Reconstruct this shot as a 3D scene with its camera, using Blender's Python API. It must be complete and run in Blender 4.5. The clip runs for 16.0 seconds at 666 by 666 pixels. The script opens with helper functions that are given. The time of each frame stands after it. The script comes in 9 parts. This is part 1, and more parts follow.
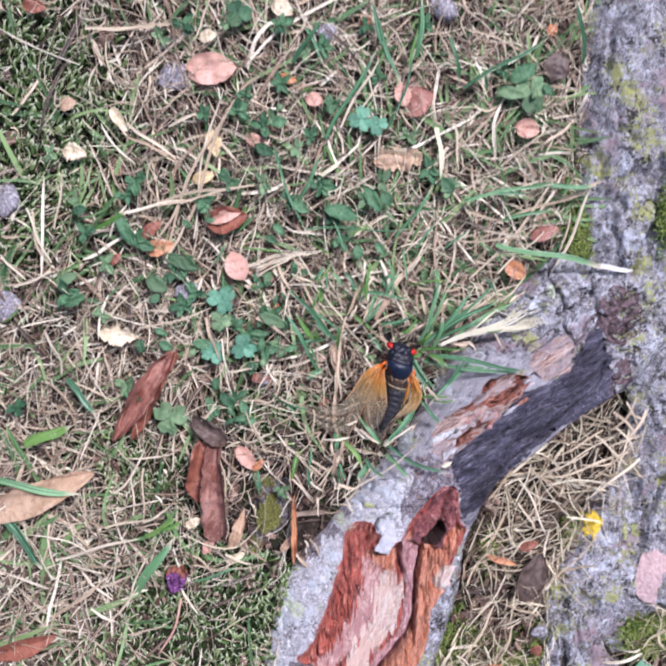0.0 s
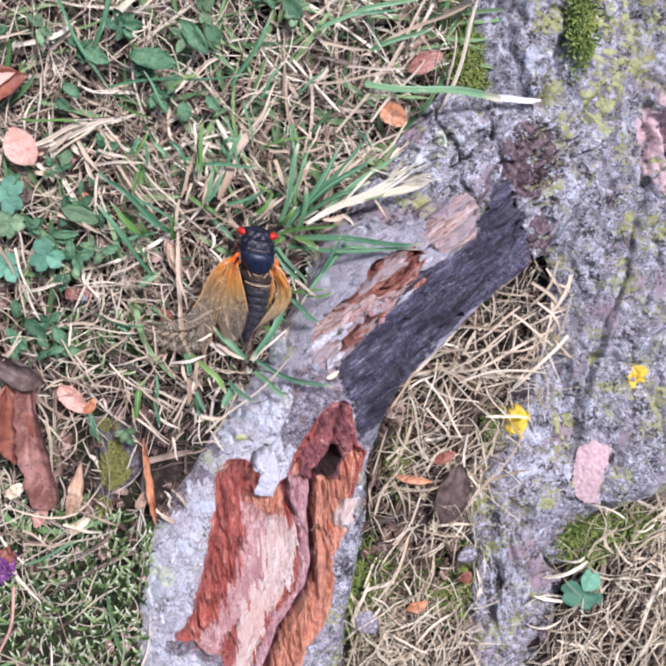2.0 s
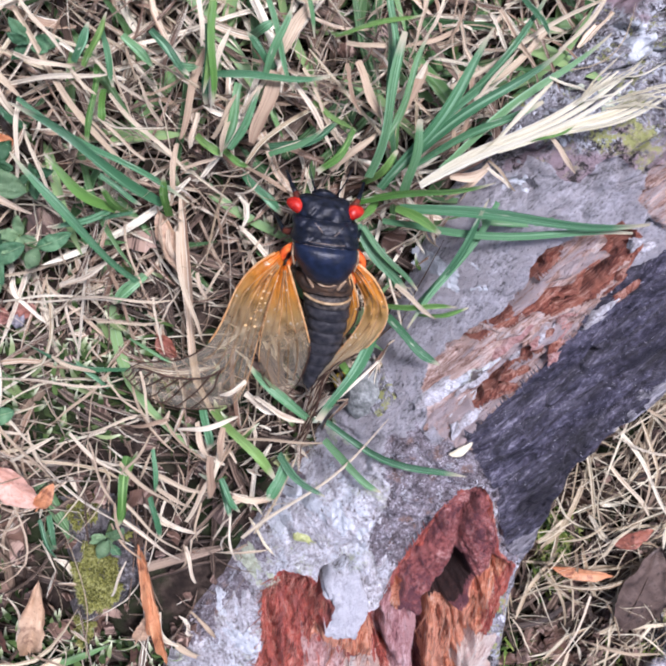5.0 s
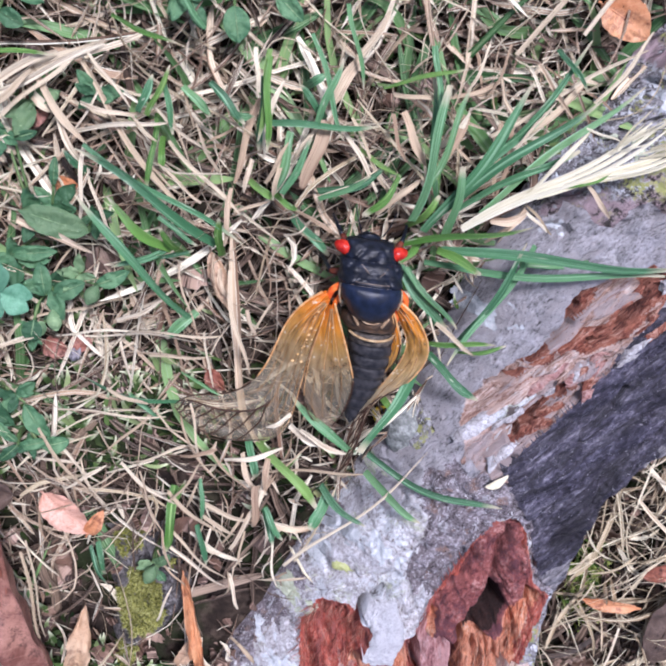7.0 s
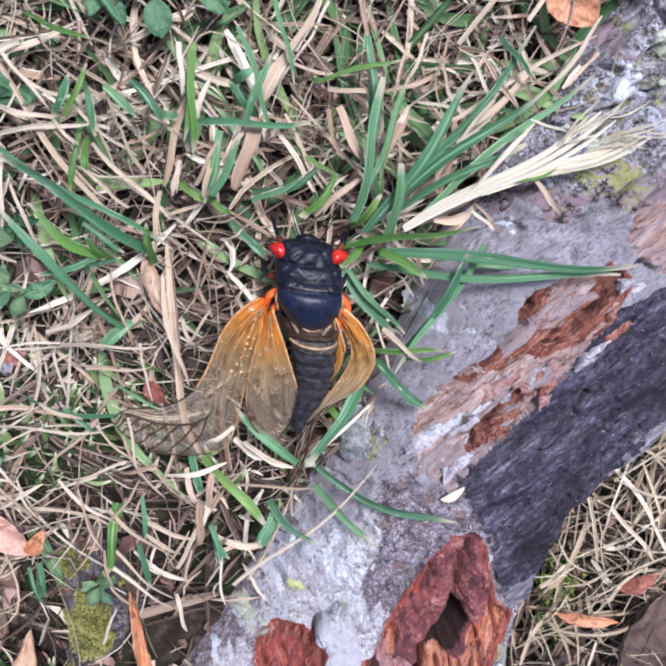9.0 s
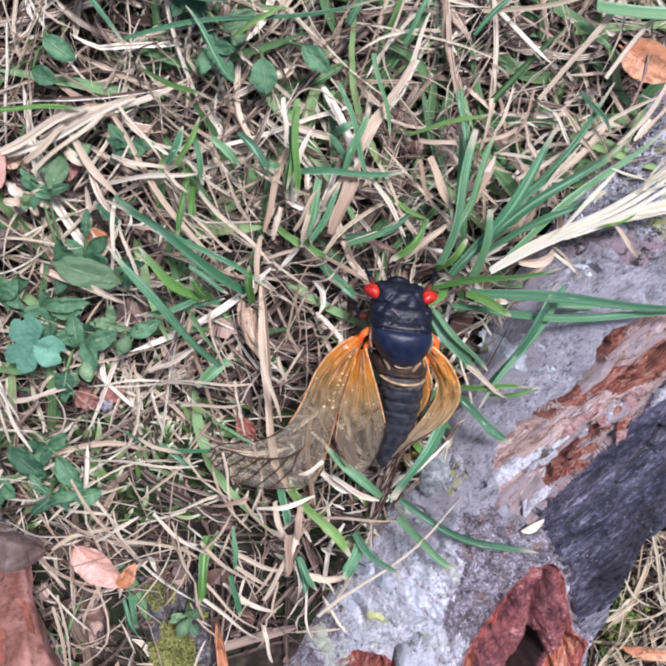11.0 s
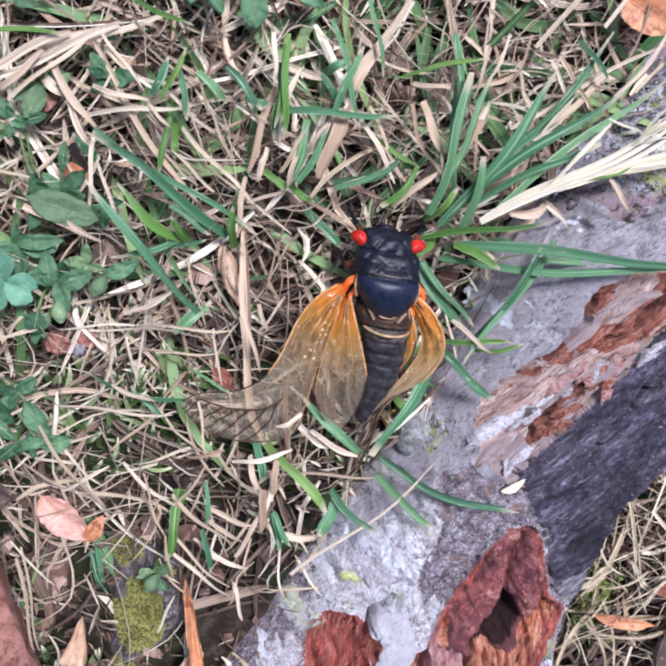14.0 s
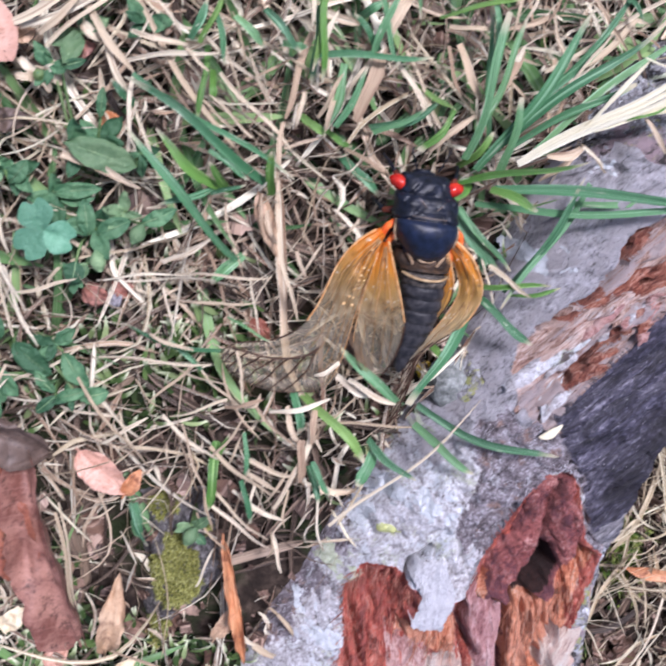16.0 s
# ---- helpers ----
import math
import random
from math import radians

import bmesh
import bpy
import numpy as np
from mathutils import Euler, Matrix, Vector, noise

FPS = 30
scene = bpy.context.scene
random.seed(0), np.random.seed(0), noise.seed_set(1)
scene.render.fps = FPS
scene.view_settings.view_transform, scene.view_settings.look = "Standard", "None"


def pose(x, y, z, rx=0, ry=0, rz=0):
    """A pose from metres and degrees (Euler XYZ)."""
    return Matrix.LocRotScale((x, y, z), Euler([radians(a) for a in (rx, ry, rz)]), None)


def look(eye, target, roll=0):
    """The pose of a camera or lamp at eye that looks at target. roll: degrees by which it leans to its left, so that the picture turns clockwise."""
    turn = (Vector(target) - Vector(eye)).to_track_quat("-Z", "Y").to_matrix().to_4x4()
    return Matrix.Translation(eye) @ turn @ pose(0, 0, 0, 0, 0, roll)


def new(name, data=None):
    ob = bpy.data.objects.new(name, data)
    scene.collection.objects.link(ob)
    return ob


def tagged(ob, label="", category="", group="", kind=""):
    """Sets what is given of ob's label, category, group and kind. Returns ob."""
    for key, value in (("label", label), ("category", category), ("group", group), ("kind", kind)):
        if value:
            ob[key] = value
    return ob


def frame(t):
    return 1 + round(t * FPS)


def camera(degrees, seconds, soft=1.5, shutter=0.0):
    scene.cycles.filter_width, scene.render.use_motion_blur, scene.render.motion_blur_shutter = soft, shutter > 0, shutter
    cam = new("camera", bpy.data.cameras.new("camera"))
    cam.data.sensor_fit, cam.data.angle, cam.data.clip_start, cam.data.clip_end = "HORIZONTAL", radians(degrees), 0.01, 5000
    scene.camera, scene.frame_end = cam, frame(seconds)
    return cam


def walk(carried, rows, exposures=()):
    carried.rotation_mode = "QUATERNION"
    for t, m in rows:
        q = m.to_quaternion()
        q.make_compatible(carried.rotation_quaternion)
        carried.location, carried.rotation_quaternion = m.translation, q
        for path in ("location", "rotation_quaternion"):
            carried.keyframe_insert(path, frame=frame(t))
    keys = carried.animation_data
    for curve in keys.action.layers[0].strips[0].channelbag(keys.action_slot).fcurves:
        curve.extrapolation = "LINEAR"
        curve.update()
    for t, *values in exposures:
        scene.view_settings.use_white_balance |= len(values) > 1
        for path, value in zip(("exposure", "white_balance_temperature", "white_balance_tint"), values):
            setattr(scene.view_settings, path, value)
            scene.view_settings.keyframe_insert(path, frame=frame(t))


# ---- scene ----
cam = camera(38.0, 16.0, soft=2.4, shutter=0.35)
PATH = [
    (0, pose(-0.05032, 0.02074, 0.34921, -3.57, -3.92, 7.27)),
    (0.5, pose(-0.05398, 0.01295, 0.33516, -4.87, -4.71, 5.88)),
    (1, pose(-0.04878, 0.01533, 0.32000, -6.16, -5.36, 3.94)),
    (1.5, pose(-0.03144, 0.00942, 0.28311, -9.03, -10.68, 1.30)),
    (2, pose(-0.02813, 0.01613, 0.27185, -9.49, -10.57, 1.24)),
    (2.5, pose(-0.03765, 0.02685, 0.25274, -11.36, -8.41, 1.40)),
    (3, pose(-0.04749, 0.01871, 0.24047, -12.08, -7.98, 1.02)),
    (3.5, pose(-0.04935, 0.00984, 0.21823, -11.91, -8.63, 1.52)),
    (3.9, pose(-0.00805, 0.02479, 0.16904, -19.64, -6.85, -1.34)),
    (4, pose(-0.00977, 0.02609, 0.15813, -19.79, -5.46, -0.66)),
    (4.2, pose(-0.01199, 0.03094, 0.14834, -20.49, -6.06, -0.01)),
    (6.3, pose(-0.01403, 0.03165, 0.14505, -19.91, -5.36, 1.07)),
    (6.5, pose(-0.01815, 0.03071, 0.15138, -18.09, -4.79, 1.14)),
    (7, pose(-0.01830, 0.03440, 0.15120, -18.65, -5.11, 0.34)),
    (7.5, pose(-0.02463, 0.03058, 0.15310, -17.90, -5.42, 0.49)),
    (8, pose(-0.02175, 0.03609, 0.15172, -17.90, -5.32, 0.40)),
    (8.5, pose(-0.02125, 0.03487, 0.14591, -18.30, -5.07, -0.40)),
    (9, pose(-0.00632, 0.03264, 0.14489, -18.38, -4.49, -1.06)),
    (9.2, pose(-0.01328, 0.03489, 0.14727, -17.77, -4.17, -1.10)),
    (11.3, pose(-0.02107, 0.03242, 0.15307, -15.06, -5.00, -1.08)),
    (11.5, pose(-0.02199, 0.03264, 0.15392, -15.10, -5.33, -0.77)),
    (12, pose(-0.03127, 0.02458, 0.15200, -14.84, -4.96, 0.62)),
    (12.5, pose(-0.02993, 0.01892, 0.15134, -15.02, -5.08, 0.31)),
    (13, pose(-0.02957, 0.01349, 0.14992, -15.13, -5.57, 0.10)),
    (13.5, pose(-0.02235, 0.02407, 0.15059, -15.84, -6.69, 1.11)),
    (14, pose(-0.02359, 0.02570, 0.14878, -16.01, -6.28, 1.16)),
    (14.5, pose(-0.03035, 0.01712, 0.14741, -16.49, -6.17, 0.90)),
    (15, pose(-0.03274, 0.02019, 0.14784, -16.17, -6.50, 1.39)),
    (15.5, pose(-0.02201, 0.02303, 0.14884, -16.21, -6.83, 0.18)),
    (16, pose(-0.03114, 0.01761, 0.15023, -15.82, -7.15, 0.45)),
]
walk(cam, PATH, [(0.0, 0.70, 5650, 23.5), (1.0, 0.76, 5650, 24.5), (3.0, 0.84, 5750, 24.5), (6.5, 0.80, 5600, 22.5), (16.0, 0.82, 5650, 23.0)])

# ---- world, sun, exposure ----
world = bpy.data.worlds.new("overcast_sky")
scene.world = world
world.use_nodes = True
wn = world.node_tree.nodes
sky = wn.new("ShaderNodeTexSky")
sky.sky_type = "NISHITA"
sky.sun_disc = False
sky.sun_elevation = radians(62)
sky.sun_rotation = radians(20)
sky.dust_density = 4.0
wn["Background"].inputs["Strength"].default_value = 0.078
world.node_tree.links.new(sky.outputs[0], wn["Background"].inputs[0])

sun = new("sun", bpy.data.lights.new("sun", "SUN"))
sun.data.energy = 3.5
sun.data.angle = radians(11)
sun.data.color = (1.0, 0.965, 0.93)
sun.matrix_world = look((0.25, 0.6, 1.25), (0, 0, 0))

MM = 0.001


# ---- materials ----
class Mat:
    """A node material whose textures are scaled in millimetres."""

    def __init__(self, name, rough=0.7, metal=0.0, spec=0.3):
        self.m = bpy.data.materials.new(name)
        self.m.use_nodes = True
        self.t = self.m.node_tree
        self.n = self.t.nodes
        self.b = self.n["Principled BSDF"]
        self.b.inputs["Roughness"].default_value = rough
        self.b.inputs["Metallic"].default_value = metal
        self.b.inputs["Specular IOR Level"].default_value = spec
        self.co = self.n.new("ShaderNodeTexCoord").outputs["Object"]

    def link(self, a, b):
        self.t.links.new(a, b)

    def coords(self, sx=1.0, sy=1.0, sz=1.0, turn=0.0):
        src = self.co
        if turn:
            r = self.n.new("ShaderNodeMapping")
            r.inputs["Rotation"].default_value = (0, 0, radians(turn))
            self.link(src, r.inputs["Vector"])
            src = r.outputs[0]
        q = self.n.new("ShaderNodeMapping")
        q.inputs["Scale"].default_value = (1000 * sx, 1000 * sy, 1000 * sz)
        self.link(src, q.inputs["Vector"])
        return q.outputs[0]

    def blend(self, a, wa, b, wb):
        """A weighted sum of two noises."""
        q = self.n.new("ShaderNodeMath")
        q.operation = "MULTIPLY"
        q.inputs[1].default_value = wa
        self.link(a, q.inputs[0])
        r = self.n.new("ShaderNodeMath")
        r.operation = "MULTIPLY_ADD"
        r.inputs[1].default_value = wb
        self.link(b, r.inputs[0])
        self.link(q.outputs[0], r.inputs[2])
        return r.outputs[0]

    def noise(self, scale, detail=4.0, rough=0.6, stretch=(1, 1, 1), distort=0.0):
        q = self.n.new("ShaderNodeTexNoise")
        self.link(self.coords(*stretch), q.inputs["Vector"])
        q.inputs["Scale"].default_value = scale
        q.inputs["Detail"].default_value = detail
        q.inputs["Roughness"].default_value = rough
        q.inputs["Distortion"].default_value = distort
        return q.outputs["Fac"]

    def voronoi(self, scale, feature="F1", stretch=(1, 1, 1)):
        q = self.n.new("ShaderNodeTexVoronoi")
        q.feature = feature
        self.link(self.coords(*stretch), q.inputs["Vector"])
        q.inputs["Scale"].default_value = scale
        return q.outputs["Distance"]

    def ramp(self, fac, *stops):
        q = self.n.new("ShaderNodeValToRGB")
        e = q.color_ramp.elements
        while len(e) < len(stops):
            e.new(0.5)
        for el, (p, c) in zip(e, stops):
            el.position = p
            el.color = (*c, 1) if len(c) == 3 else c
        self.link(fac, q.inputs[0])
        return q.outputs[0]

    def grey(self, fac, a, b):
        return self.ramp(fac, (a, (0, 0, 0)), (b, (1, 1, 1)))

    def mix(self, fac, a, b, kind="MIX"):
        q = self.n.new("ShaderNodeMix")
        q.data_type = "RGBA"
        q.blend_type = kind
        for k, v in ((0, fac), (6, a), (7, b)):
            if isinstance(v, (int, float)):
                q.inputs[k].default_value = v
            elif isinstance(v, tuple):
                q.inputs[k].default_value = (*v, 1)
            else:
                self.link(v, q.inputs[k])
        return q.outputs[2]

    def strip(self, sx=6.0, sy=1.2, scale=1.0, detail=3.0):
        """Noise along a ribbon: x across it, y lengthwise."""
        q = self.n.new("ShaderNodeMapping")
        q.inputs["Scale"].default_value = (sx, sy, 1)
        self.link(self.n.new("ShaderNodeTexCoord").outputs["UV"], q.inputs["Vector"])
        w = self.n.new("ShaderNodeTexNoise")
        self.link(q.outputs[0], w.inputs["Vector"])
        w.inputs["Scale"].default_value = scale
        w.inputs["Detail"].default_value = detail
        return w.outputs["Fac"]

    def lengthwise(self):
        q = self.n.new("ShaderNodeSeparateXYZ")
        self.link(self.n.new("ShaderNodeTexCoord").outputs["UV"], q.inputs[0])
        f = self.n.new("ShaderNodeMath")
        f.operation = "FRACT"
        self.link(q.outputs["Y"], f.inputs[0])
        return f.outputs[0]

    def ribs(self, gap=0.42, wide=0.16):
        """Side veins of a leaf that lies along x: thin slanting lines, mirrored at the midrib."""
        q = self.n.new("ShaderNodeSeparateXYZ")
        self.link(self.coords(), q.inputs[0])
        a = self.n.new("ShaderNodeMath")
        a.operation = "ABSOLUTE"
        self.link(q.outputs["Y"], a.inputs[0])
        w = self.blend(q.outputs["X"], gap, a.outputs[0], -0.75 * gap)
        w = self.blend(w, 1.0, self.noise(0.35, 3), 0.5)
        f = self.n.new("ShaderNodeMath")
        f.operation = "FRACT"
        self.link(w, f.inputs[0])
        return self.ramp(f.outputs[0], (0.0, (0.2, 0.2, 0.2)), (wide, (0, 0, 0)), (1.0, (0, 0, 0)))

    def island(self):
        return self.n.new("ShaderNodeNewGeometry").outputs["Random Per Island"]

    def each(self):
        return self.n.new("ShaderNodeObjectInfo").outputs["Random"]

    def color(self, c):
        if isinstance(c, tuple):
            self.b.inputs["Base Color"].default_value = (*c, 1)
        else:
            self.link(c, self.b.inputs["Base Color"])
        return self

    def bump(self, fac, mm=0.3, strength=0.6):
        q = self.n.new("ShaderNodeBump")
        q.inputs["Distance"].default_value = mm * MM
        q.inputs["Strength"].default_value = strength
        self.link(fac, q.inputs["Height"])
        self.link(q.outputs[0], self.b.inputs["Normal"])
        return self

    def thin(self, amount=0.35, color=None):
        """Lets some light through a thin blade or leaf."""
        q = self.n.new("ShaderNodeBsdfTranslucent")
        if color is None:
            src = self.b.inputs["Base Color"]
            if src.links:
                self.link(src.links[0].from_socket, q.inputs["Color"])
            else:
                q.inputs["Color"].default_value = src.default_value
        else:
            q.inputs["Color"].default_value = (*color, 1)
        w = self.n.new("ShaderNodeMixShader")
        w.inputs[0].default_value = amount
        self.link(self.b.outputs[0], w.inputs[1])
        self.link(q.outputs[0], w.inputs[2])
        self.link(w.outputs[0], self.n["Material Output"].inputs["Surface"])
        return self


def mat_soil():
    m = Mat("dark_soil_and_litter", 0.95, spec=0.1)
    c = m.ramp(m.noise(0.35, 6), (0.3, (0.009, 0.007, 0.006)), (0.5, (0.025, 0.018, 0.014)), (0.68, (0.065, 0.048, 0.036)))
    c = m.mix(m.grey(m.noise(0.06, 3), 0.5, 0.62), c, (0.018, 0.024, 0.01))
    return m.color(c).bump(m.noise(0.9, 5), 0.8, 0.9).m


def mat_straw(name, old, *tones):
    m = Mat(name, 0.5, spec=0.4)
    c = m.ramp(m.island(), *tones)
    c = m.mix(m.grey(m.strip(2.5, 1.2), 0.48, 0.72), c, old)
    c = m.mix(m.grey(m.strip(7, 0.35, 1.0, 4), 0.52, 0.66), c, tuple(min(0.88, 1.08 * q + 0.02) for q in tones[-1][1]))
    c = m.mix(m.grey(m.strip(11, 0.5, 1.0, 4), 0.54, 0.66), c, tuple(0.45 * q for q in old))
    return m.color(c).bump(m.strip(12, 0.5), 0.3, 0.9).thin(0.12).m


def mat_green(name, dark, mid, light):
    m = Mat(name, 0.4, spec=0.45)
    c = m.ramp(m.island(), (0.0, dark), (0.5, mid), (1.0, light))
    c = m.mix(m.grey(m.strip(8, 0.5), 0.5, 0.66), c, (0.22, 0.34, 0.17))
    c = m.mix(m.grey(m.strip(1.5, 1.6), 0.62, 0.72), c, (0.45, 0.42, 0.24))
    return m.color(c).bump(m.strip(12, 0.4), 0.25, 0.7).thin(0.25).m


def mat_blade(name, dark, mid, light, pale):
    """Single blades: lengthwise ribs, pale streaks painted for sheen, pale wear in spots and at the torn tip."""
    m = Mat(name, 0.36, spec=0.5)
    c = m.ramp(m.each(), (0.0, dark), (0.5, mid), (1.0, light))
    c = m.mix(m.grey(m.strip(9, 0.35), 0.55, 0.72), c, pale)
    c = m.mix(m.grey(m.strip(5, 0.5, 1.7), 0.6, 0.7), c, dark)
    # broad pale streaks: a blade's soft highlight put into its colour
    c = m.mix(m.grey(m.strip(3.5, 0.8, 1.2), 0.55, 0.74), c, tuple(1.25 * q for q in pale))
    c = m.mix(m.grey(m.strip(1.2, 3.0, 1.3), 0.66, 0.74), c, (0.42, 0.48, 0.34))
    c = m.mix(m.grey(m.lengthwise(), 0.84, 0.96), c, (0.55, 0.50, 0.34))
    return m.color(c).bump(m.strip(14, 0.3), 0.3, 0.8).thin(0.22).m


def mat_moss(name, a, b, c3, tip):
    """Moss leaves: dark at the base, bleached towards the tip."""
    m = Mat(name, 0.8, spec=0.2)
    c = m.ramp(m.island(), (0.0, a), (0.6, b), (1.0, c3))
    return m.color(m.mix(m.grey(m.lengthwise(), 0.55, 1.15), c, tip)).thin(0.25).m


def mat_leaf(name, base, edge, dark, rough=0.5):
    """A dead leaf: two tones, darker blotches, specks and a net of fine veins."""
    m = Mat(name, rough, spec=0.4)
    c = m.mix(m.grey(m.noise(0.2, 6, 0.7), 0.38, 0.62), base, edge)
    c = m.mix(m.grey(m.noise(0.45, 6, 0.75), 0.52, 0.66), c, dark)
    c = m.mix(m.grey(m.noise(2.2, 4, 0.7), 0.62, 0.68), c, tuple(0.5 * q for q in dark))
    rib = m.ribs()
    c = m.mix(rib, c, tuple(min(1, 1.25 * q + 0.05) for q in edge))
    return m.color(c).bump(m.blend(m.noise(0.9, 6, 0.7), 0.6, rib, 0.4), 0.35, 0.7).thin(0.15).m


def mat_bark():
    """Grey bark, granular, blotched with bluish, white and yellow-green lichen and dark pits."""
    m = Mat("grey_lichened_bark", 0.9, spec=0.15)
    fine, mid, big = m.noise(1.9, 5, 0.7), m.noise(0.42, 6, 0.72, distort=0.4), m.noise(0.12, 4)
    c = m.ramp(m.blend(fine, 0.38, mid, 0.62), (0.37, (0.03, 0.026, 0.028)), (0.45, (0.15, 0.138, 0.142)), (0.53, (0.33, 0.315, 0.325)), (0.61, (0.57, 0.56, 0.585)))
    c = m.mix(m.grey(m.blend(m.noise(0.26, 6, 0.75, distort=0.8), 0.7, fine, 0.3), 0.53, 0.57), c, (0.52, 0.54, 0.57))
    c = m.mix(m.grey(m.blend(m.noise(0.40, 6, 0.75, distort=0.5), 0.65, m.noise(2.4, 3), 0.35), 0.56, 0.59), c, (0.72, 0.73, 0.76))
    c = m.mix(m.grey(m.blend(m.noise(0.075, 5, 0.75), 0.6, m.noise(0.9, 5, 0.7), 0.4), 0.53, 0.57), c, (0.36, 0.37, 0.14))
    c = m.mix(m.grey(m.blend(m.noise(0.05, 4, 0.7), 0.65, mid, 0.35), 0.54, 0.60), c, (0.33, 0.25, 0.265))
    c = m.mix(m.grey(m.blend(big, 0.45, m.noise(0.8, 6, 0.75), 0.55), 0.54, 0.58), c, (0.05, 0.043, 0.04))
    return m.color(c).bump(m.blend(fine, 0.45, mid, 0.55), 2.2, 1.0).m


def mat_smooth_bark():
    """Paler bark of the root's flank: granular, speckled, with lichen films."""
    m = Mat("pale_root_bark", 0.88, spec=0.12)
    fine, mid, tiny = m.noise(1.8, 6, 0.75), m.noise(0.45, 6, 0.72), m.noise(3.6, 3, 0.6)
    c = m.ramp(m.blend(fine, 0.45, mid, 0.55), (0.36, (0.17, 0.155, 0.15)), (0.44, (0.39, 0.365, 0.365)), (0.52, (0.56, 0.54, 0.55)), (0.61, (0.76, 0.75, 0.77)))
    c = m.mix(m.grey(m.blend(m.noise(0.10, 5, 0.7), 0.65, fine, 0.35), 0.50, 0.56), c, (0.66, 0.68, 0.70))
    c = m.mix(m.grey(m.blend(m.noise(0.16, 6, 0.75, distort=0.6), 0.65, tiny, 0.35), 0.55, 0.61), c, (0.47, 0.50, 0.34))
    c = m.mix(m.grey(m.blend(m.noise(0.30, 6, 0.75, distort=0.6), 0.7, tiny, 0.3), 0.57, 0.60), c, (0.82, 0.83, 0.84))
    c = m.mix(m.grey(m.blend(m.noise(0.8, 6, 0.75), 0.6, m.noise(0.15, 3), 0.4), 0.555, 0.61), c, (0.13, 0.105, 0.095))
    c = m.mix(m.grey(tiny, 0.64, 0.71), c, (0.16, 0.14, 0.135))
    return m.color(c).bump(m.blend(fine, 0.5, mid, 0.5), 1.4, 1.0).m


def mat_brown_bark():
    """Dark mottled bark between the wound and the blackened limb."""
    m = Mat("dark_mottled_bark", 0.85, spec=0.2)
    fine, mid = m.noise(2.0, 6, 0.75), m.noise(0.5, 6, 0.75, (0.5, 1, 1, -45))
    c = m.ramp(m.blend(fine, 0.5, mid, 0.5), (0.37, (0.028, 0.022, 0.024)), (0.46, (0.15, 0.126, 0.134)), (0.54, (0.31, 0.275, 0.295)), (0.62, (0.58, 0.55, 0.59)))
    c = m.mix(m.grey(m.blend(m.noise(0.3, 5), 0.7, fine, 0.3), 0.55, 0.6), c, (0.27, 0.18, 0.15))
    c = m.mix(m.grey(m.blend(m.noise(0.28, 6, 0.75, distort=0.6), 0.65, fine, 0.35), 0.55, 0.60), c, (0.50, 0.50, 0.52))
    c = m.mix(m.grey(m.blend(m.noise(0.9, 5, 0.7), 0.6, m.noise(3.6, 2), 0.4), 0.59, 0.63), c, (0.72, 0.71, 0.74))
    return m.color(c).bump(m.blend(fine, 0.5, mid, 0.5), 2.0, 1.0).m


def mat_burnt():
    """Blackened bark: purple-black, short ridges, small pale flecks."""
    m = Mat("blackened_bark", 0.5, spec=0.5)
    fine, mid = m.noise(1.6, 6, 0.75, (0.5, 1, 1, -40)), m.noise(0.4, 7, 0.75, (0.22, 1, 1, -40))
    c = m.ramp(m.blend(fine, 0.5, mid, 0.5), (0.37, (0.009, 0.008, 0.013)), (0.46, (0.036, 0.032, 0.050)), (0.54, (0.125, 0.115, 0.162)), (0.63, (0.44, 0.42, 0.50)))
    c = m.mix(m.grey(m.blend(m.noise(1.1, 5, 0.7), 0.6, m.noise(4.0, 2), 0.4), 0.605, 0.63), c, (0.60, 0.59, 0.64))
    c = m.mix(m.grey(m.blend(m.noise(0.11, 5, 0.75, (0.5, 1, 1, -40)), 0.7, mid, 0.3), 0.50, 0.60), c, (0.022, 0.019, 0.029))
    return m.color(c).bump(m.blend(fine, 0.5, mid, 0.5), 3.0, 1.0).m


def mat_wood(name, dark, a, b, c3, stretch, turn=0.0, patch=None):
    """Torn wood: four tones in long streaks, dark pores."""
    m = Mat(name, 0.62, spec=0.35)
    fine, mid = m.noise(2.2, 6, 0.75, (stretch[0], stretch[1], 1, turn)), m.noise(0.55, 7, 0.75, (stretch[0], stretch[1], 1, turn))
    c = m.ramp(m.blend(fine, 0.4, mid, 0.6), (0.36, dark), (0.45, a), (0.53, b), (0.62, c3))
    c = m.mix(m.grey(m.noise(0.2, 5, 0.7), 0.52, 0.64), c, b)
    if patch:
        c = m.mix(m.grey(m.blend(m.noise(0.16, 6, 0.75, (stretch[0], stretch[1], 1, turn)), 0.7, fine, 0.3), 0.49, 0.56), c, patch)
    c = m.mix(m.grey(m.noise(2.6, 4, 0.7, (stretch[0], stretch[1] * 1.5, 1, turn)), 0.61, 0.67), c, dark)
    return m.color(c).bump(m.blend(fine, 0.5, mid, 0.5), 2.2, 1.0).m


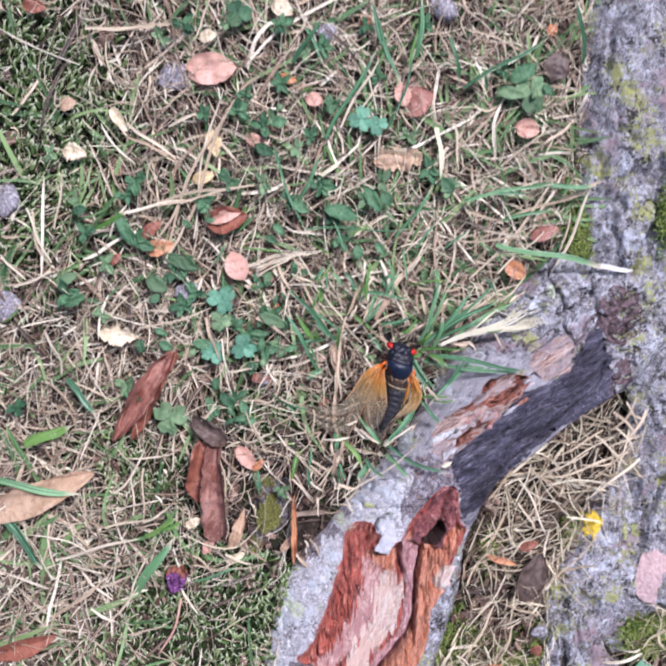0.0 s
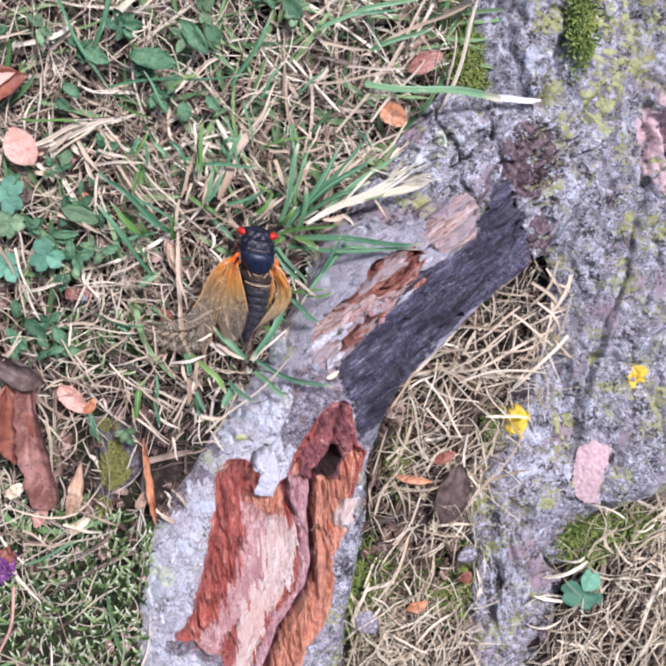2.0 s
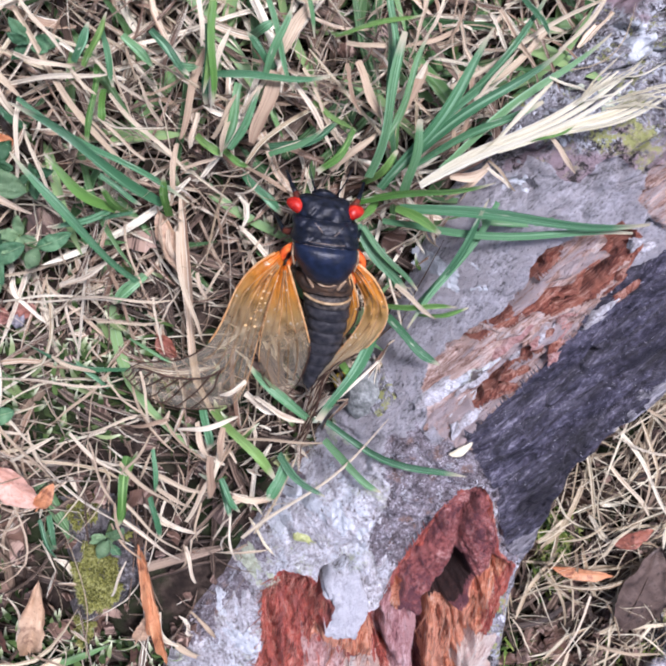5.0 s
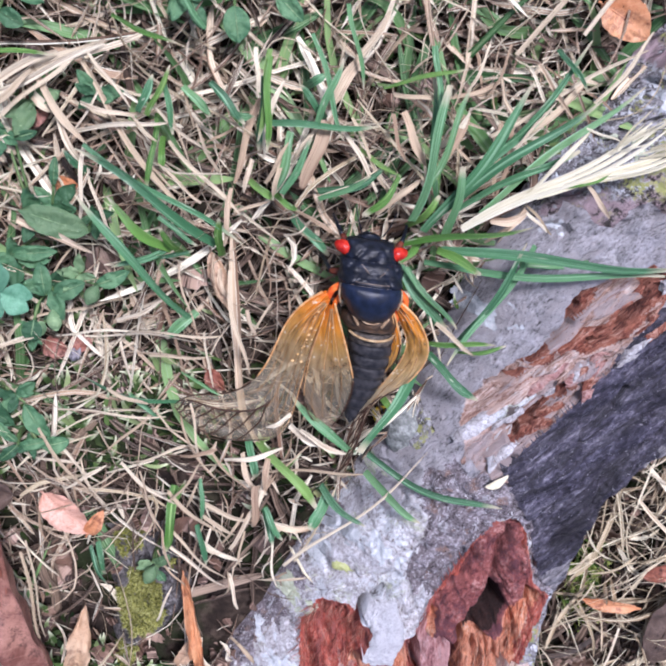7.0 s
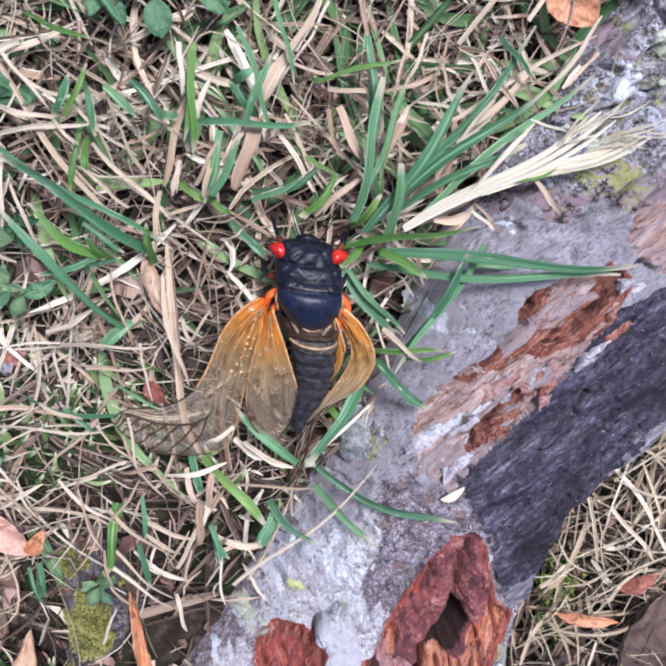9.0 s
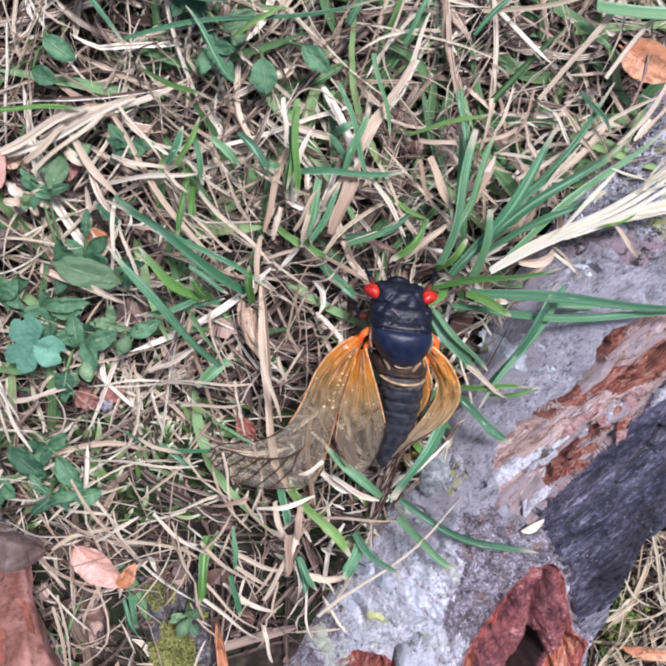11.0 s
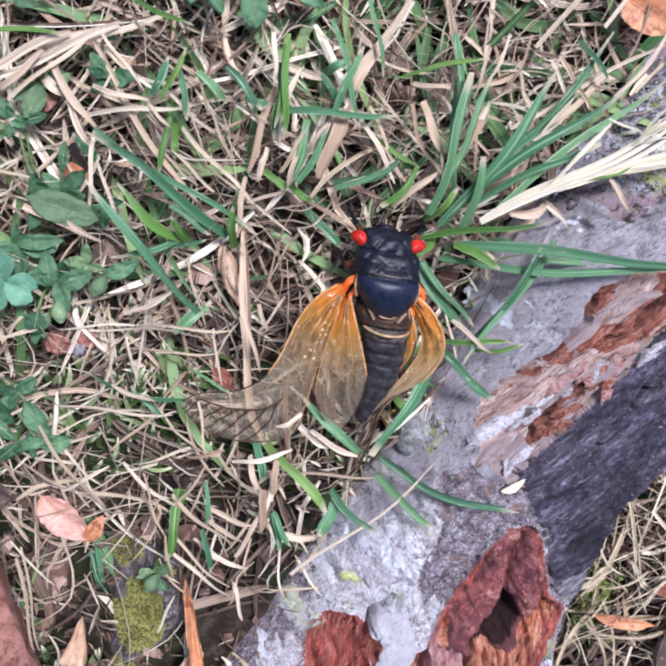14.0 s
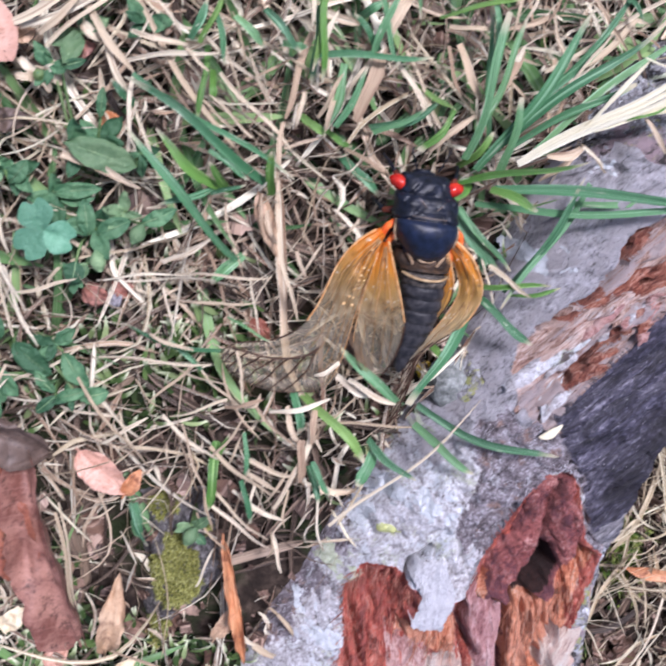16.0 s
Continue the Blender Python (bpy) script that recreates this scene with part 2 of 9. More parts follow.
SOIL = mat_soil()
STRAW = mat_straw("dry_grass_straw", (0.27, 0.155, 0.095), (0.0, (0.045, 0.025, 0.016)), (0.25, (0.20, 0.115, 0.072)), (0.45, (0.47, 0.33, 0.21)), (0.65, (0.69, 0.555, 0.375)), (0.9, (0.90, 0.83, 0.63)))
PALE_STRAW = mat_straw("yellowish_straw", (0.34, 0.235, 0.13), (0.0, (0.16, 0.105, 0.06)), (0.3, (0.44, 0.335, 0.20)), (0.6, (0.68, 0.575, 0.385)), (0.95, (0.87, 0.80, 0.59)))
# old brown thatch, its tones lowered further to paint the shadow under the grass
THATCH = mat_straw("brown_thatch_shade_toned", (0.05, 0.031, 0.021), (0.0, (0.014, 0.009, 0.006)), (0.4, (0.048, 0.030, 0.020)), (0.75, (0.12, 0.078, 0.053)), (1.0, (0.28, 0.205, 0.14)))
GREEN = mat_green("green_grass", (0.035, 0.10, 0.03), (0.12, 0.245, 0.075), (0.30, 0.43, 0.16))
BLADE = mat_blade("broad_green_blade", (0.03, 0.105, 0.043), (0.07, 0.20, 0.085), (0.15, 0.30, 0.12), (0.28, 0.46, 0.28))
# near-black greens: shade deep between the moss shoots, put into the colour
GAP_MOSS = mat_moss("moss_gap_shade", (0.008, 0.018, 0.006), (0.016, 0.032, 0.009), (0.035, 0.052, 0.014), (0.06, 0.08, 0.025))
LITTER = mat_straw("brown_leaf_litter", (0.07, 0.037, 0.025), (0.0, (0.03, 0.016, 0.011)), (0.45, (0.10, 0.055, 0.037)), (0.8, (0.21, 0.125, 0.088)), (1.0, (0.40, 0.28, 0.21)))
MOSS = mat_moss("moss_green", (0.025, 0.055, 0.014), (0.11, 0.18, 0.05), (0.31, 0.39, 0.17), (0.80, 0.83, 0.58))
FOOT_MOSS = mat_moss("bright_green_moss", (0.02, 0.05, 0.012), (0.09, 0.15, 0.025), (0.22, 0.27, 0.05), (0.40, 0.44, 0.14))
BARK = mat_bark()
PALE_BARK = mat_smooth_bark()
BURNT = mat_burnt()
BROWN_BARK = mat_brown_bark()
RED_WOOD = mat_wood("red_fibrous_inner_bark", (0.075, 0.013, 0.012), (0.33, 0.052, 0.038), (0.62, 0.15, 0.095), (0.80, 0.43, 0.33), (1.0, 0.22), 0, (0.40, 0.13, 0.11))
RED_FIBRE = mat_straw("red_bark_fibre", (0.16, 0.035, 0.025), (0.0, (0.07, 0.015, 0.012)), (0.4, (0.30, 0.065, 0.042)), (0.8, (0.58, 0.18, 0.11)), (1.0, (0.72, 0.36, 0.26)))
ORANGE_FIBRE = mat_straw("orange_wood_fibre", (0.32, 0.09, 0.05), (0.0, (0.26, 0.07, 0.04)), (0.5, (0.58, 0.23, 0.12)), (1.0, (0.78, 0.50, 0.36)))
PINK_WOOD = mat_wood("pale_cream_sapwood", (0.40, 0.20, 0.15), (0.74, 0.53, 0.42), (0.87, 0.72, 0.60), (0.93, 0.86, 0.78), (1.6, 0.3), 24, (0.80, 0.56, 0.45))
ORANGE_WOOD = mat_wood("orange_split_wood", (0.17, 0.035, 0.020), (0.60, 0.17, 0.08), (0.84, 0.37, 0.20), (0.92, 0.66, 0.52), (1.2, 0.10), 0, (0.80, 0.38, 0.24))
HEART_WOOD = mat_wood("pinkish_brown_bare_wood", (0.25, 0.09, 0.085), (0.50, 0.24, 0.21), (0.69, 0.43, 0.375), (0.82, 0.63, 0.57), (1.0, 0.4), 0, (0.52, 0.27, 0.25))
MAROON = mat_wood("maroon_callus", (0.19, 0.07, 0.075), (0.40, 0.175, 0.165), (0.58, 0.32, 0.30), (0.76, 0.55, 0.53), (0.9, 0.2))
KNOT = mat_wood("dark_red_knot_wood", (0.045, 0.015, 0.020), (0.24, 0.065, 0.062), (0.44, 0.145, 0.125), (0.72, 0.42, 0.37), (0.7, 0.7), 0, (0.16, 0.058, 0.07))
# near-black red wood: the shade inside the knot hole put into its colour
HOLE_SHADE = mat_wood("hole_wood_painted_shade", (0.010, 0.004, 0.004), (0.028, 0.010, 0.008), (0.05, 0.017, 0.012), (0.08, 0.03, 0.022), (1, 1))
BROWN_FLAKE = mat_wood("splintered_pinkish_bark", (0.08, 0.035, 0.027), (0.38, 0.22, 0.165), (0.66, 0.48, 0.40), (0.86, 0.79, 0.75), (0.16, 1.0), -39, (0.46, 0.38, 0.37))
RUST = mat_wood("rust_brown_inner_bark", (0.04, 0.012, 0.009), (0.21, 0.055, 0.034), (0.42, 0.155, 0.095), (0.70, 0.43, 0.33), (0.2, 1.0), -39)
LIMB_FLANK = mat_wood("grey_streaked_limb_bark", (0.04, 0.037, 0.044), (0.16, 0.152, 0.17), (0.31, 0.295, 0.315), (0.58, 0.56, 0.58), (0.10, 1.0), -45)
ICE_BARK = mat_wood("lichen_crusted_flake", (0.50, 0.48, 0.50), (0.70, 0.69, 0.71), (0.80, 0.79, 0.81), (0.88, 0.88, 0.89), (1, 1))
LAVENDER = mat_wood("smooth_lavender_grey_bark", (0.11, 0.10, 0.10), (0.33, 0.315, 0.325), (0.50, 0.48, 0.505), (0.68, 0.665, 0.69), (0.5, 1.0), -39, (0.44, 0.41, 0.42))
SCRAP_BARK = mat_wood("dark_rotting_bark", (0.018, 0.016, 0.016), (0.07, 0.062, 0.06), (0.18, 0.165, 0.16), (0.42, 0.40, 0.40), (0.7, 0.7))


# ---- mesh helpers ----
def vnoise(x, y, seed=0):
    """Smooth value noise on numpy arrays, about -1 to 1, one cell a unit."""
    x, y = np.asarray(x, float), np.asarray(y, float)
    xi, yi = np.floor(x).astype(np.int64), np.floor(y).astype(np.int64)
    fx, fy = x - xi, y - yi
    fx, fy = fx * fx * (3 - 2 * fx), fy * fy * (3 - 2 * fy)

    def h(i, j):
        n = (i * 374761393 + j * 668265263 + seed * 974634541) & 0x7FFFFFFF
        n = ((n ^ (n >> 13)) * 1274126177) & 0x7FFFFFFF
        return ((n ^ (n >> 16)) & 0xFFFF) / 32767.5 - 1

    a = h(xi, yi) * (1 - fx) + h(xi + 1, yi) * fx
    b = h(xi, yi + 1) * (1 - fx) + h(xi + 1, yi + 1) * fx
    return a * (1 - fy) + b * fy


def fbm(x, y, seed=0, octaves=4):
    out, amp = 0, 1.0
    for k in range(octaves):
        out = out + amp * vnoise(np.asarray(x) * 2**k, np.asarray(y) * 2**k, seed + 17 * k)
        amp *= 0.5
    return out / 1.9


def bump01(a, lo, hi):
    t = np.clip((a - lo) / (hi - lo), 0, 1)
    return t * t * (3 - 2 * t)


def mesh_of(name, verts, faces, material, smooth=True, uv=None):
    """verts in millimetres; uv: a pair for each vertex."""
    me = bpy.data.meshes.new(name)
    me.from_pydata((np.asarray(verts, float) * MM).tolist(), [], faces if isinstance(faces, list) else faces.tolist())
    me.polygons.foreach_set("use_smooth", [smooth] * len(me.polygons))
    if uv is not None:
        at = np.empty(len(me.loops), dtype=np.int32)
        me.loops.foreach_get("vertex_index", at)
        me.uv_layers.new(name="UVMap").data.foreach_set("uv", np.asarray(uv, np.float32)[at].ravel())
    if material:
        me.materials.append(material)
    me.update()
    return me


def part(name, me, parent, label=""):
    ob = new(name, me)
    ob.parent = parent
    return tagged(ob, label) if label else ob


def holder(name, x, y, z, turn=0.0, label="", category="", group=""):
    ob = new(name)
    ob.empty_display_size = 0.002
    ob.matrix_basis = pose(x * MM, y * MM, z * MM, 0, 0, turn)
    return tagged(ob, label, category, group)


def grid_faces(nu, nv, keep=None):
    i, j = np.meshgrid(np.arange(nu - 1), np.arange(nv - 1), indexing="ij")
    a = (i * nv + j).ravel()
    f = np.stack([a, a + nv, a + nv + 1, a + 1], 1)
    return f if keep is None else f[keep.ravel()]


def compact(verts, faces):
    used, inv = np.unique(faces, return_inverse=True)
    return np.asarray(verts)[used], inv.reshape(faces.shape)


def spline(points, n):
    """A smooth curve through a few points, n samples."""
    p = np.asarray(points, float)
    p = np.vstack([2 * p[0] - p[1], p, 2 * p[-1] - p[-2]])
    t = np.linspace(0, len(p) - 3 - 1e-6, n)
    k = t.astype(int)
    f = (t - k)[:, None]
    a, b, c, d = p[k], p[k + 1], p[k + 2], p[k + 3]
    return 0.5 * (2 * b + (c - a) * f + (2 * a - 5 * b + 4 * c - d) * f**2 + (3 * b - a - 3 * c + d) * f**3)


rng = np.random.default_rng(7)


def strands(x, y, z, turn, length, width, rise, curl, sway, rings=6, fold=0.35, kink=0.0, blunt=0.0):
    """Ribbons with a folded midrib: base, heading, length, width, lift of the tip, bow upwards and sideways bend, all arrays; kink breaks them at one place, blunt leaves torn ends."""
    n = len(x)
    t = np.linspace(0, 1, rings)[None, :]
    along = length[:, None] * t
    side = sway[:, None] * np.sin(np.pi * t * 0.9) * length[:, None] * 0.5
    late = np.maximum(0, t - rng.uniform(0.2, 0.8, n)[:, None]) * length[:, None]
    side = side + kink * rng.normal(0, 1, n)[:, None] * late
    c, s = np.cos(turn)[:, None], np.sin(turn)[:, None]
    px = x[:, None] + along * c - side * s
    py = y[:, None] + along * s + side * c
    pz = z[:, None] + rise[:, None] * t + curl[:, None] * np.sin(np.pi * t) + 0.5 * kink * rng.normal(0, 1, n)[:, None] * late
    tapered = np.minimum(1, 0.45 + 2.2 * t) * np.clip(1.1 - t**2.2, 0.06, 1)
    torn = np.clip(0.35 + 5 * t, 0, 1) * np.clip(0.12 + 6 * (1 - t), 0, 1) * (1 + 0.12 * rng.normal(0, 1, (n, rings)))
    w = 0.5 * width[:, None] * (tapered * (1 - blunt) + torn * blunt)
    nx, ny = -s * np.ones_like(t), c * np.ones_like(t)
    roll = rng.uniform(-0.9, 0.9, n)[:, None]
    a = np.stack([px + nx * w, py + ny * w, pz + w * np.sin(roll)], -1)
    b = np.stack([px, py, pz - fold * w], -1)
    d = np.stack([px - nx * w, py - ny * w, pz - w * np.sin(roll)], -1)
    verts = np.stack([a, b, d], 2).reshape(-1, 3)
    q = []
    for k in range(rings - 1):
        for j in range(2):
            o = k * 3 + j
            q.append((o, o + 3, o + 4, o + 1))
    faces = (np.arange(n)[:, None, None] * rings * 3 + np.array(q)[None]).reshape(-1, 4)
    uv = np.stack([np.broadcast_to(np.array([0.0, 0.5, 1.0]), (n, rings, 3)) + rng.uniform(0, 40, n)[:, None, None] * 3, np.broadcast_to(np.linspace(0, 0.999, rings)[None, :, None], (n, rings, 3)) + rng.integers(0, 90, n)[:, None, None]], -1)
    return verts, faces, uv.reshape(-1, 2)


# ---- the lie of the land, in millimetres ----
ROOT_L = ((-36, -150), (-33, -118), (-29, -88), (-16, -68), (-6.5, -52), (3.5, -38), (13, -20), (22, 0), (38, 22), (55, 42))
ROOT_R = ((30, -150), (34, -118), (38, -92), (38.5, -68), (44.5, -45.5), (58.5, -30), (75, -14.5), (88, -6), (98, 8), (108, 30))
BASE_L = ((52, 180), (54, 110), (57, 80), (61, 60), (68, 35), (82.5, 5), (91.5, -13), (93.5, -30), (88, -46), (79, -62), (74, -78), (70, -95), (72, -129), (76, -165))
BASE_R = ((210, 180), (212, 110), (214, 80), (215, 60), (216, 35), (216, 10), (214, -14), (205, -32), (190, -48), (165, -64), (140, -80), (112, -97), (104, -130), (103, -165))


def edge_x(points, y):
    p = np.array(sorted(points, key=lambda q: q[1]), float)
    return np.interp(y, p[:, 1], p[:, 0])


GRASS_EDGE = ROOT_L[:-1] + ((58, 45), (61, 60), (57, 80), (54, 110), (52, 180))


def soil_z(x, y):
    """Height of the soil: level grass, a hollow between the root and the trunk's foot."""
    x, y = np.asarray(x, float), np.asarray(y, float)
    right = bump01(x - edge_x(GRASS_EDGE, y), 10, 60)
    z = -5.5 + 2.2 * fbm(x / 22, y / 22, 3) + 0.7 * fbm(x / 5, y / 5, 5)
    far = bump01(np.hypot(x, y), 250, 2000)
    return z - 10.5 * right * (1 - far) + far * 30 * vnoise(x / 3000, y / 3000, 9)


def zone(x, y):
    """0 grass, 1 hollow behind the root, 2 grass beyond the trunk's foot, -1 bark."""
    x, y = np.asarray(x, float), np.asarray(y, float)
    out = np.full(x.shape, -1)
    out[x < edge_x(GRASS_EDGE, y) + 1.5] = 0
    out[(y < -8) & (x > edge_x(ROOT_R, y) - 2) & (x < edge_x(BASE_L, y) + 3)] = 1
    out[(y < -30) & (x > edge_x(BASE_R, y) - 2)] = 2
    return out


def make_ground():
    a = np.concatenate([-np.geomspace(60000, 190, 26), np.arange(-180, 231, 2.0), np.geomspace(240, 60000, 26)])
    x, y = np.meshgrid(a, a, indexing="ij")
    v = np.stack([x, y, soil_z(x, y)], -1).reshape(-1, 3)
    tagged(new("ground", mesh_of("ground", v, grid_faces(len(a), len(a)), SOIL)), "dark crumbly soil under grass and moss", "ground", kind="structure")


make_ground()


# ---- the root ----
SURFACES = []


def bark_z(x, y):
    """Height of the bark nearest to a place."""
    best = None
    for X, Y, Z in SURFACES:
        d = (X - x) ** 2 + (Y - y) ** 2
        k = d.argmin()
        if best is None or d.flat[k] < best[0]:
            best = (d.flat[k], Z.flat[k])
    return float(best[1])


# outlines on the root, in millimetres
WOUND = ((-14.3, -165), (-8.3, -128.1), (-9.2, -121.3), (-14.3, -119.1), (-22.6, -117.2), (-19.8, -112.5), (-18, -109.3), (-14.8, -97.4), (-13.6, -86.8), (-10.8, -76.5), (-10.4, -68.5), (-6.7, -64.1), (-2.3, -63.6), (0.6, -66.8), (4.6, -71.3), (8.3, -68), (9.9, -64.4), (13, -58.4), (17.6, -50.1), (21.3, -46.8), (24.7, -46.3), (27.7, -50.3), (29, -59.5), (31.7, -61.8), (30.3, -67.6), (27.8, -74.5), (25.2, -81.4), (26.7, -85.1), (23, -92.1), (23.1, -106.7), (19.5, -113), (21.5, -111.2), (15.6, -119.6), (13.3, -127.6), (2, -165))
TONGUE = ((10.9, -67.4), (12.8, -61.2), (16.5, -56.2), (18.6, -49.9), (21.9, -46.7), (24.1, -46.3), (26.5, -49.5), (27.9, -53.4), (28.3, -61.2), (26.2, -64.6), (23.6, -69.7), (16.9, -68.8))
HEART = ((-3.1, -75.6), (3.6, -75.9), (4.9, -81.8), (3.8, -100.8), (-4.4, -112.5), (-11, -120.5), (-16, -135), (-24, -165), (-32, -165), (-23, -135), (-17.8, -120), (-10.1, -109.7), (-5.8, -100.3), (-2.7, -88.5))
CREAM = ((3.2, -80.5), (8.7, -78.4), (12.4, -85.1), (12.4, -94), (10.2, -103.6), (4.7, -110.6), (1, -121.3), (-4, -135), (-12, -165), (-20, -165), (-10, -135), (-4.7, -120.9), (-2.2, -106.5), (2.1, -98.3), (2.3, -87.6))
SPLINT = ((2.9, -71.2), (7.9, -70.3), (8.5, -80.2), (4, -80.3), (-0.3, -76), (-3.1, -75.6))
CALLUS = ((9.9, -64.6), (17.1, -67.4), (16.3, -77.6), (16.3, -89.4), (17.2, -94.2), (16, -103.9), (9.6, -112.1), (6.8, -121.7), (2, -135), (-6, -165), (-12, -165), (-4, -135), (1.4, -121.3), (4.8, -111.8), (11.4, -103.6), (13.3, -94.1), (12.9, -84.5), (9.2, -76.1), (8.4, -69.1))
GROOVE = ((16.9, -66.5), (16.4, -81.1), (17.6, -93.1), (16.5, -101.5), (12.7, -108.6), (8.9, -114.6), (6.3, -121.6), (1.5, -135), (-7, -165))
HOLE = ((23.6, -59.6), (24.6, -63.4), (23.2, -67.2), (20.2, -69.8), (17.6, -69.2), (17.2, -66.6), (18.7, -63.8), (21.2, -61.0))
SLIT = ((22.2, -60.5), (22.6, -55.0), (23.3, -51.0), (24.6, -47.0))
PLATE = ((1, -61.3), (4.9, -60.6), (6.7, -65.4), (6.8, -68.6), (4.7, -73.4), (-0.6, -72.5), (0.6, -69.7), (1.2, -67), (-0.3, -64.1))
NOTCH = ((3.1, -59.5), (0.3, -61.5), (-0.9, -64.9), (-1.6, -68), (-2.8, -70.7))
DARK = ((10.2, -37.8), (15, -36.5), (20, -38), (26, -39.8), (31, -47), (31, -60), (28.5, -62), (27.5, -50), (22, -47.1), (16.5, -56.2), (12.8, -61.1), (8.8, -60), (7.5, -55.4), (9.2, -46.4))
SEAM = ((9.8, -37.7), (9.3, -45.7), (7.4, -52.3), (6.2, -56.8), (7.2, -61.5))
ROUND = ((0, -28.9), (4.9, -26.3), (10.4, -28.6), (11.6, -32.1), (8.7, -36.3), (3.9, -36.4), (-0.2, -33.8))
FLAKE = ((16.0, -33.8), (15.5, -29.8), (17.2, -26.0), (20.4, -22.1), (23.9, -19.5), (27.3, -16.3), (30.1, -13.1), (31.5, -9.9), (33.3, -6.7), (37.3, -5.0), (44.1, -3.3), (46.8, -5.3), (44, -13), (42, -19), (37, -26), (31, -33), (26, -40), (21, -40))
CRACKS = (((20.3, -22.8), (24.1, -20.2), (29.7, -14.4), (31.5, -10.5), (33.6, -7.3)), ((45.2, -5.2), (41.4, -9.6), (38.1, -13.5), (34.3, -15.2)), ((32.7, -22.7), (27, -28), (24.1, -31.1)))
LIMB = ((21.5, -37.4), (23.3, -36.0), (26.8, -31.6), (32.7, -26.2), (38.2, -20.2), (41.5, -14.5), (45.5, -10.0), (51.5, -6.8), (57.6, -4.2), (61.1, 0.3), (64.5, 7.4), (66.9, 13.8), (70.3, 16.0), (73.1, 10.3), (75.4, 3.3), (77.7, -4.0), (81.5, -9.7), (84, -16), (72.7, -20), (66, -28), (56, -38), (50, -48), (42.5, -58), (36.5, -61), (30.3, -59.3), (27.8, -47.4))
CORE = ((18, -38), (30, -22), (40, -8), (47, -2), (57, 2), (64, 12), (70, 22), (76, 6), (78, -4), (88, -9), (73, -14), (61, -19.5), (52, -28), (44, -38), (38, -48), (30.5, -58), (24, -47))
SCAR = ((46, 1), (48.5, 5.5), (52.5, 6), (54, 11), (58, 12.6), (61.5, 10), (62.5, 5), (60, -1), (57, -3.2), (52.5, -4.5), (48.5, -3))
RIM_PATCH = ((25.5, -76), (29.5, -75), (28.6, -82), (25.2, -84.5), (22.6, -83))
CREVICES = (((34.5, -46), (39, -40), (45, -33), (51, -27), (58, -21.5)), ((60, -15), (66.5, -9), (72.5, -2), (73.5, 4.5)), ((31, -36), (38, -28), (46, -20), (52, -15)))
BARK_CRACKS = (((50.6, 38), (51.6, 33), (55.5, 26), (56.2, 21.5), (57.4, 16.7), (59.4, 11.5)), ((65.5, 34), (67.8, 26), (69.2, 19), (67, 13)))
LEDGE = ((-22.4, -120.6), (-17.5, -118.3), (-11.5, -122.5), (-8.7, -121.7))


def line_gap(points, X, Y):
    """Distance to a broken line."""
    best = np.full(X.shape, 1e9)
    for (ax, ay), (bx, by) in zip(points[:-1], points[1:]):
        dx, dy = bx - ax, by - ay
        t = np.clip(((X - ax) * dx + (Y - ay) * dy) / (dx * dx + dy * dy), 0, 1)
        best = np.minimum(best, np.hypot(X - ax - t * dx, Y - ay - t * dy))
    return best


def inside(points, X, Y):
    """Distance to an outline, positive within it."""
    hit = np.zeros(X.shape, bool)
    ring = points + points[:1]
    for (ax, ay), (bx, by) in zip(ring[:-1], ring[1:]):
        if ay != by:
            hit ^= ((ay > Y) != (by > Y)) & (X < (bx - ax) * (Y - ay) / (by - ay) + ax)
    return np.where(hit, 1, -1) * line_gap(ring, X, Y)


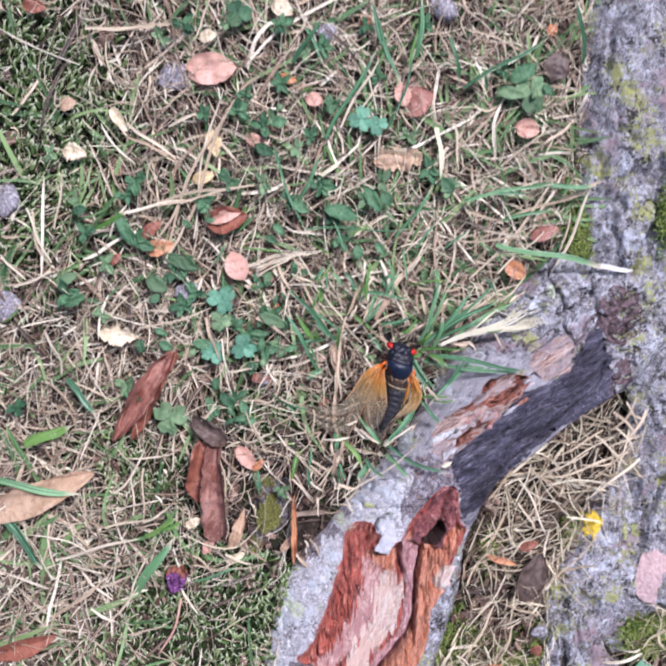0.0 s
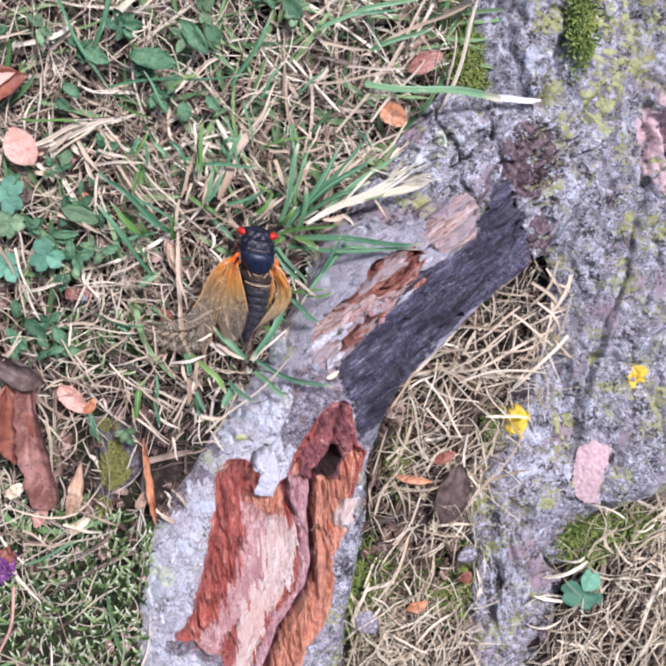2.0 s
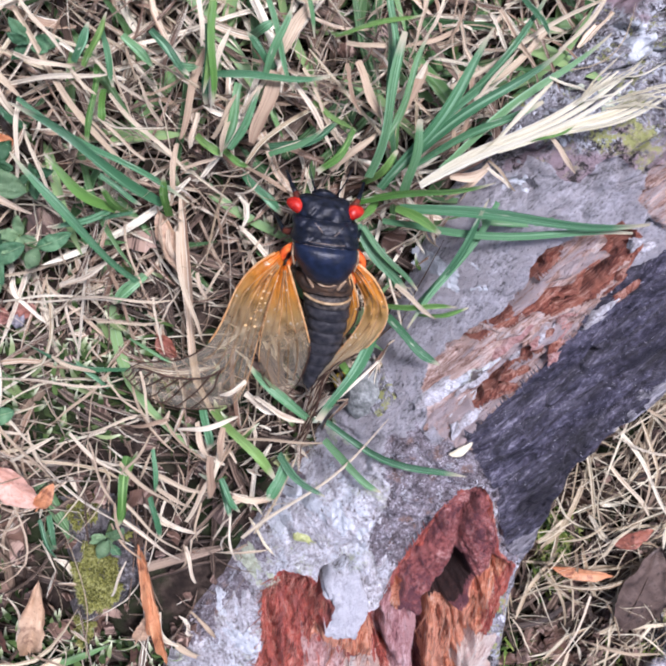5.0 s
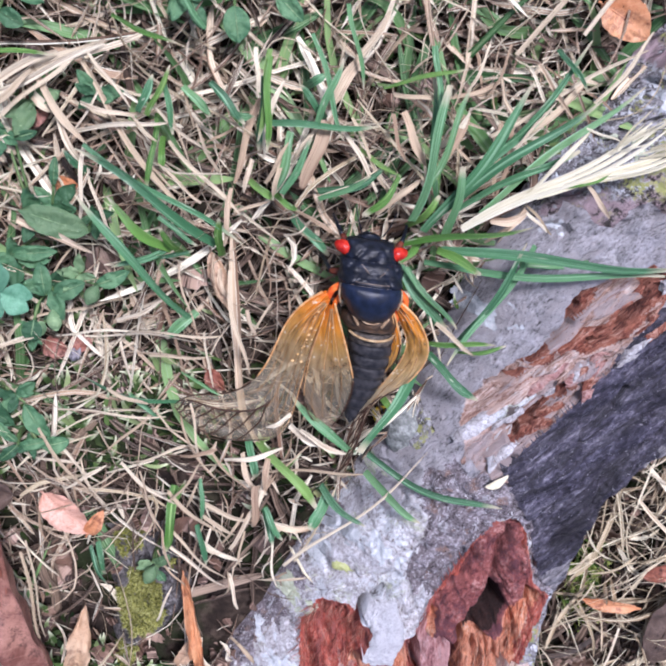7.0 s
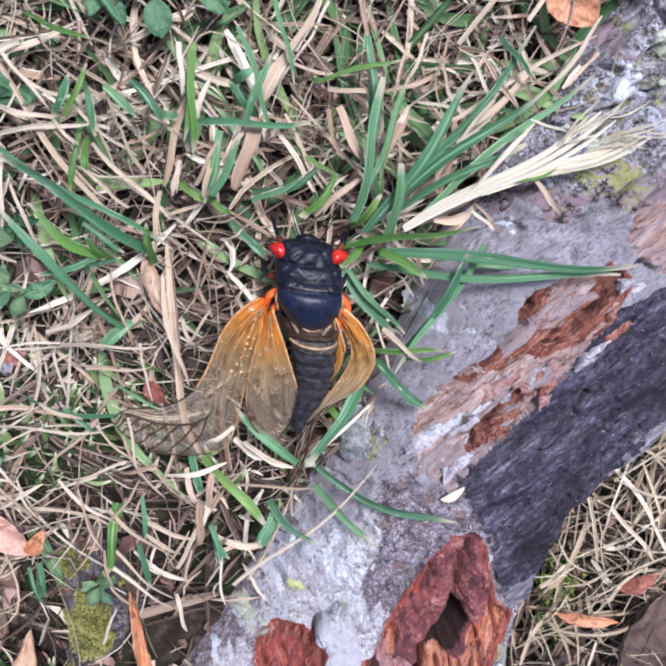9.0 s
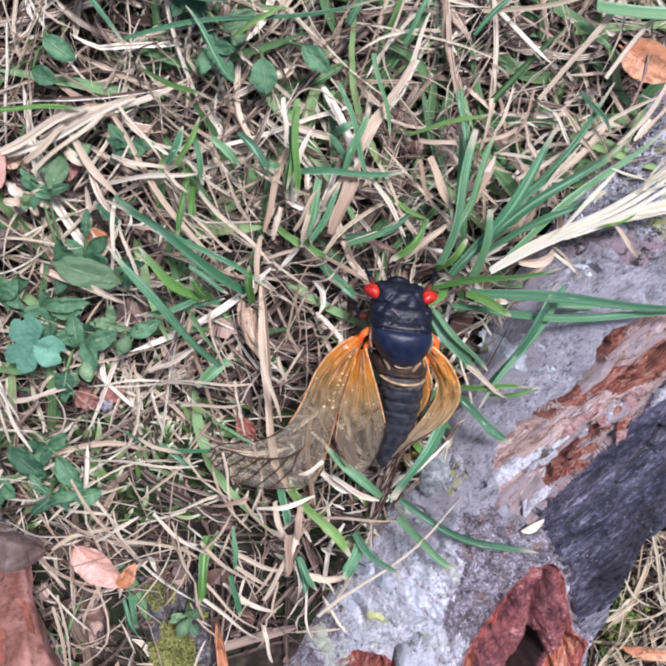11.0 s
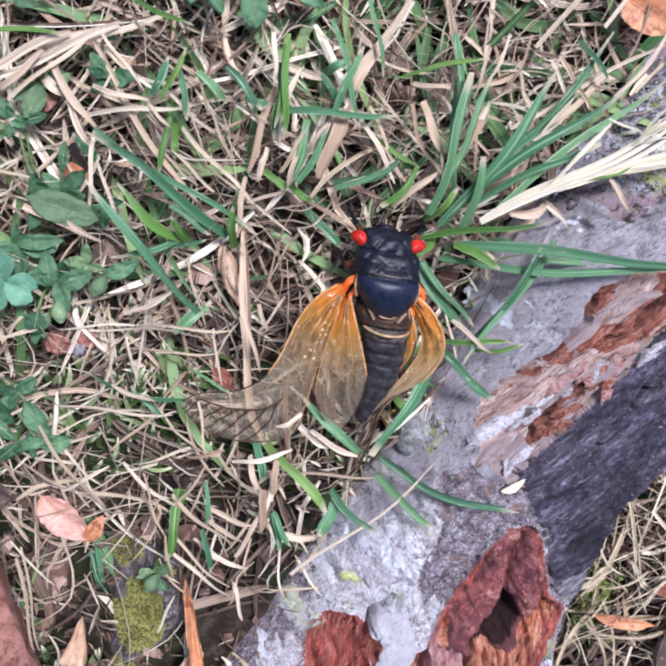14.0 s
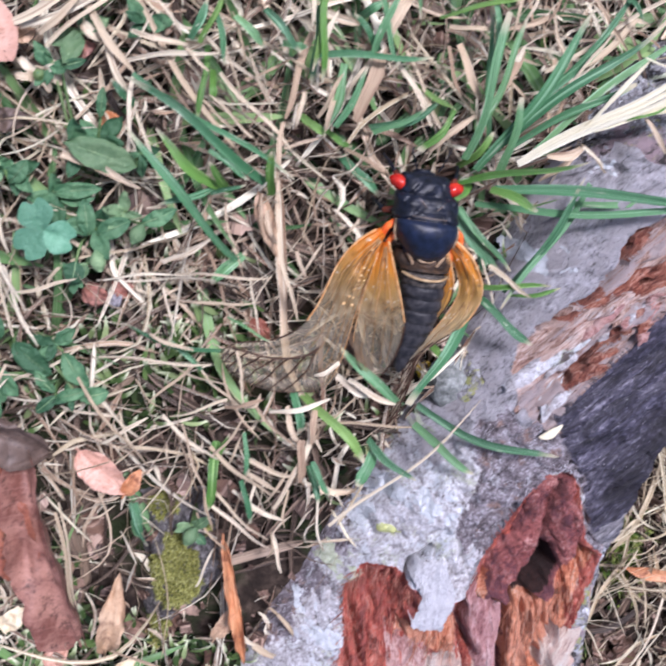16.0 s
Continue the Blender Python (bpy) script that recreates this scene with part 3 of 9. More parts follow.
def make_root():
    ns, nv = 1180, 300
    left, right = spline(ROOT_L, ns), spline(ROOT_R, ns)
    v = np.linspace(0, 1, nv)
    s = np.linspace(0, 9, ns)
    S, V = np.meshgrid(s, v, indexing="ij")
    xy = left[:, None] * (1 - v[None, :, None]) + right[:, None] * v[None, :, None]
    X, Y = xy[..., 0], xy[..., 1]
    fray = 0.5 * fbm(X / 1.3, Y / 1.3, 25, 3) + 0.5 * fbm(X / 0.55, Y / 1.6, 26, 2)
    WX = X + 0.9 * fbm(X / 3.4, Y / 4, 21, 5) + 0.45 * fray
    WY = Y + 1.1 * fbm(X / 3.4, Y / 4, 22, 5) + 0.6 * fray
    along, over = (X + 0.8 * Y) / 1.28, (Y - 0.8 * X) / 1.28
    # crest height along the root, and the dome across it
    crest = np.interp(S, [0, 2, 3.5, 5, 6.5, 8, 9], [12, 12, 12, 12, 13, 11, 8])
    zl = np.interp(S, [0, 3, 6, 9], [-7, -6, -4, 0])
    zr = np.interp(S, [0, 3, 5.5, 6.4, 7.5, 9], [-14, -15, -15, -7, 1, 8])
    reach = np.interp(S, [0, 3.5, 4.5, 7, 9], [0.40, 0.38, 0.27, 0.27, 0.40])
    dome = np.sin(np.clip(V / reach, 0, 1) * np.pi / 2) ** 0.75
    fall = bump01(V, 0.86, 1.0)
    Z = zl * (1 - dome) + crest * dome
    Z = Z * (1 - fall) + zr * fall
    bare_z = Z.copy()
    # the blackened limb along the upper half
    b = inside(LIMB, WX + 2.4 * fbm(X / 3, Y / 3, 75, 4) * (X > 62), WY)
    burnt = (b > 0) | ((V > 0.86) & (X > 34) & (X < 84) & (Y > -58) & (Y < -10))
    flank = burnt & (inside(CORE, WX, WY) < 1.2 * fbm(along / 9, over / 1.6, 24, 3))
    Z = Z + 2.6 * np.clip(b / 9, 0, 1) ** 0.6
    ridge = np.maximum(0, 0.22 - np.abs(fbm(along / 26, over / 4.0, 72, 4))) / 0.22
    Z = Z + np.where(burnt, 1.2 * fbm(along / 8, over / 2.2, 71, 5) - 2.6 * ridge**1.5 + 0.45 * fray + 0.8 * np.round(2.2 * fbm(along / 30, over / 3.2, 73, 3)), 0)
    for k, q in enumerate(CREVICES):
        Z = Z - 3.4 * np.exp(-((line_gap(q, WX, WY + 0.6 * fray) / (0.35 + 0.5 * fbm(along / 6, over / 6, 74 + k) ** 2 + 0.2 * (k == 0))) ** 4)) * burnt
    # the wound: torn fibres, bare wood, a callus beside a groove
    w = inside(WOUND, WX, WY)
    wound = (w > 0) & ~((b > 0) & (Y > -58))
    deep = bump01(w, 0, 2.2) * wound
    fibre = fbm(X / 0.8 + Y / 11, Y / 8, 41, 4)
    clump = fbm(X / 2.4 + Y / 16, Y / 4.5, 44, 4)
    gash = np.maximum(0, 0.16 - np.abs(fbm(X / 2.8 + Y / 14, Y / 16, 43, 4))) / 0.16
    heart, cream, splint, callus = (inside(q, WX, WY) for q in (HEART, CREAM, SPLINT, CALLUS))
    tongue = inside(TONGUE, WX, WY)
    smooth = np.clip(bump01(np.maximum(heart, cream), -0.8, 1.2) + bump01(callus, -0.4, 0.4), 0, 1)
    ragged = (1 - 0.85 * smooth) * deep
    ragged = ragged * (1 - 0.75 * bump01(tongue, -0.5, 1.0))
    Z = Z - 2.6 * deep + ragged * (1.4 * fibre + 1.5 * clump - 2.8 * gash**1.3)
    Z = Z - deep * (1.0 * bump01(heart, -1, 2) + 1.5 * bump01(cream, -1, 4)) + deep * smooth * (0.35 * fbm(X / 1.5, Y / 4, 45, 4) + 0.2 * fray)
    Z = Z + deep * np.where(callus > 0, 2.6 * np.sqrt(np.clip(callus / 2.4, 0, 1)), 0)
    gd = line_gap(GROOVE, X + 0.5 * fbm(X / 3, Y / 3, 46), Y)
    gw = 1.0 + 0.8 * bump01(-Y, 90, 108)
    Z = Z - 10.0 * np.exp(-((gd / gw) ** 4)) * wound
    gap = line_gap(((8.4, -68.6), (9.1, -73.8), (11.2, -79.6)), WX, WY)
    Z = Z - 5.0 * np.exp(-((gap / 0.7) ** 4)) * (wound & (tongue < 0))
    rightside = wound & (X > np.interp(-Y, [66, 81, 93, 101, 108, 115, 122, 135, 165], [17, 16.6, 17.8, 16.8, 13, 9.3, 6.6, 1.8, -6.8]))
    Z = Z + np.where(rightside & (tongue < 0), (0.8 * fbm(X / 0.6 - Y / 14, Y / 12, 47, 4) + 0.55 * np.round(2.5 * fbm(X / 1.8 - Y / 20, Y / 18, 48, 3))) * bump01(gd, 0.6, 1.6), 0)
    ledge = line_gap(LEDGE, WX, WY)
    Z = Z - 4.5 * np.exp(-((ledge / 1.0) ** 4))
    # the lifted knot, its slit and the hole
    swell = bump01(tongue, -0.25, 1.3)
    Z = Z + wound * swell * (3.4 + 2.0 * fbm(X / 3.2, Y / 3.2, 49, 4) + 0.8 * np.abs(fbm(X / 1.1, Y / 1.1, 50, 3)) - 1.2 * ragged)
    sd = line_gap(SLIT, X + 0.4 * fray, Y)
    Z = Z - wound * (2.8 * np.exp(-((sd / 1.7) ** 2)) + 2.0 * np.exp(-((sd / 0.6) ** 2)))
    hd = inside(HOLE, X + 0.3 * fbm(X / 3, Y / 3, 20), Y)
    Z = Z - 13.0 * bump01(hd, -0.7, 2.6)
    # the splintered strip between bark and limb
    fl = inside(FLAKE, WX, WY)
    scar = inside(SCAR, WX, WY)
    flake = ((fl > 0) | (scar > 0)) & ~burnt & ~wound
    terrace = 3.2 * fbm(along / 26, over / 2.6, 52, 3)
    lift = bump01(np.maximum(fl, scar), -0.2, 1.0)
    Z = Z + np.where(flake, lift * (1.3 * (np.floor(terrace) + bump01(terrace - np.floor(terrace), 0.25, 0.75)) + 0.5 * fbm(along / 10, over / 0.9, 53, 2) - 2.4 * np.maximum(0, 0.12 - np.abs(fbm(along / 22, over / 2.2, 57, 3))) / 0.12 + 1.1 * fbm(X / 3.5, Y / 3.5, 60, 5)), 0)
    cr = [line_gap(q, WX, WY) for q in CRACKS]
    wide = 0.6 + 0.6 * fbm(along / 5, over / 5, 54)
    crack = np.maximum(np.maximum(np.exp(-((cr[0] / wide) ** 4)), np.exp(-((cr[1] / wide) ** 4))), np.exp(-((cr[2] / (0.8 * wide)) ** 4)))
    Z = Z - 5.5 * crack * ~wound * bump01(-b, 0.0, 1.2)
    rust_w = 0.5 + 2.0 * fbm(along / 14, over / 1.1, 56, 4) + 0.5 * fray
    rust = bump01(rust_w - np.minimum(np.minimum(cr[0] - 0.8, cr[1] - 1.5), cr[2] - 0.3), -0.5, 0.9) * flake
    rusty = rust > 0.3
    Z = Z - 1.6 * rust * bump01(fl, 0, 1.0)
    # a pale lichened flake and the crack beside it
    pd = inside(PLATE, X + 0.8 * fray, Y + 0.8 * fray + 0.5 * fbm(X / 2, Y / 2, 58))
    plate = pd > 0
    Z = np.where(plate, bare_z + 1.1 + 0.7 * fbm(X / 1.8, Y / 1.8, 59, 4) + 0.5 * bump01(pd, 0, 1.2), Z)
    nd = line_gap(NOTCH, X + 0.4 * fray, Y + 0.4 * fray)
    Z = Z - 7.0 * np.exp(-((nd / (0.55 + 0.3 * fray)) ** 4)) * (pd < 0.2)
    # bark relief
    grain = fbm(X / 2.6, Y / 2.6, 61, 5)
    cracks = np.maximum(0, 0.15 - np.abs(fbm(along / 16, over / 6, 62, 4))) / 0.15
    plain = ~(wound | burnt | flake | plate)
    rough = 0.4 + 0.5 * bump01(S, 3.2, 3.8) - 0.4 * bump01(S, 4.6, 5.2) + 0.6 * bump01(S, 6.8, 7.6)
    Z = Z + np.where(plain, (1.1 * grain + 0.5 * fray) * rough - 2.6 * cracks**1.5 * rough, 0)
    for k, q in enumerate(BARK_CRACKS):
        Z = Z - 2.6 * np.exp(-((line_gap(q, X + 1.6 * fbm(X / 4, Y / 5, 66, 4), WY) / (0.7 + 0.7 * fbm(X / 4, Y / 4, 64 + k))) ** 2)) * plain
    seam = line_gap(SEAM, WX, WY)
    step = line_gap(tuple((a + 1.3, c - 0.3) for a, c in SEAM), WX, WY)
    Z = Z + plain * (0.6 * np.exp(-((seam / 0.9) ** 2)) - 1.3 * np.exp(-((step / 0.5) ** 2)))
    dark = inside(DARK, WX, WY)
    disc = inside(ROUND, WX, WY)
    Z = Z + plain * (-0.5 * bump01(dark, -0.3, 1.6) + 1.0 * fbm(X / 1.3, Y / 1.3, 63, 4) * bump01(dark, 0, 1) + 0.9 * bump01(disc, -0.2, 0.8))
    SURFACES.append((X, Y, Z))
    verts = np.stack([X, Y, Z], -1).reshape(-1, 3)
    # each face takes the surface of its first corner
    kind = np.zeros(X.shape, int)
    streak = fbm(X / 0.8 + Y / 12, Y / 9, 33, 4) + 0.5 * fray
    kind[((V > 0.72) & (S < 3.5)) | (S > 7.2 + 0.9 * fbm(X / 9, Y / 9, 81)) | (disc > 0)] = 1
    kind[(dark > 2.6 * fbm(X / 2.4, Y / 2.4, 87, 5)) | ((S > 4.1) & (S < 5.2) & (V > 0.30) & (fl < 0.4 * fray) & (disc < 0))] = 10
    # dark strip beside the soil: the flank's shadow and dirt painted as darker bark
    kind[(V < 0.06 + 0.12 * fbm(X / 4, Y / 4, 84) + 0.05 * fray) & (S > 2.2) & (S < 4.2)] = 10
    kind[(kind == 0) & (S > 4.5 + 0.5 * fbm(X / 4, Y / 4, 85))] = 15
    kind[(kind == 10) & (Y < -62)] = 16
    kind[flake] = 2
    kind[rusty] = 9
    kind[(ledge < 2.2 + 1.5 * fbm(X / 3, Y / 3, 86)) & (X < -8)] = 17
    kind[wound] = 3
    kind[wound & (heart > 3.6 * streak)] = 11
    kind[wound & (cream > 3.2 * streak)] = 4
    kind[rightside | (wound & (splint > 1.2 * streak))] = 6
    kind[rightside & (w < 1.3 + 1.2 * clump) & (Y > -78)] = 3
    kind[wound & (callus > 0.7 * streak)] = 7
    kind[wound & (tongue > 0)] = 12
    # the groove's depth of shade is painted with the dark knot colour
    kind[wound & (gd < 0.85 * gw) & (tongue < 0)] = 12
    kind[wound & (tongue > -0.3) & (tongue < 0.7 + 0.8 * fray) & (Y < -63.5)] = 6
    kind[(inside(RIM_PATCH, WX, WY) > 0)] = 4
    kind[burnt] = 5
    kind[flank] = 14
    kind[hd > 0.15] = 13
    kind[plate & ~burnt] = 8
    root = holder("tree_root", 0, 0, 0, 0, "thick grey tree root with torn red wound and blackened limb", "tree root")
    names = (("flank_bark", PALE_BARK, "smooth pale grey bark"), ("upper_bark", BARK, "rough grey lichened bark"), ("flaking_bark", BROWN_FLAKE, "splintered pinkish grey bark"),
             ("torn_bark", RED_WOOD, "torn fibrous red inner bark"), ("sapwood", PINK_WOOD, "pale cream bare sapwood"), ("blackened_bark", BURNT, "blackened ridged bark"),
             ("split_wood", ORANGE_WOOD, "orange split wood grain"), ("callus", MAROON, "smooth maroon callus along a groove"), ("lichen_flake", ICE_BARK, "white flake crusted with lichen"),
             ("split_bark", RUST, "rust-brown bark inside a long split"), ("mottled_bark", BROWN_BARK, "dark mottled bark"), ("heartwood", HEART_WOOD, "pinkish-brown bare wood"),
             ("knot", KNOT, "dark red knot with a slit; groove floor darkened for shade"), ("knot_hole", HOLE_SHADE, "deep dark hole in the knot"), ("limb_flank", LIMB_FLANK, "grey streaked flank of the blackened limb"), ("grey_bark", LAVENDER, "smooth lavender-grey bark"), ("bark_rim", BROWN_BARK, "bark at the soil coloured dark for shade and dirt"), ("lower_bark", BROWN_BARK, "dark mottled bark under the wound"))
    for k, (name, material, label) in enumerate(names):
        f = grid_faces(ns, nv, kind[:-1, :-1] == k)
        pv, pf = compact(verts, f)
        part(name, mesh_of(name, pv, pf, material), root, label)
    # loose fibres of the torn bark, over its rim and along the split wood
    r = np.random.default_rng(4)
    for name, where, n, turn, spread, long, material, label in (
            ("frayed_bark", (kind == 3) & (X < 12) & (tongue < -1), 900, 4.3, 0.3, 3.2, RED_FIBRE, "frayed dark red bark fibre"),
            ("frayed_rim", (w > 0) & (w < 2.0) & (X < 0) & (Y < -66), 420, 3.9, 0.6, 3.4, RED_FIBRE, "red fibres fraying over the bark"),
            ("frayed_wood", ((kind == 6) | (kind == 3) & (X > 14)) & (gd > 1.6) & (tongue < -1.5), 420, 4.5, 0.16, 7.0, ORANGE_FIBRE, "loose orange wood splinters")):
        rim = np.argwhere(where)
        pick = rim[r.integers(0, len(rim), n)]
        fx, fy, fz = X[pick[:, 0], pick[:, 1]], Y[pick[:, 0], pick[:, 1]], Z[pick[:, 0], pick[:, 1]]
        fv, ff, fu = strands(fx, fy, fz + 0.25, r.normal(turn, spread, n), r.uniform(1.0, long, n), r.uniform(0.06, 0.18, n), r.normal(0.0, 0.3, n), r.uniform(0, 0.3, n), r.normal(0, 0.15, n), 5)
        tagged(part(name, mesh_of(name, fv, ff, material, True, fu), root, label), kind="stuff")
    return root


ROOT = make_root()


# ---- the trunk's foot ----
def make_trunk_foot():
    ns, nv = 620, 300
    left, right = spline(BASE_L, ns), spline(BASE_R, ns)
    v = np.linspace(0, 1, nv) ** 1.4
    S, V = np.meshgrid(np.linspace(0, 13, ns), v, indexing="ij")
    xy = left[:, None] * (1 - v[None, :, None]) + right[:, None] * v[None, :, None]
    X, Y = xy[..., 0], xy[..., 1]
    zl = np.interp(S, [0, 2, 4, 6, 7, 13], [-7, -6, 0, -6, -17, -17])
    top = np.interp(S, [0, 4, 6.5, 8, 11, 13], [12, 8, -2, -8, -9, -9])
    zr = np.interp(S, [0, 6, 9, 11, 13], [34, 30, 10, -14, -16])
    rise = np.sin(np.clip(V / 0.12, 0, 1) * np.pi / 2) ** 0.8
    Z = zl * (1 - rise) + top * rise + bump01(V, 0.3, 1.0) * (zr - top)
    plates = fbm(X / 9, Y / 14, 91, 4)
    cracks = np.maximum(0, 0.22 - np.abs(fbm(X / 14, Y / 24, 92, 4))) / 0.22
    fissure = np.maximum(0, 0.10 - np.abs(fbm(X / 26, Y / 60, 94, 5))) / 0.10
    Z = Z + 1.8 * plates - 2.6 * cracks**2 * rise - 4.4 * fissure * rise + 1.1 * fbm(X / 2.2, Y / 2.2, 93, 4)
    SURFACES.append((X, Y, Z))
    verts = np.stack([X, Y, Z], -1).reshape(-1, 3)
    foot = holder("trunk_foot", 0, 0, 0, 0, "rough grey tree trunk foot crusted with pale lichen", "tree trunk")
    part("bark", mesh_of("bark", verts, grid_faces(ns, nv), BARK), foot)
    return foot


FOOT = make_trunk_foot()


# ---- grass, straw and moss as scattered stuff ----


def scatter(n, x0, x1, y0, y1, want, density=None):
    x, y = rng.uniform(x0, x1, n), rng.uniform(y0, y1, n)
    ok = np.isin(zone(x, y), want)
    if density is not None:
        ok &= rng.uniform(0, 1, n) < density(x, y)
    return x[ok], y[ok]


def bare(x, y):
    """A dip of bare dark soil beside the root."""
    return np.clip(1.6 * np.exp(-(((x + 36) / 17) ** 2 + ((y + 68) / 13) ** 2)) + 1.8 * np.exp(-(((x + 21) / 10) ** 2 + ((y + 71) / 14) ** 2)) + 1.0 * np.exp(-(((x + 31) / 15) ** 2 + ((y + 52) / 8) ** 2)) + 1.0 * np.exp(-(((x + 48) / 14) ** 2 + ((y + 58) / 11) ** 2)) + 0.4 * fbm(x / 9, y / 9, 19) - 0.1, 0, 1)


def stuff(name, verts, faces, uv, material, label, category):
    return tagged(new(name, mesh_of(name, verts, faces, material, True, uv)), label, category, kind="stuff")


def mossy(x, y):
    """Where moss carpets the soil."""
    a = 1.6 * np.exp(-(((x - -46.4) / 24) ** 2 + ((y - -103.7) / 26) ** 2)) + 1.3 * np.exp(-(((x - -85.1) / 18) ** 2 + ((y - -55.3) / 17) ** 2)) + 0.7 * np.exp(-(((x + 75) / 40) ** 2 + ((y + 118) / 26) ** 2))
    b = 1.3 * np.exp(-(((x + 142) / 32) ** 2 + ((y - 62) / 54) ** 2))
    c = 1.25 * np.exp(-(((x + 42) / 20) ** 2 + ((y + 31) / 12) ** 2))
    return np.clip(1.25 * np.maximum(np.maximum(a, b), 0.8 * c) + 0.5 * fbm(x / 14, y / 14, 13), 0, 1)


def under_wings(x, y):
    """Where the cicada presses the grass down."""
    return np.clip(1.3 * np.exp(-((((x + 13) / 20) ** 2 + ((y + 23) / 13) ** 2) ** 2)) + np.exp(-((((x - 2) / 9) ** 2 + ((y + 12) / 16) ** 2) ** 2)), 0, 1)


def lay(n, x0, x1, y0, y1, want, density, low, high, wide, turn_mid=None, long=3.6, sway=0.42):
    """Loose strands: low and high are heights over the soil, wide their width."""
    x, y = scatter(n, x0, x1, y0, y1, want, density)
    k = len(x)
    length = rng.gamma(4.0, long, k) + 4
    turn = rng.uniform(0, 2 * np.pi, k) if turn_mid is None else rng.normal(turn_mid, 0.9, k) + np.pi * rng.integers(0, 2, k)
    ex, ey = x + length * np.cos(turn), y + length * np.sin(turn)
    if 0 in want:
        ok = ex < edge_x(GRASS_EDGE, ey) + 5
        x, y, length, turn = x[ok], y[ok], length[ok], turn[ok]
        k = len(x)
    else:
        ok = ~((ey < -5) & (ex < edge_x(ROOT_R, ey) - 2) & (ey > -170))
        x, y, length, turn = x[ok], y[ok], length[ok], turn[ok]
        k = len(x)
    z = soil_z(x, y) + low + (high - low) * rng.uniform(0, 1, k) * (1 - 0.75 * under_wings(x, y))
    fine = rng.uniform(0, 1, k) < 0.55
    width = wide * np.where(fine, rng.uniform(0.18, 0.5, k), (0.4 + rng.gamma(2.2, 0.26, k)).clip(0.5, 1.8))
    return strands(x, y, z, turn, length, width, rng.normal(0, 2.6, k) * (1 - 0.8 * under_wings(x, y)), rng.normal(0.5, 1.0, k), rng.normal(0, sway, k) * np.where(fine, 2.2, 1), 9, 0.6, 0.3, 0.85)


def flakes(x, y, z, size, spread=0.5):
    """Crumbs of dead leaf: small curled scraps with a broken outline."""
    n, m = len(x), 5
    u, v = np.meshgrid(np.linspace(-1, 1, m), np.linspace(-1, 1, m), indexing="ij")
    r = 1 + 0.2 * rng.normal(0, 1, (n, m, m)).clip(-1.4, 1.4)
    r = r * (1.25 - 0.22 * (u * u + v * v))
    a, b = size[:, None, None] * (u * r), size[:, None, None] * rng.uniform(0.4, 0.9, n)[:, None, None] * (v * r)
    c, d = np.cos(rng.uniform(0, 6.28, n))[:, None, None], np.sin(rng.uniform(0, 6.28, n))[:, None, None]
    d = np.sqrt(1 - c * c) * np.sign(d)
    bow = rng.normal(0, 0.45, n)[:, None, None] * size[:, None, None]
    pz = z[:, None, None] + bow * u * u + 0.6 * bow * u * v + spread * rng.normal(0, 1, n)[:, None, None] * a * 0.8 + spread * rng.normal(0, 1, n)[:, None, None] * b * 0.8
    verts = np.stack([x[:, None, None] + a * c - b * d, y[:, None, None] + a * d + b * c, pz], -1).reshape(-1, 3)
    faces = (np.arange(n)[:, None, None] * m * m + grid_faces(m, m)[None]).reshape(-1, 4)
    uv = np.stack([np.broadcast_to(u, (n, m, m)) * 0.5 + rng.uniform(0, 90, n)[:, None, None], np.broadcast_to(v, (n, m, m)) * 0.3 + rng.uniform(0, 90, n)[:, None, None]], -1).reshape(-1, 2)
    return verts, faces, uv


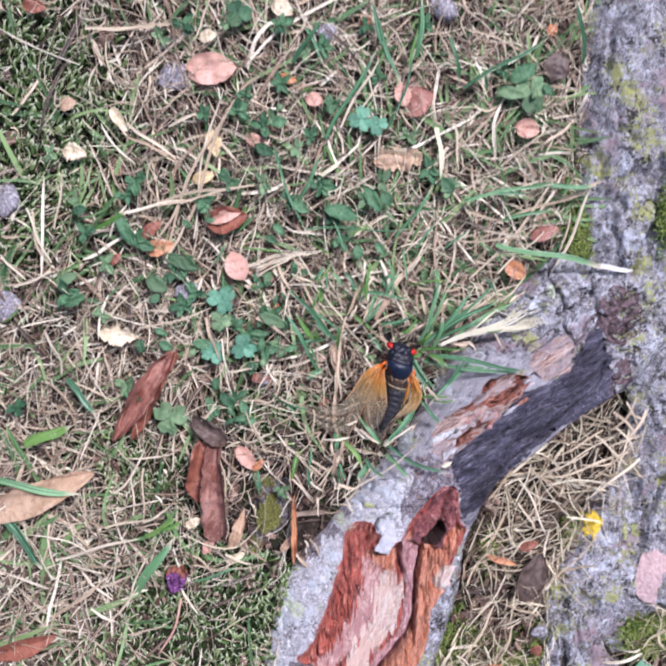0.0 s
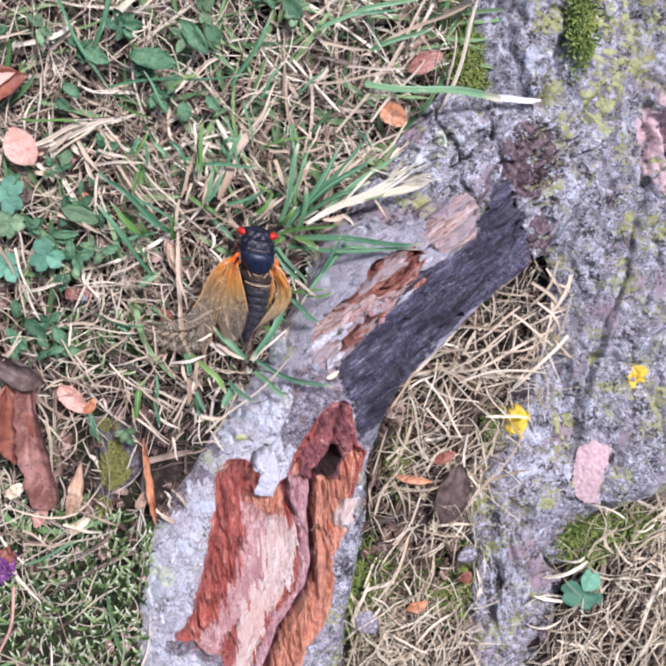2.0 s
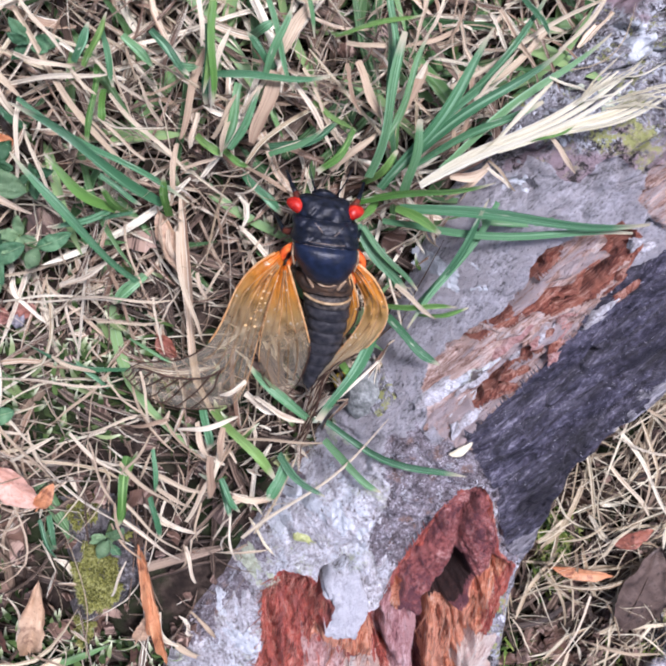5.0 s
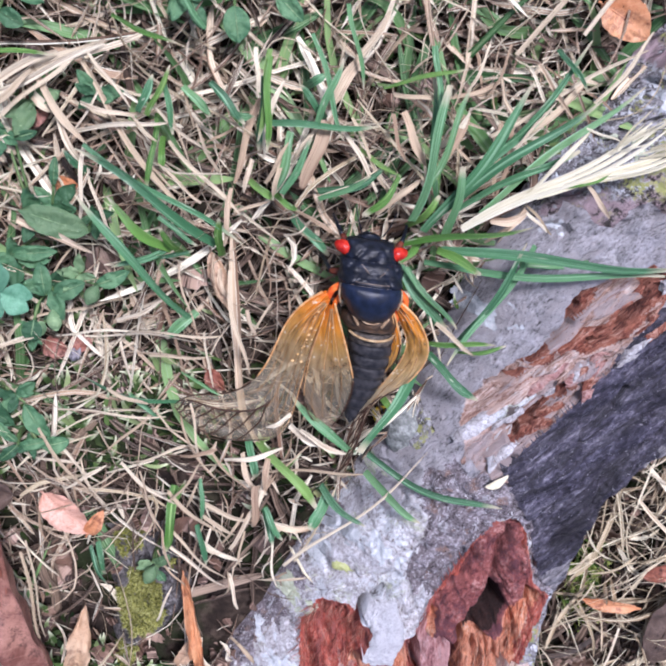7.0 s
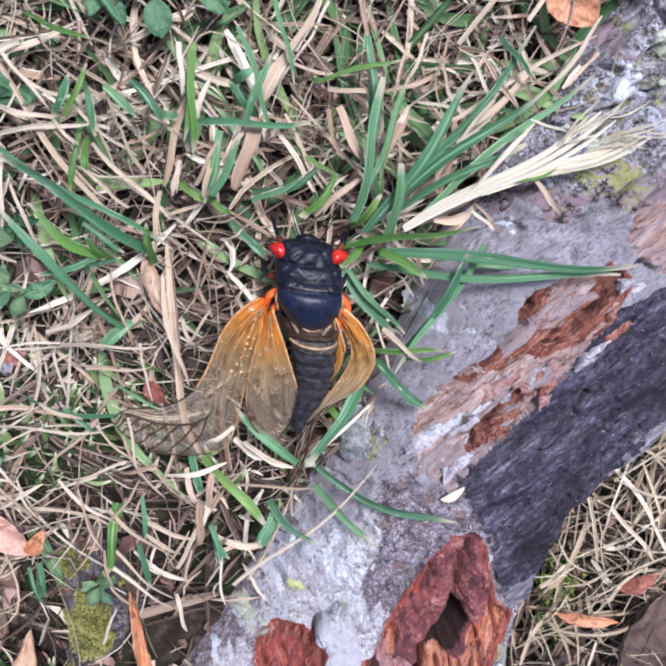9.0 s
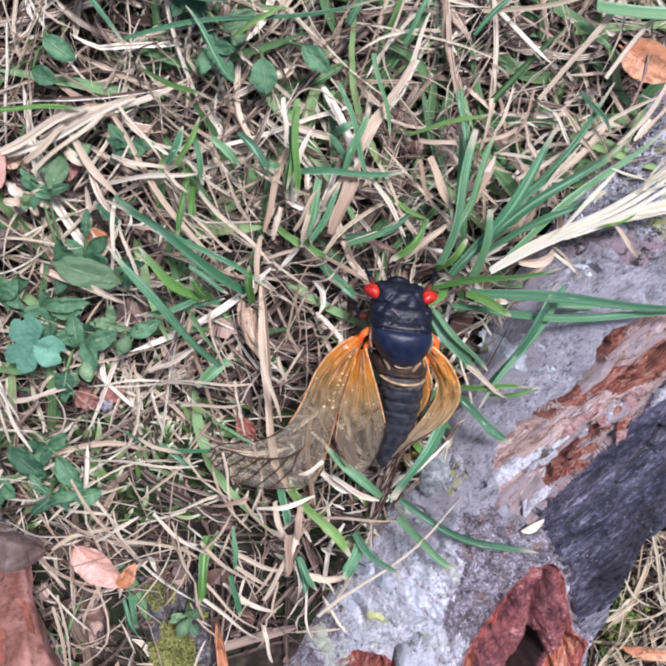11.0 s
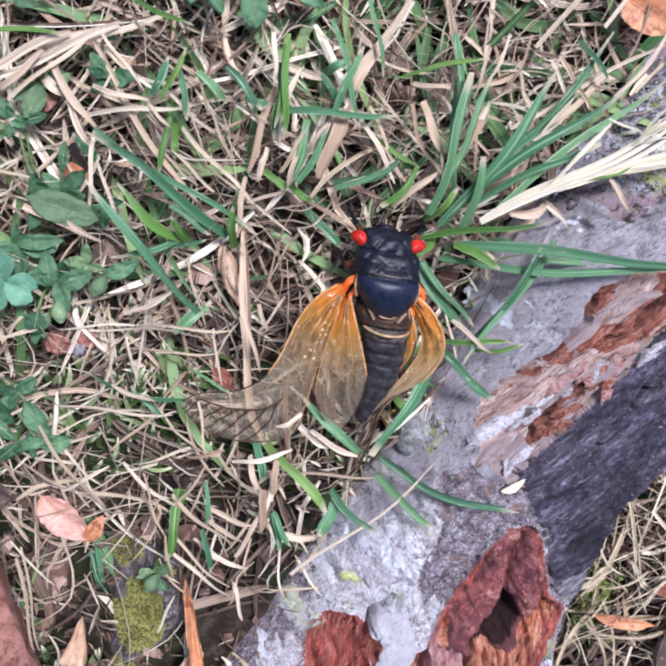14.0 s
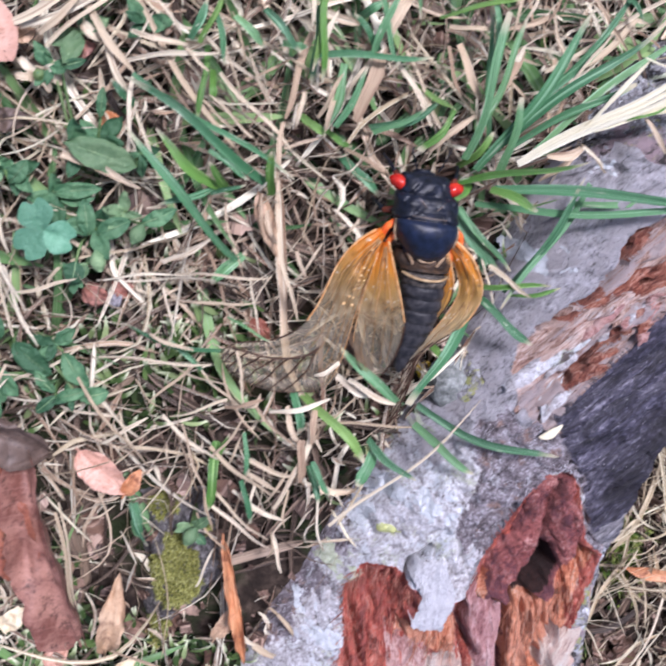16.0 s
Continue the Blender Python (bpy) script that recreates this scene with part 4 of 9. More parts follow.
def make_straw():
    def thin_moss(x, y):
        return (1 - 0.9 * mossy(x, y)) * (1 - 0.95 * bare(x, y)) * (1 - 0.4 * np.exp(-(((x + 10) / 26) ** 2 + ((y + 2) / 24) ** 2)))

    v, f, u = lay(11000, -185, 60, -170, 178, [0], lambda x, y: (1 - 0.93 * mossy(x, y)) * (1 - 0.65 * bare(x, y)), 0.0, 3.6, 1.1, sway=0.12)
    stuff("thatch", v, f, u, THATCH, "brown decaying thatch pressed onto the soil, darkened for shade", "thatch")
    v, f, u = lay(8700, -185, 60, -170, 178, [0], thin_moss, 2.5, 9.0, 0.73, None, 3.0, 0.12)
    stuff("dry_grass", v, f, u, STRAW, "matted pale dry grass stalks lying over thatch", "dry grass")
    v, f, u = lay(2600, -185, 60, -170, 178, [0], lambda x, y: (1 - 0.5 * mossy(x, y)) * (1 - 0.85 * bare(x, y)) * (1 - 0.9 * under_wings(x, y)), 5.0, 11.0, 0.42, None, 3.4, 0.35)
    stuff("dry_fibre", v, f, u, PALE_STRAW, "thin pale grass fibres caught on the dry grass", "dry grass")
    x, y = scatter(15000, -185, 60, -170, 178, [0], lambda x, y: (1 - 0.75 * mossy(x, y)) * (1 - 0.8 * bare(x, y)))
    n = len(x)
    v, f, u = strands(x, y, soil_z(x, y) + rng.uniform(1.5, 8.5, n) * (1 - 0.7 * under_wings(x, y)), rng.uniform(0, 6.28, n), rng.gamma(3, 1.1, n) + 1.2, rng.gamma(3, 0.11, n) + 0.1, rng.normal(0, 1.2, n), rng.normal(0, 0.3, n), rng.normal(0, 0.2, n), 4, 0.3, 0.4, 0.9)
    stuff("grass_chaff", v, f, u, STRAW, "short broken bits of dry grass", "dry grass")
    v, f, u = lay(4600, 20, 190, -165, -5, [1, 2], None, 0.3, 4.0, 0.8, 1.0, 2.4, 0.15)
    stuff("hollow_thatch", v, f, u, THATCH, "brown litter in the hollow behind the root, darkened for shade", "thatch")
    v, f, u = lay(8800, 20, 190, -165, -5, [1, 2], lambda x, y: np.clip(0.62 + 0.9 * fbm(x / 11, y / 11, 16) - 0.4 * np.exp(-(((x - 58) / 14) ** 2 + ((y + 104) / 22) ** 2)), 0.08, 1), 3.0, 10.0, 0.60, 0.9, 2.3, 0.16)
    stuff("straw_litter", v, f, u, PALE_STRAW, "loose straw-coloured litter caught behind the root", "dry grass")
    x, y = scatter(1500, 36, 92, -150, -20, [1], lambda x, y: np.clip(0.35 + 0.8 * np.exp(-(((x - 58) / 14) ** 2 + ((y + 104) / 26) ** 2)), 0, 1))
    n = len(x)
    v, f, u = flakes(x, y, soil_z(x, y) + rng.uniform(0, 4, n), rng.gamma(3, 0.32, n) + 0.4)
    stuff("leaf_litter", v, f, u, LITTER, "crumbled pinkish-brown leaf litter behind the root", "leaf litter")
    x, y = scatter(3600, -185, 55, -165, 178, [0], lambda x, y: np.clip(0.3 + 0.7 * bare(x, y) + 0.5 * fbm(x / 16, y / 16, 29), 0, 1))
    n = len(x)
    v, f, u = flakes(x, y, soil_z(x, y) + rng.uniform(0.5, 5, n), rng.gamma(3, 0.42, n) + 0.4)
    stuff("leaf_crumbs", v, f, u, LITTER, "crumbled brown leaf scraps among the grass", "leaf litter")


make_straw()


def make_green():
    def much(x, y):
        return np.clip(0.36 + 0.5 * np.exp(-(((x - 10) / 60) ** 2 + ((y - 60) / 55) ** 2)) + 0.4 * fbm(x / 25, y / 25, 15) - 0.3 * mossy(x, y) - 0.3 * np.exp(-(((x + 12) / 34) ** 2 + ((y + 22) / 34) ** 2)) - 0.6 * np.exp(-(((x + 35) / 30) ** 2 + ((y + 62) / 22) ** 2)), 0, 1)

    x, y = scatter(3500, -185, 58, -165, 178, [0], much)
    turn = rng.normal(0.9, 1.2, len(x))
    length = rng.gamma(5, 3.4, len(x)) + 6
    ex, ey = x + length * np.cos(turn), y + length * np.sin(turn)
    ok = (ey > -20) | (ex < edge_x(GRASS_EDGE, ey) + 2)
    x, y, turn, length = x[ok], y[ok], turn[ok], length[ok]
    n = len(x)
    v, f, u = strands(x, y, soil_z(x, y) + 1.0, turn, length, rng.gamma(6, 0.16, n) + 0.45, rng.uniform(2, 11, n) * (1 - 0.8 * under_wings(x, y)), rng.uniform(0, 2.5, n), rng.normal(0, 0.14, n), 8, 0.4, 0.14, 0.35)
    stuff("green_grass", v, f, u, GREEN, "short green grass blades growing through the dry thatch", "grass")
    # moss: a low layer coloured dark for the shade between shoots, shoots with small pale-tipped leaves above
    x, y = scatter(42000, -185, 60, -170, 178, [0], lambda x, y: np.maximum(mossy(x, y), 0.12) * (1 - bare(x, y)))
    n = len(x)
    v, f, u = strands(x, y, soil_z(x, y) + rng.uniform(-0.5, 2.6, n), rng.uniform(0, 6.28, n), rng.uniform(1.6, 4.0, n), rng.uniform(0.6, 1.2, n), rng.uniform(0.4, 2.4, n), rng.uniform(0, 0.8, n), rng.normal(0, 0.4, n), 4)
    stuff("moss_carpet", v, f, u, GAP_MOSS, "low green moss layer darkened for the shade between shoots", "moss")
    x, y = scatter(26000, -185, 60, -170, 178, [0], lambda x, y: np.maximum(mossy(x, y) ** 1.5, 0.03) * (1 - bare(x, y)))
    n = len(x)
    lean = 1.5 + 1.6 * fbm(x / 16, y / 16, 37) + rng.normal(0, 0.55, n)
    v, f, u = strands(x, y, soil_z(x, y) + rng.uniform(0.8, 5.0, n), lean, rng.uniform(2.8, 5.2, n), rng.uniform(0.7, 1.15, n), rng.uniform(0.4, 2.8, n), rng.uniform(0.2, 0.9, n), rng.normal(0, 0.3, n), 6)
    stuff("moss", v, f, u, MOSS, "yellow-green spiky moss shoots with pale leaf tips", "moss")


make_green()


# ---- single blades, stalks and leaves ----
def ribbon(p0, p1, width, arch=2.0, bend=0.0, tip=0.1, fold=0.3, rings=13, base=0.85, roll=0.0):
    """A blade from p0 to p1: arch lifts its middle, bend pushes it sideways; tip and base are shares of the width. Points relative to p0."""
    p0, p1 = np.array(p0, float), np.array(p1, float)
    d = p1 - p0
    flat = np.array([-d[1], d[0], 0]) / max(1e-6, np.hypot(d[0], d[1]))
    out, faces, uv = [], [], []
    for k in range(rings):
        t = k / (rings - 1)
        uv += [(q + 7.3 * p0[0] % 50, min(t, 0.999)) for q in (0, 0.25, 0.5, 0.75, 1)]
        s = math.sin(math.pi * t)
        c = d * t + flat * bend * s + np.array([0, 0, arch * s])
        w = 0.41 * width * (base + (1 - base) * min(1, t * 4)) * (1 - (1 - tip) * max(0, (t - 0.62) / 0.38) ** 1.8) * (1 + 0.06 * math.sin(9 * t + 2 * p0[1]))
        r = roll + 0.45 * math.sin(3 * t + p0[0])
        c = c + flat * 0.02 * math.hypot(d[0], d[1]) * math.sin(6.3 * t + p0[1])
        a = flat * math.cos(r) + np.array([0, 0, math.sin(r)])
        out += [c + a * w, c + a * w * 0.45 - (0, 0, fold * w * 0.7), c - (0, 0, fold * w), c - a * w * 0.45 - (0, 0, fold * w * 0.7), c - a * w]
        if k:
            o = (k - 1) * 5
            faces += [(o + j, o + j + 1, o + j + 6, o + j + 5) for j in range(4)]
    return np.array(out), faces, uv


def tube(points, r0, r1, n=12, sides=6):
    """A tapered round stalk along a smooth curve."""
    c = spline(points, n)
    t = np.gradient(c, axis=0)
    t /= np.linalg.norm(t, axis=1)[:, None] + 1e-9
    up = np.where(np.abs(t[:, 2:]) > 0.9, [[1.0, 0, 0]], [[0, 0, 1.0]])
    a = np.cross(t, up)
    a /= np.linalg.norm(a, axis=1)[:, None] + 1e-9
    b = np.cross(t, a)
    ang = np.linspace(0, 2 * np.pi, sides, endpoint=False)
    r = np.linspace(r0, r1, n)[:, None, None]
    v = c[:, None] + r * (np.cos(ang)[None, :, None] * a[:, None] + np.sin(ang)[None, :, None] * b[:, None])
    faces = []
    for i in range(n - 1):
        for j in range(sides):
            k = (j + 1) % sides
            faces.append((i * sides + j, i * sides + k, (i + 1) * sides + k, (i + 1) * sides + j))
    faces.append(tuple(range(sides - 1, -1, -1)))
    faces.append(tuple((n - 1) * sides + j for j in range(sides)))
    return v.reshape(-1, 3), faces


def loft(rows, sides=28, closed=True):
    """Rows of (x, y, z, half width, half height, squareness): rounded sections across the body."""
    verts, faces = [], []
    ang = np.linspace(0, 2 * np.pi, sides, endpoint=False)
    for x, y, z, w, h, e in rows:
        c, s = np.cos(ang), np.sin(ang)
        verts += [(x + w * np.sign(a) * abs(a) ** e, y, z + h * np.sign(b) * abs(b) ** e) for a, b in zip(c, s)]
    for i in range(len(rows) - 1):
        for j in range(sides):
            k = (j + 1) % sides
            faces.append((i * sides + j, i * sides + k, (i + 1) * sides + k, (i + 1) * sides + j))
    faces.append(tuple(range(sides)))
    faces.append(tuple((len(rows) - 1) * sides + j for j in range(sides - 1, -1, -1)))
    return verts, faces


def mat_each(name, a, b, c3, rough=0.55, thin=0.2, streak=(0.3, 0.3, 0.3)):
    m = Mat(name, rough, spec=0.35)
    c = m.ramp(m.each(), (0.0, a), (0.5, b), (1.0, c3))
    c = m.mix(m.grey(m.strip(3, 1.2), 0.48, 0.7), c, streak)
    c = m.mix(m.grey(m.strip(10, 0.5), 0.56, 0.7), c, tuple(0.6 * q for q in streak))
    return m.color(c).bump(m.strip(12, 0.4), 0.3, 0.8).thin(thin).m


FRESH = mat_blade("fresh_yellow_green_blade", (0.05, 0.14, 0.02), (0.10, 0.23, 0.04), (0.17, 0.29, 0.07), (0.24, 0.38, 0.12))
STALK = mat_each("pale_dry_stalk", (0.48, 0.38, 0.25), (0.66, 0.56, 0.39), (0.80, 0.73, 0.55), streak=(0.40, 0.29, 0.19))
TAN = mat_each("tan_dead_blade", (0.34, 0.24, 0.155), (0.50, 0.38, 0.25), (0.64, 0.52, 0.36), streak=(0.26, 0.165, 0.105))
CREAM = mat_each("cream_dry_sheath", (0.65, 0.58, 0.40), (0.73, 0.68, 0.49), (0.82, 0.78, 0.61), streak=(0.57, 0.51, 0.31))
WHITE = mat_each("bleached_white_blade", (0.72, 0.70, 0.66), (0.78, 0.76, 0.72), (0.82, 0.80, 0.78), streak=(0.62, 0.58, 0.5))
TINTS = {"G": BLADE, "Y": FRESH, "S": STALK, "T": TAN, "C": CREAM, "W": WHITE}


def blade(p0, p1, width, tint="G", arch=2.0, bend=0.0, tip=0.1, parent=None, fold=0.3):
    green = tint in "GY"
    if green and under_wings(p0[0], p0[1]) + under_wings(p1[0], p1[1]) < 0.3:
        p0, p1 = (p0[0], p0[1], p0[2] + 2), (p1[0], p1[1], p1[2] + 2)
    v, f, u = ribbon(p0, p1, width, arch, bend, tip, fold)
    name = "blade" if parent else ("long_grass" if green else "dry_stalk")
    ob = new(name, mesh_of(name, v, f, TINTS[tint], True, u))
    ob.matrix_basis = pose(p0[0] * MM, p0[1] * MM, p0[2] * MM)
    if parent:
        ob.parent = parent
        return ob
    if green:
        return tagged(ob, "long green grass blade with a worn pale tip" if tint == "G" else "bright yellow-green grass blade over dry thatch", "grass blade", "grass blades")
    return tagged(ob, "pale dry grass stalk lying on the thatch" if tint in "SCW" else "flat tan dead grass blade on the thatch", "dry stalk", "dry stalks")


def tuft(x, y, label):
    return holder("grass_tuft", x, y, 0, 0, label, "grass tuft")


def leaf_mesh(name, length, width, material, shape=0.8, fold=0.1, curl=0.0, sag=0.0, wave=0.0, seed=1, nu=34, nv=17, lobes=0.0, blunt=0.72):
    """A leaf along +x: fold lifts both halves, curl rolls them over, sag bows it lengthwise, wave ruffles the rim; lobes roughens the outline."""
    u = np.linspace(0, 1, nu)
    v = np.linspace(-1, 1, nv)
    U, V = np.meshgrid(u, v, indexing="ij")
    half = 0.5 * width * np.sin(np.pi * np.clip(U, 0.004, 0.996) ** shape) ** blunt * (1 + lobes * (vnoise(U * 11 + seed * 7, np.sign(V) * 3, seed) + 0.6 * vnoise(U * 31 + seed, np.sign(V) * 5, seed)))
    ang = V * curl
    y = half * (np.sin(ang) / max(curl, 1e-3) if curl > 1e-3 else V)
    z = half * ((1 - np.cos(ang)) / max(curl, 1e-3) if curl > 1e-3 else 0 * V) + fold * half * np.abs(V)
    z = z + sag * 4 * U * (1 - U) + wave * (vnoise(U * 4 + seed, V * 1.6 + seed, seed) + 0.5 * vnoise(U * 9 + seed, V * 4 + seed, seed + 2)) * (0.35 + np.abs(V)) - 0.12 * np.abs(vnoise(U * 9, V * 0 + seed, seed)) * (np.abs(V) > 0.1)
    x = U * length + 0.03 * length * vnoise(U * 3, V * 2, seed + 3)
    return mesh_of(name, np.stack([x, y, z], -1).reshape(-1, 3), grid_faces(nu, nv), material)


LEAF = {
    "dusty": mat_leaf("pinkish_brown_leaf", (0.15, 0.058, 0.042), (0.34, 0.175, 0.13), (0.07, 0.030, 0.022)),
    "brown": mat_leaf("russet_dead_leaf", (0.25, 0.095, 0.065), (0.38, 0.185, 0.135), (0.11, 0.045, 0.035)),
    "red": mat_leaf("red_brown_dead_leaf", (0.19, 0.06, 0.038), (0.31, 0.115, 0.066), (0.085, 0.032, 0.023)),
    "pink": mat_leaf("pinkish_dead_leaf", (0.50, 0.27, 0.19), (0.58, 0.36, 0.27), (0.38, 0.18, 0.115)),
    "orange": mat_leaf("orange_dead_leaf", (0.44, 0.165, 0.065), (0.54, 0.28, 0.14), (0.22, 0.08, 0.04)),
    "tan": mat_leaf("tan_dead_leaf", (0.42, 0.27, 0.16), (0.52, 0.37, 0.24), (0.26, 0.16, 0.10)),
    "cream": mat_leaf("cream_dead_leaf", (0.62, 0.52, 0.34), (0.70, 0.60, 0.42), (0.45, 0.34, 0.2)),
    "yellow": mat_leaf("yellow_dead_leaf", (0.60, 0.44, 0.20), (0.66, 0.52, 0.30), (0.42, 0.28, 0.12)),
    "grey": mat_leaf("grey_decayed_leaf", (0.066, 0.043, 0.032), (0.13, 0.09, 0.07), (0.030, 0.020, 0.016)),
}
LEAF_WORDS = {"dusty": "large folded pinkish-brown dead leaf", "brown": "curled russet-brown dead leaf", "red": "folded red-brown dead leaf", "pink": "small dry pinkish dead leaf", "orange": "shrivelled orange-brown dead leaf",
              "tan": "long dry tan dead leaf", "cream": "crumpled cream-coloured dry leaf", "yellow": "yellowed dry dead leaf", "grey": "grey decayed dead leaf"}


def dead_leaf(p0, p1, width, tint, fold=0.15, curl=0.0, sag=0.8, wave=0.5, shape=0.8, lobes=0.05, roll=0.0, seed=1, where="on the dry grass", blunt=0.6):
    p0, p1 = np.array(p0, float), np.array(p1, float)
    d = p1 - p0
    length = float(np.linalg.norm(d))
    ob = new("dead_leaf", leaf_mesh("dead_leaf", length, width, LEAF[tint], shape, fold, curl, sag, (1.2 if width > 7 else 0.8) * wave, seed, lobes=lobes, blunt=blunt))
    ob.matrix_basis = pose(*(p0 * MM), roll, -math.degrees(math.asin(d[2] / length)), math.degrees(math.atan2(d[1], d[0])))
    rib, rf = tube(((-min(0.12 * length, 0.8), 0, 0.1), (0, 0, 0.05), (0.5 * length, 0, sag + 0.05), (0.97 * length, 0, 0.05)), 0.035 * width ** 0.6 + 0.12, 0.08, 10, 5)
    part("midrib", mesh_of("midrib", rib, rf, LEAF[tint]), ob, "raised midrib")
    return tagged(ob, LEAF_WORDS[tint] + " lying " + where, "dead leaf", "dead leaves")


def mat_clover(name, a, b):
    m = Mat(name, 0.5, spec=0.35)
    c = m.mix(m.grey(m.noise(0.5, 5, 0.7), 0.38, 0.66), a, b)
    c = m.mix(m.grey(m.each(), 0.2, 1.0), c, tuple(0.6 * q for q in a))
    c = m.mix(m.grey(m.noise(1.4, 4), 0.68, 0.76), c, tuple(min(1, 1.8 * q + 0.05) for q in b))
    return m.color(c).bump(m.noise(1.5, 4), 0.5, 0.8).thin(0.3).m


CLOVER = mat_clover("blue_green_clover", (0.12, 0.31, 0.18), (0.20, 0.42, 0.27))
WEED = mat_clover("mid_green_weed_leaf", (0.055, 0.155, 0.07), (0.14, 0.27, 0.13))
PALE_WEED = mat_clover("pale_green_weed_leaf", (0.13, 0.24, 0.11), (0.28, 0.40, 0.20))
STEM = mat_clover("green_stem", (0.12, 0.22, 0.07), (0.22, 0.28, 0.12))


def heart(name, r, material, seed):
    """One clover leaflet: notched at its outer end, folded along the middle."""
    nu, nv = 12, 13
    u, v = np.meshgrid(np.linspace(0, 1, nu), np.linspace(-1, 1, nv), indexing="ij")
    half = r * 0.54 * np.sin(np.pi * np.clip(u * 0.62 + 0.02, 0, 1)) ** 0.9
    x = r * (u * (1.02 - 0.13 * np.exp(-((v / 0.28) ** 2)) * 1.6 - 0.34 * np.abs(v) ** 3))
    y = half * v
    z = 0.20 * np.abs(y) + 0.12 * r * u * (1 - u) - 0.04 * r * u + 0.05 * r * vnoise(u * 3 + seed, v * 2, seed)
    return mesh_of(name, np.stack([x, y, z], -1).reshape(-1, 3), grid_faces(nu, nv), material)


def clover(x, y, z, r, turn, tilt=(0, 0), material=None, word="blue-green"):
    top = holder("clover", x, y, z, turn, word + " three-leaved clover rising over dry grass", "clover", "clovers")
    for k in range(3):
        leaflet = part("leaflet", heart("leaflet", r, material or CLOVER, k + int(abs(x))), top)
        leaflet.matrix_basis = pose(0, 0, 0.2 * MM, tilt[0], tilt[1], 120 * k + 7 * math.sin(x + k))
    v, f = tube(((0, 0, 0), (0.8, -0.5, -0.4 * z - 2), (2.0, -1.2, -z - 4)), 0.25, 0.35, 8, 5)
    part("stem", mesh_of("stem", v, f, STEM), top)
    return top


def weed(x, y, z, size, turn, n=6, material=None, word="small green weed with oval leaves"):
    top = holder("weed", x, y, z, turn, word + " in the grass", "weed", "weeds")
    for k in range(n):
        a = 360 / n * k + 25 * math.sin(3.1 * k + x)
        ln = size * (0.75 + 0.35 * math.sin(2.3 * k + y) ** 2)
        ln *= 0.8
        lf = part("leaf", leaf_mesh("leaf", ln, ln * 0.5, material or WEED, 0.9, 0.25, 0, -0.05 * ln, 0.12 * ln, k + 3, 10, 7), top)
        lf.matrix_basis = pose(0, 0, (0.5 + 0.25 * k % 2) * MM, 0, -18 - 14 * math.sin(1.7 * k), a)
    v, f = tube(((0, 0, 0.8), (0.3, 0.2, -2), (0.8, 0.5, -6)), 0.3, 0.4, 6, 5)
    part("stem", mesh_of("stem", v, f, STEM), top)
    return top


def sprig(word, leaves, buds):
    """A creeping weed: leaves as (x, y, z, length, width, heading, pale) and small buds."""
    x0, y0, z0 = leaves[0][:3]
    top = holder("weed", x0, y0, z0, 0, word + " in the grass", "weed", "weeds")
    for k, (x, y, z, ln, wd, turn, pale) in enumerate(leaves):
        ln, wd = 0.88 * ln, 0.78 * wd
        lf = part("leaf", leaf_mesh("leaf", ln, wd, PALE_WEED if pale else WEED, 0.95, 0.22, 0, 0.08 * ln, 0.05 * ln, k + 5, 26, 13, 0.05 if pale else 0.02, 0.6), top)
        lf.matrix_basis = pose((x - x0) * MM, (y - y0) * MM, (z - z0 + 0.3 * (k % 3)) * MM, 8 * math.sin(2 * k + x), -6 - 6 * math.sin(3 * k), turn)
        v, f = tube(((0, 0, 0), (0.5 * ln, 0, 0.08 * ln + 0.05), (0.95 * ln, 0, 0.05)), 0.12, 0.05, 8, 5)
        part("midrib", mesh_of("midrib", v, f, PALE_WEED), lf, "pale midrib")
        v, f = tube(((x - x0, y - y0, z - z0), (0.6 * (x - x0), 0.6 * (y - y0) + 1, z - z0 - 2), (0.2 * (x - x0), 0.2 * (y - y0), -z0 - 2)), 0.22, 0.3, 10, 5)
        part("stem", mesh_of("stem", v, f, STEM), top)
    for k, (x, y, z) in enumerate(buds):
        v, f = loft([(0, t, 0, 0.1 + 1.1 * math.sin(math.pi * t / 3.4) ** 0.8, 0.1 + 1.0 * math.sin(math.pi * t / 3.4) ** 0.8, 1) for t in np.linspace(0, 3.3, 9)], 12)
        bud = part("bud", mesh_of("bud", v, f, PALE_WEED), top, "plump pale green bud")
        bud.matrix_basis = pose((x - x0) * MM, (y - y0) * MM, (z - z0) * MM, 10, 0, 150 + 40 * k)
    return top


def stone(x, y, z, r, squash, seed, material, name="stone", label="small grey stone in the grass", category="stone"):
    bm = bmesh.new()
    bmesh.ops.create_icosphere(bm, subdivisions=3, radius=1)
    for q in bm.verts:
        n = 1 + 0.35 * noise.noise(q.co * 1.3 + Vector((seed, 0, 0))) + 0.12 * noise.noise(q.co * 4 + Vector((0, seed, 0)))
        q.co = Vector((q.co.x * r * n, q.co.y * r * n * 0.8, q.co.z * r * n * squash)) * MM
    me = bpy.data.meshes.new(name)
    bm.to_mesh(me)
    bm.free()
    me.polygons.foreach_set("use_smooth", [True] * len(me.polygons))
    me.materials.append(material)
    ob = new(name, me)
    ob.matrix_basis = pose(x * MM, y * MM, z * MM, 0, 0, 37 * seed)
    return tagged(ob, label, category, name + "s")


def mat_stone():
    m = Mat("mottled_grey_stone", 0.85, spec=0.2)
    c = m.ramp(m.noise(0.8, 6, 0.7), (0.35, (0.07, 0.065, 0.066)), (0.5, (0.21, 0.195, 0.205)), (0.68, (0.46, 0.44, 0.455)))
    return m.color(c).bump(m.noise(1.2, 5), 0.5, 0.8).m


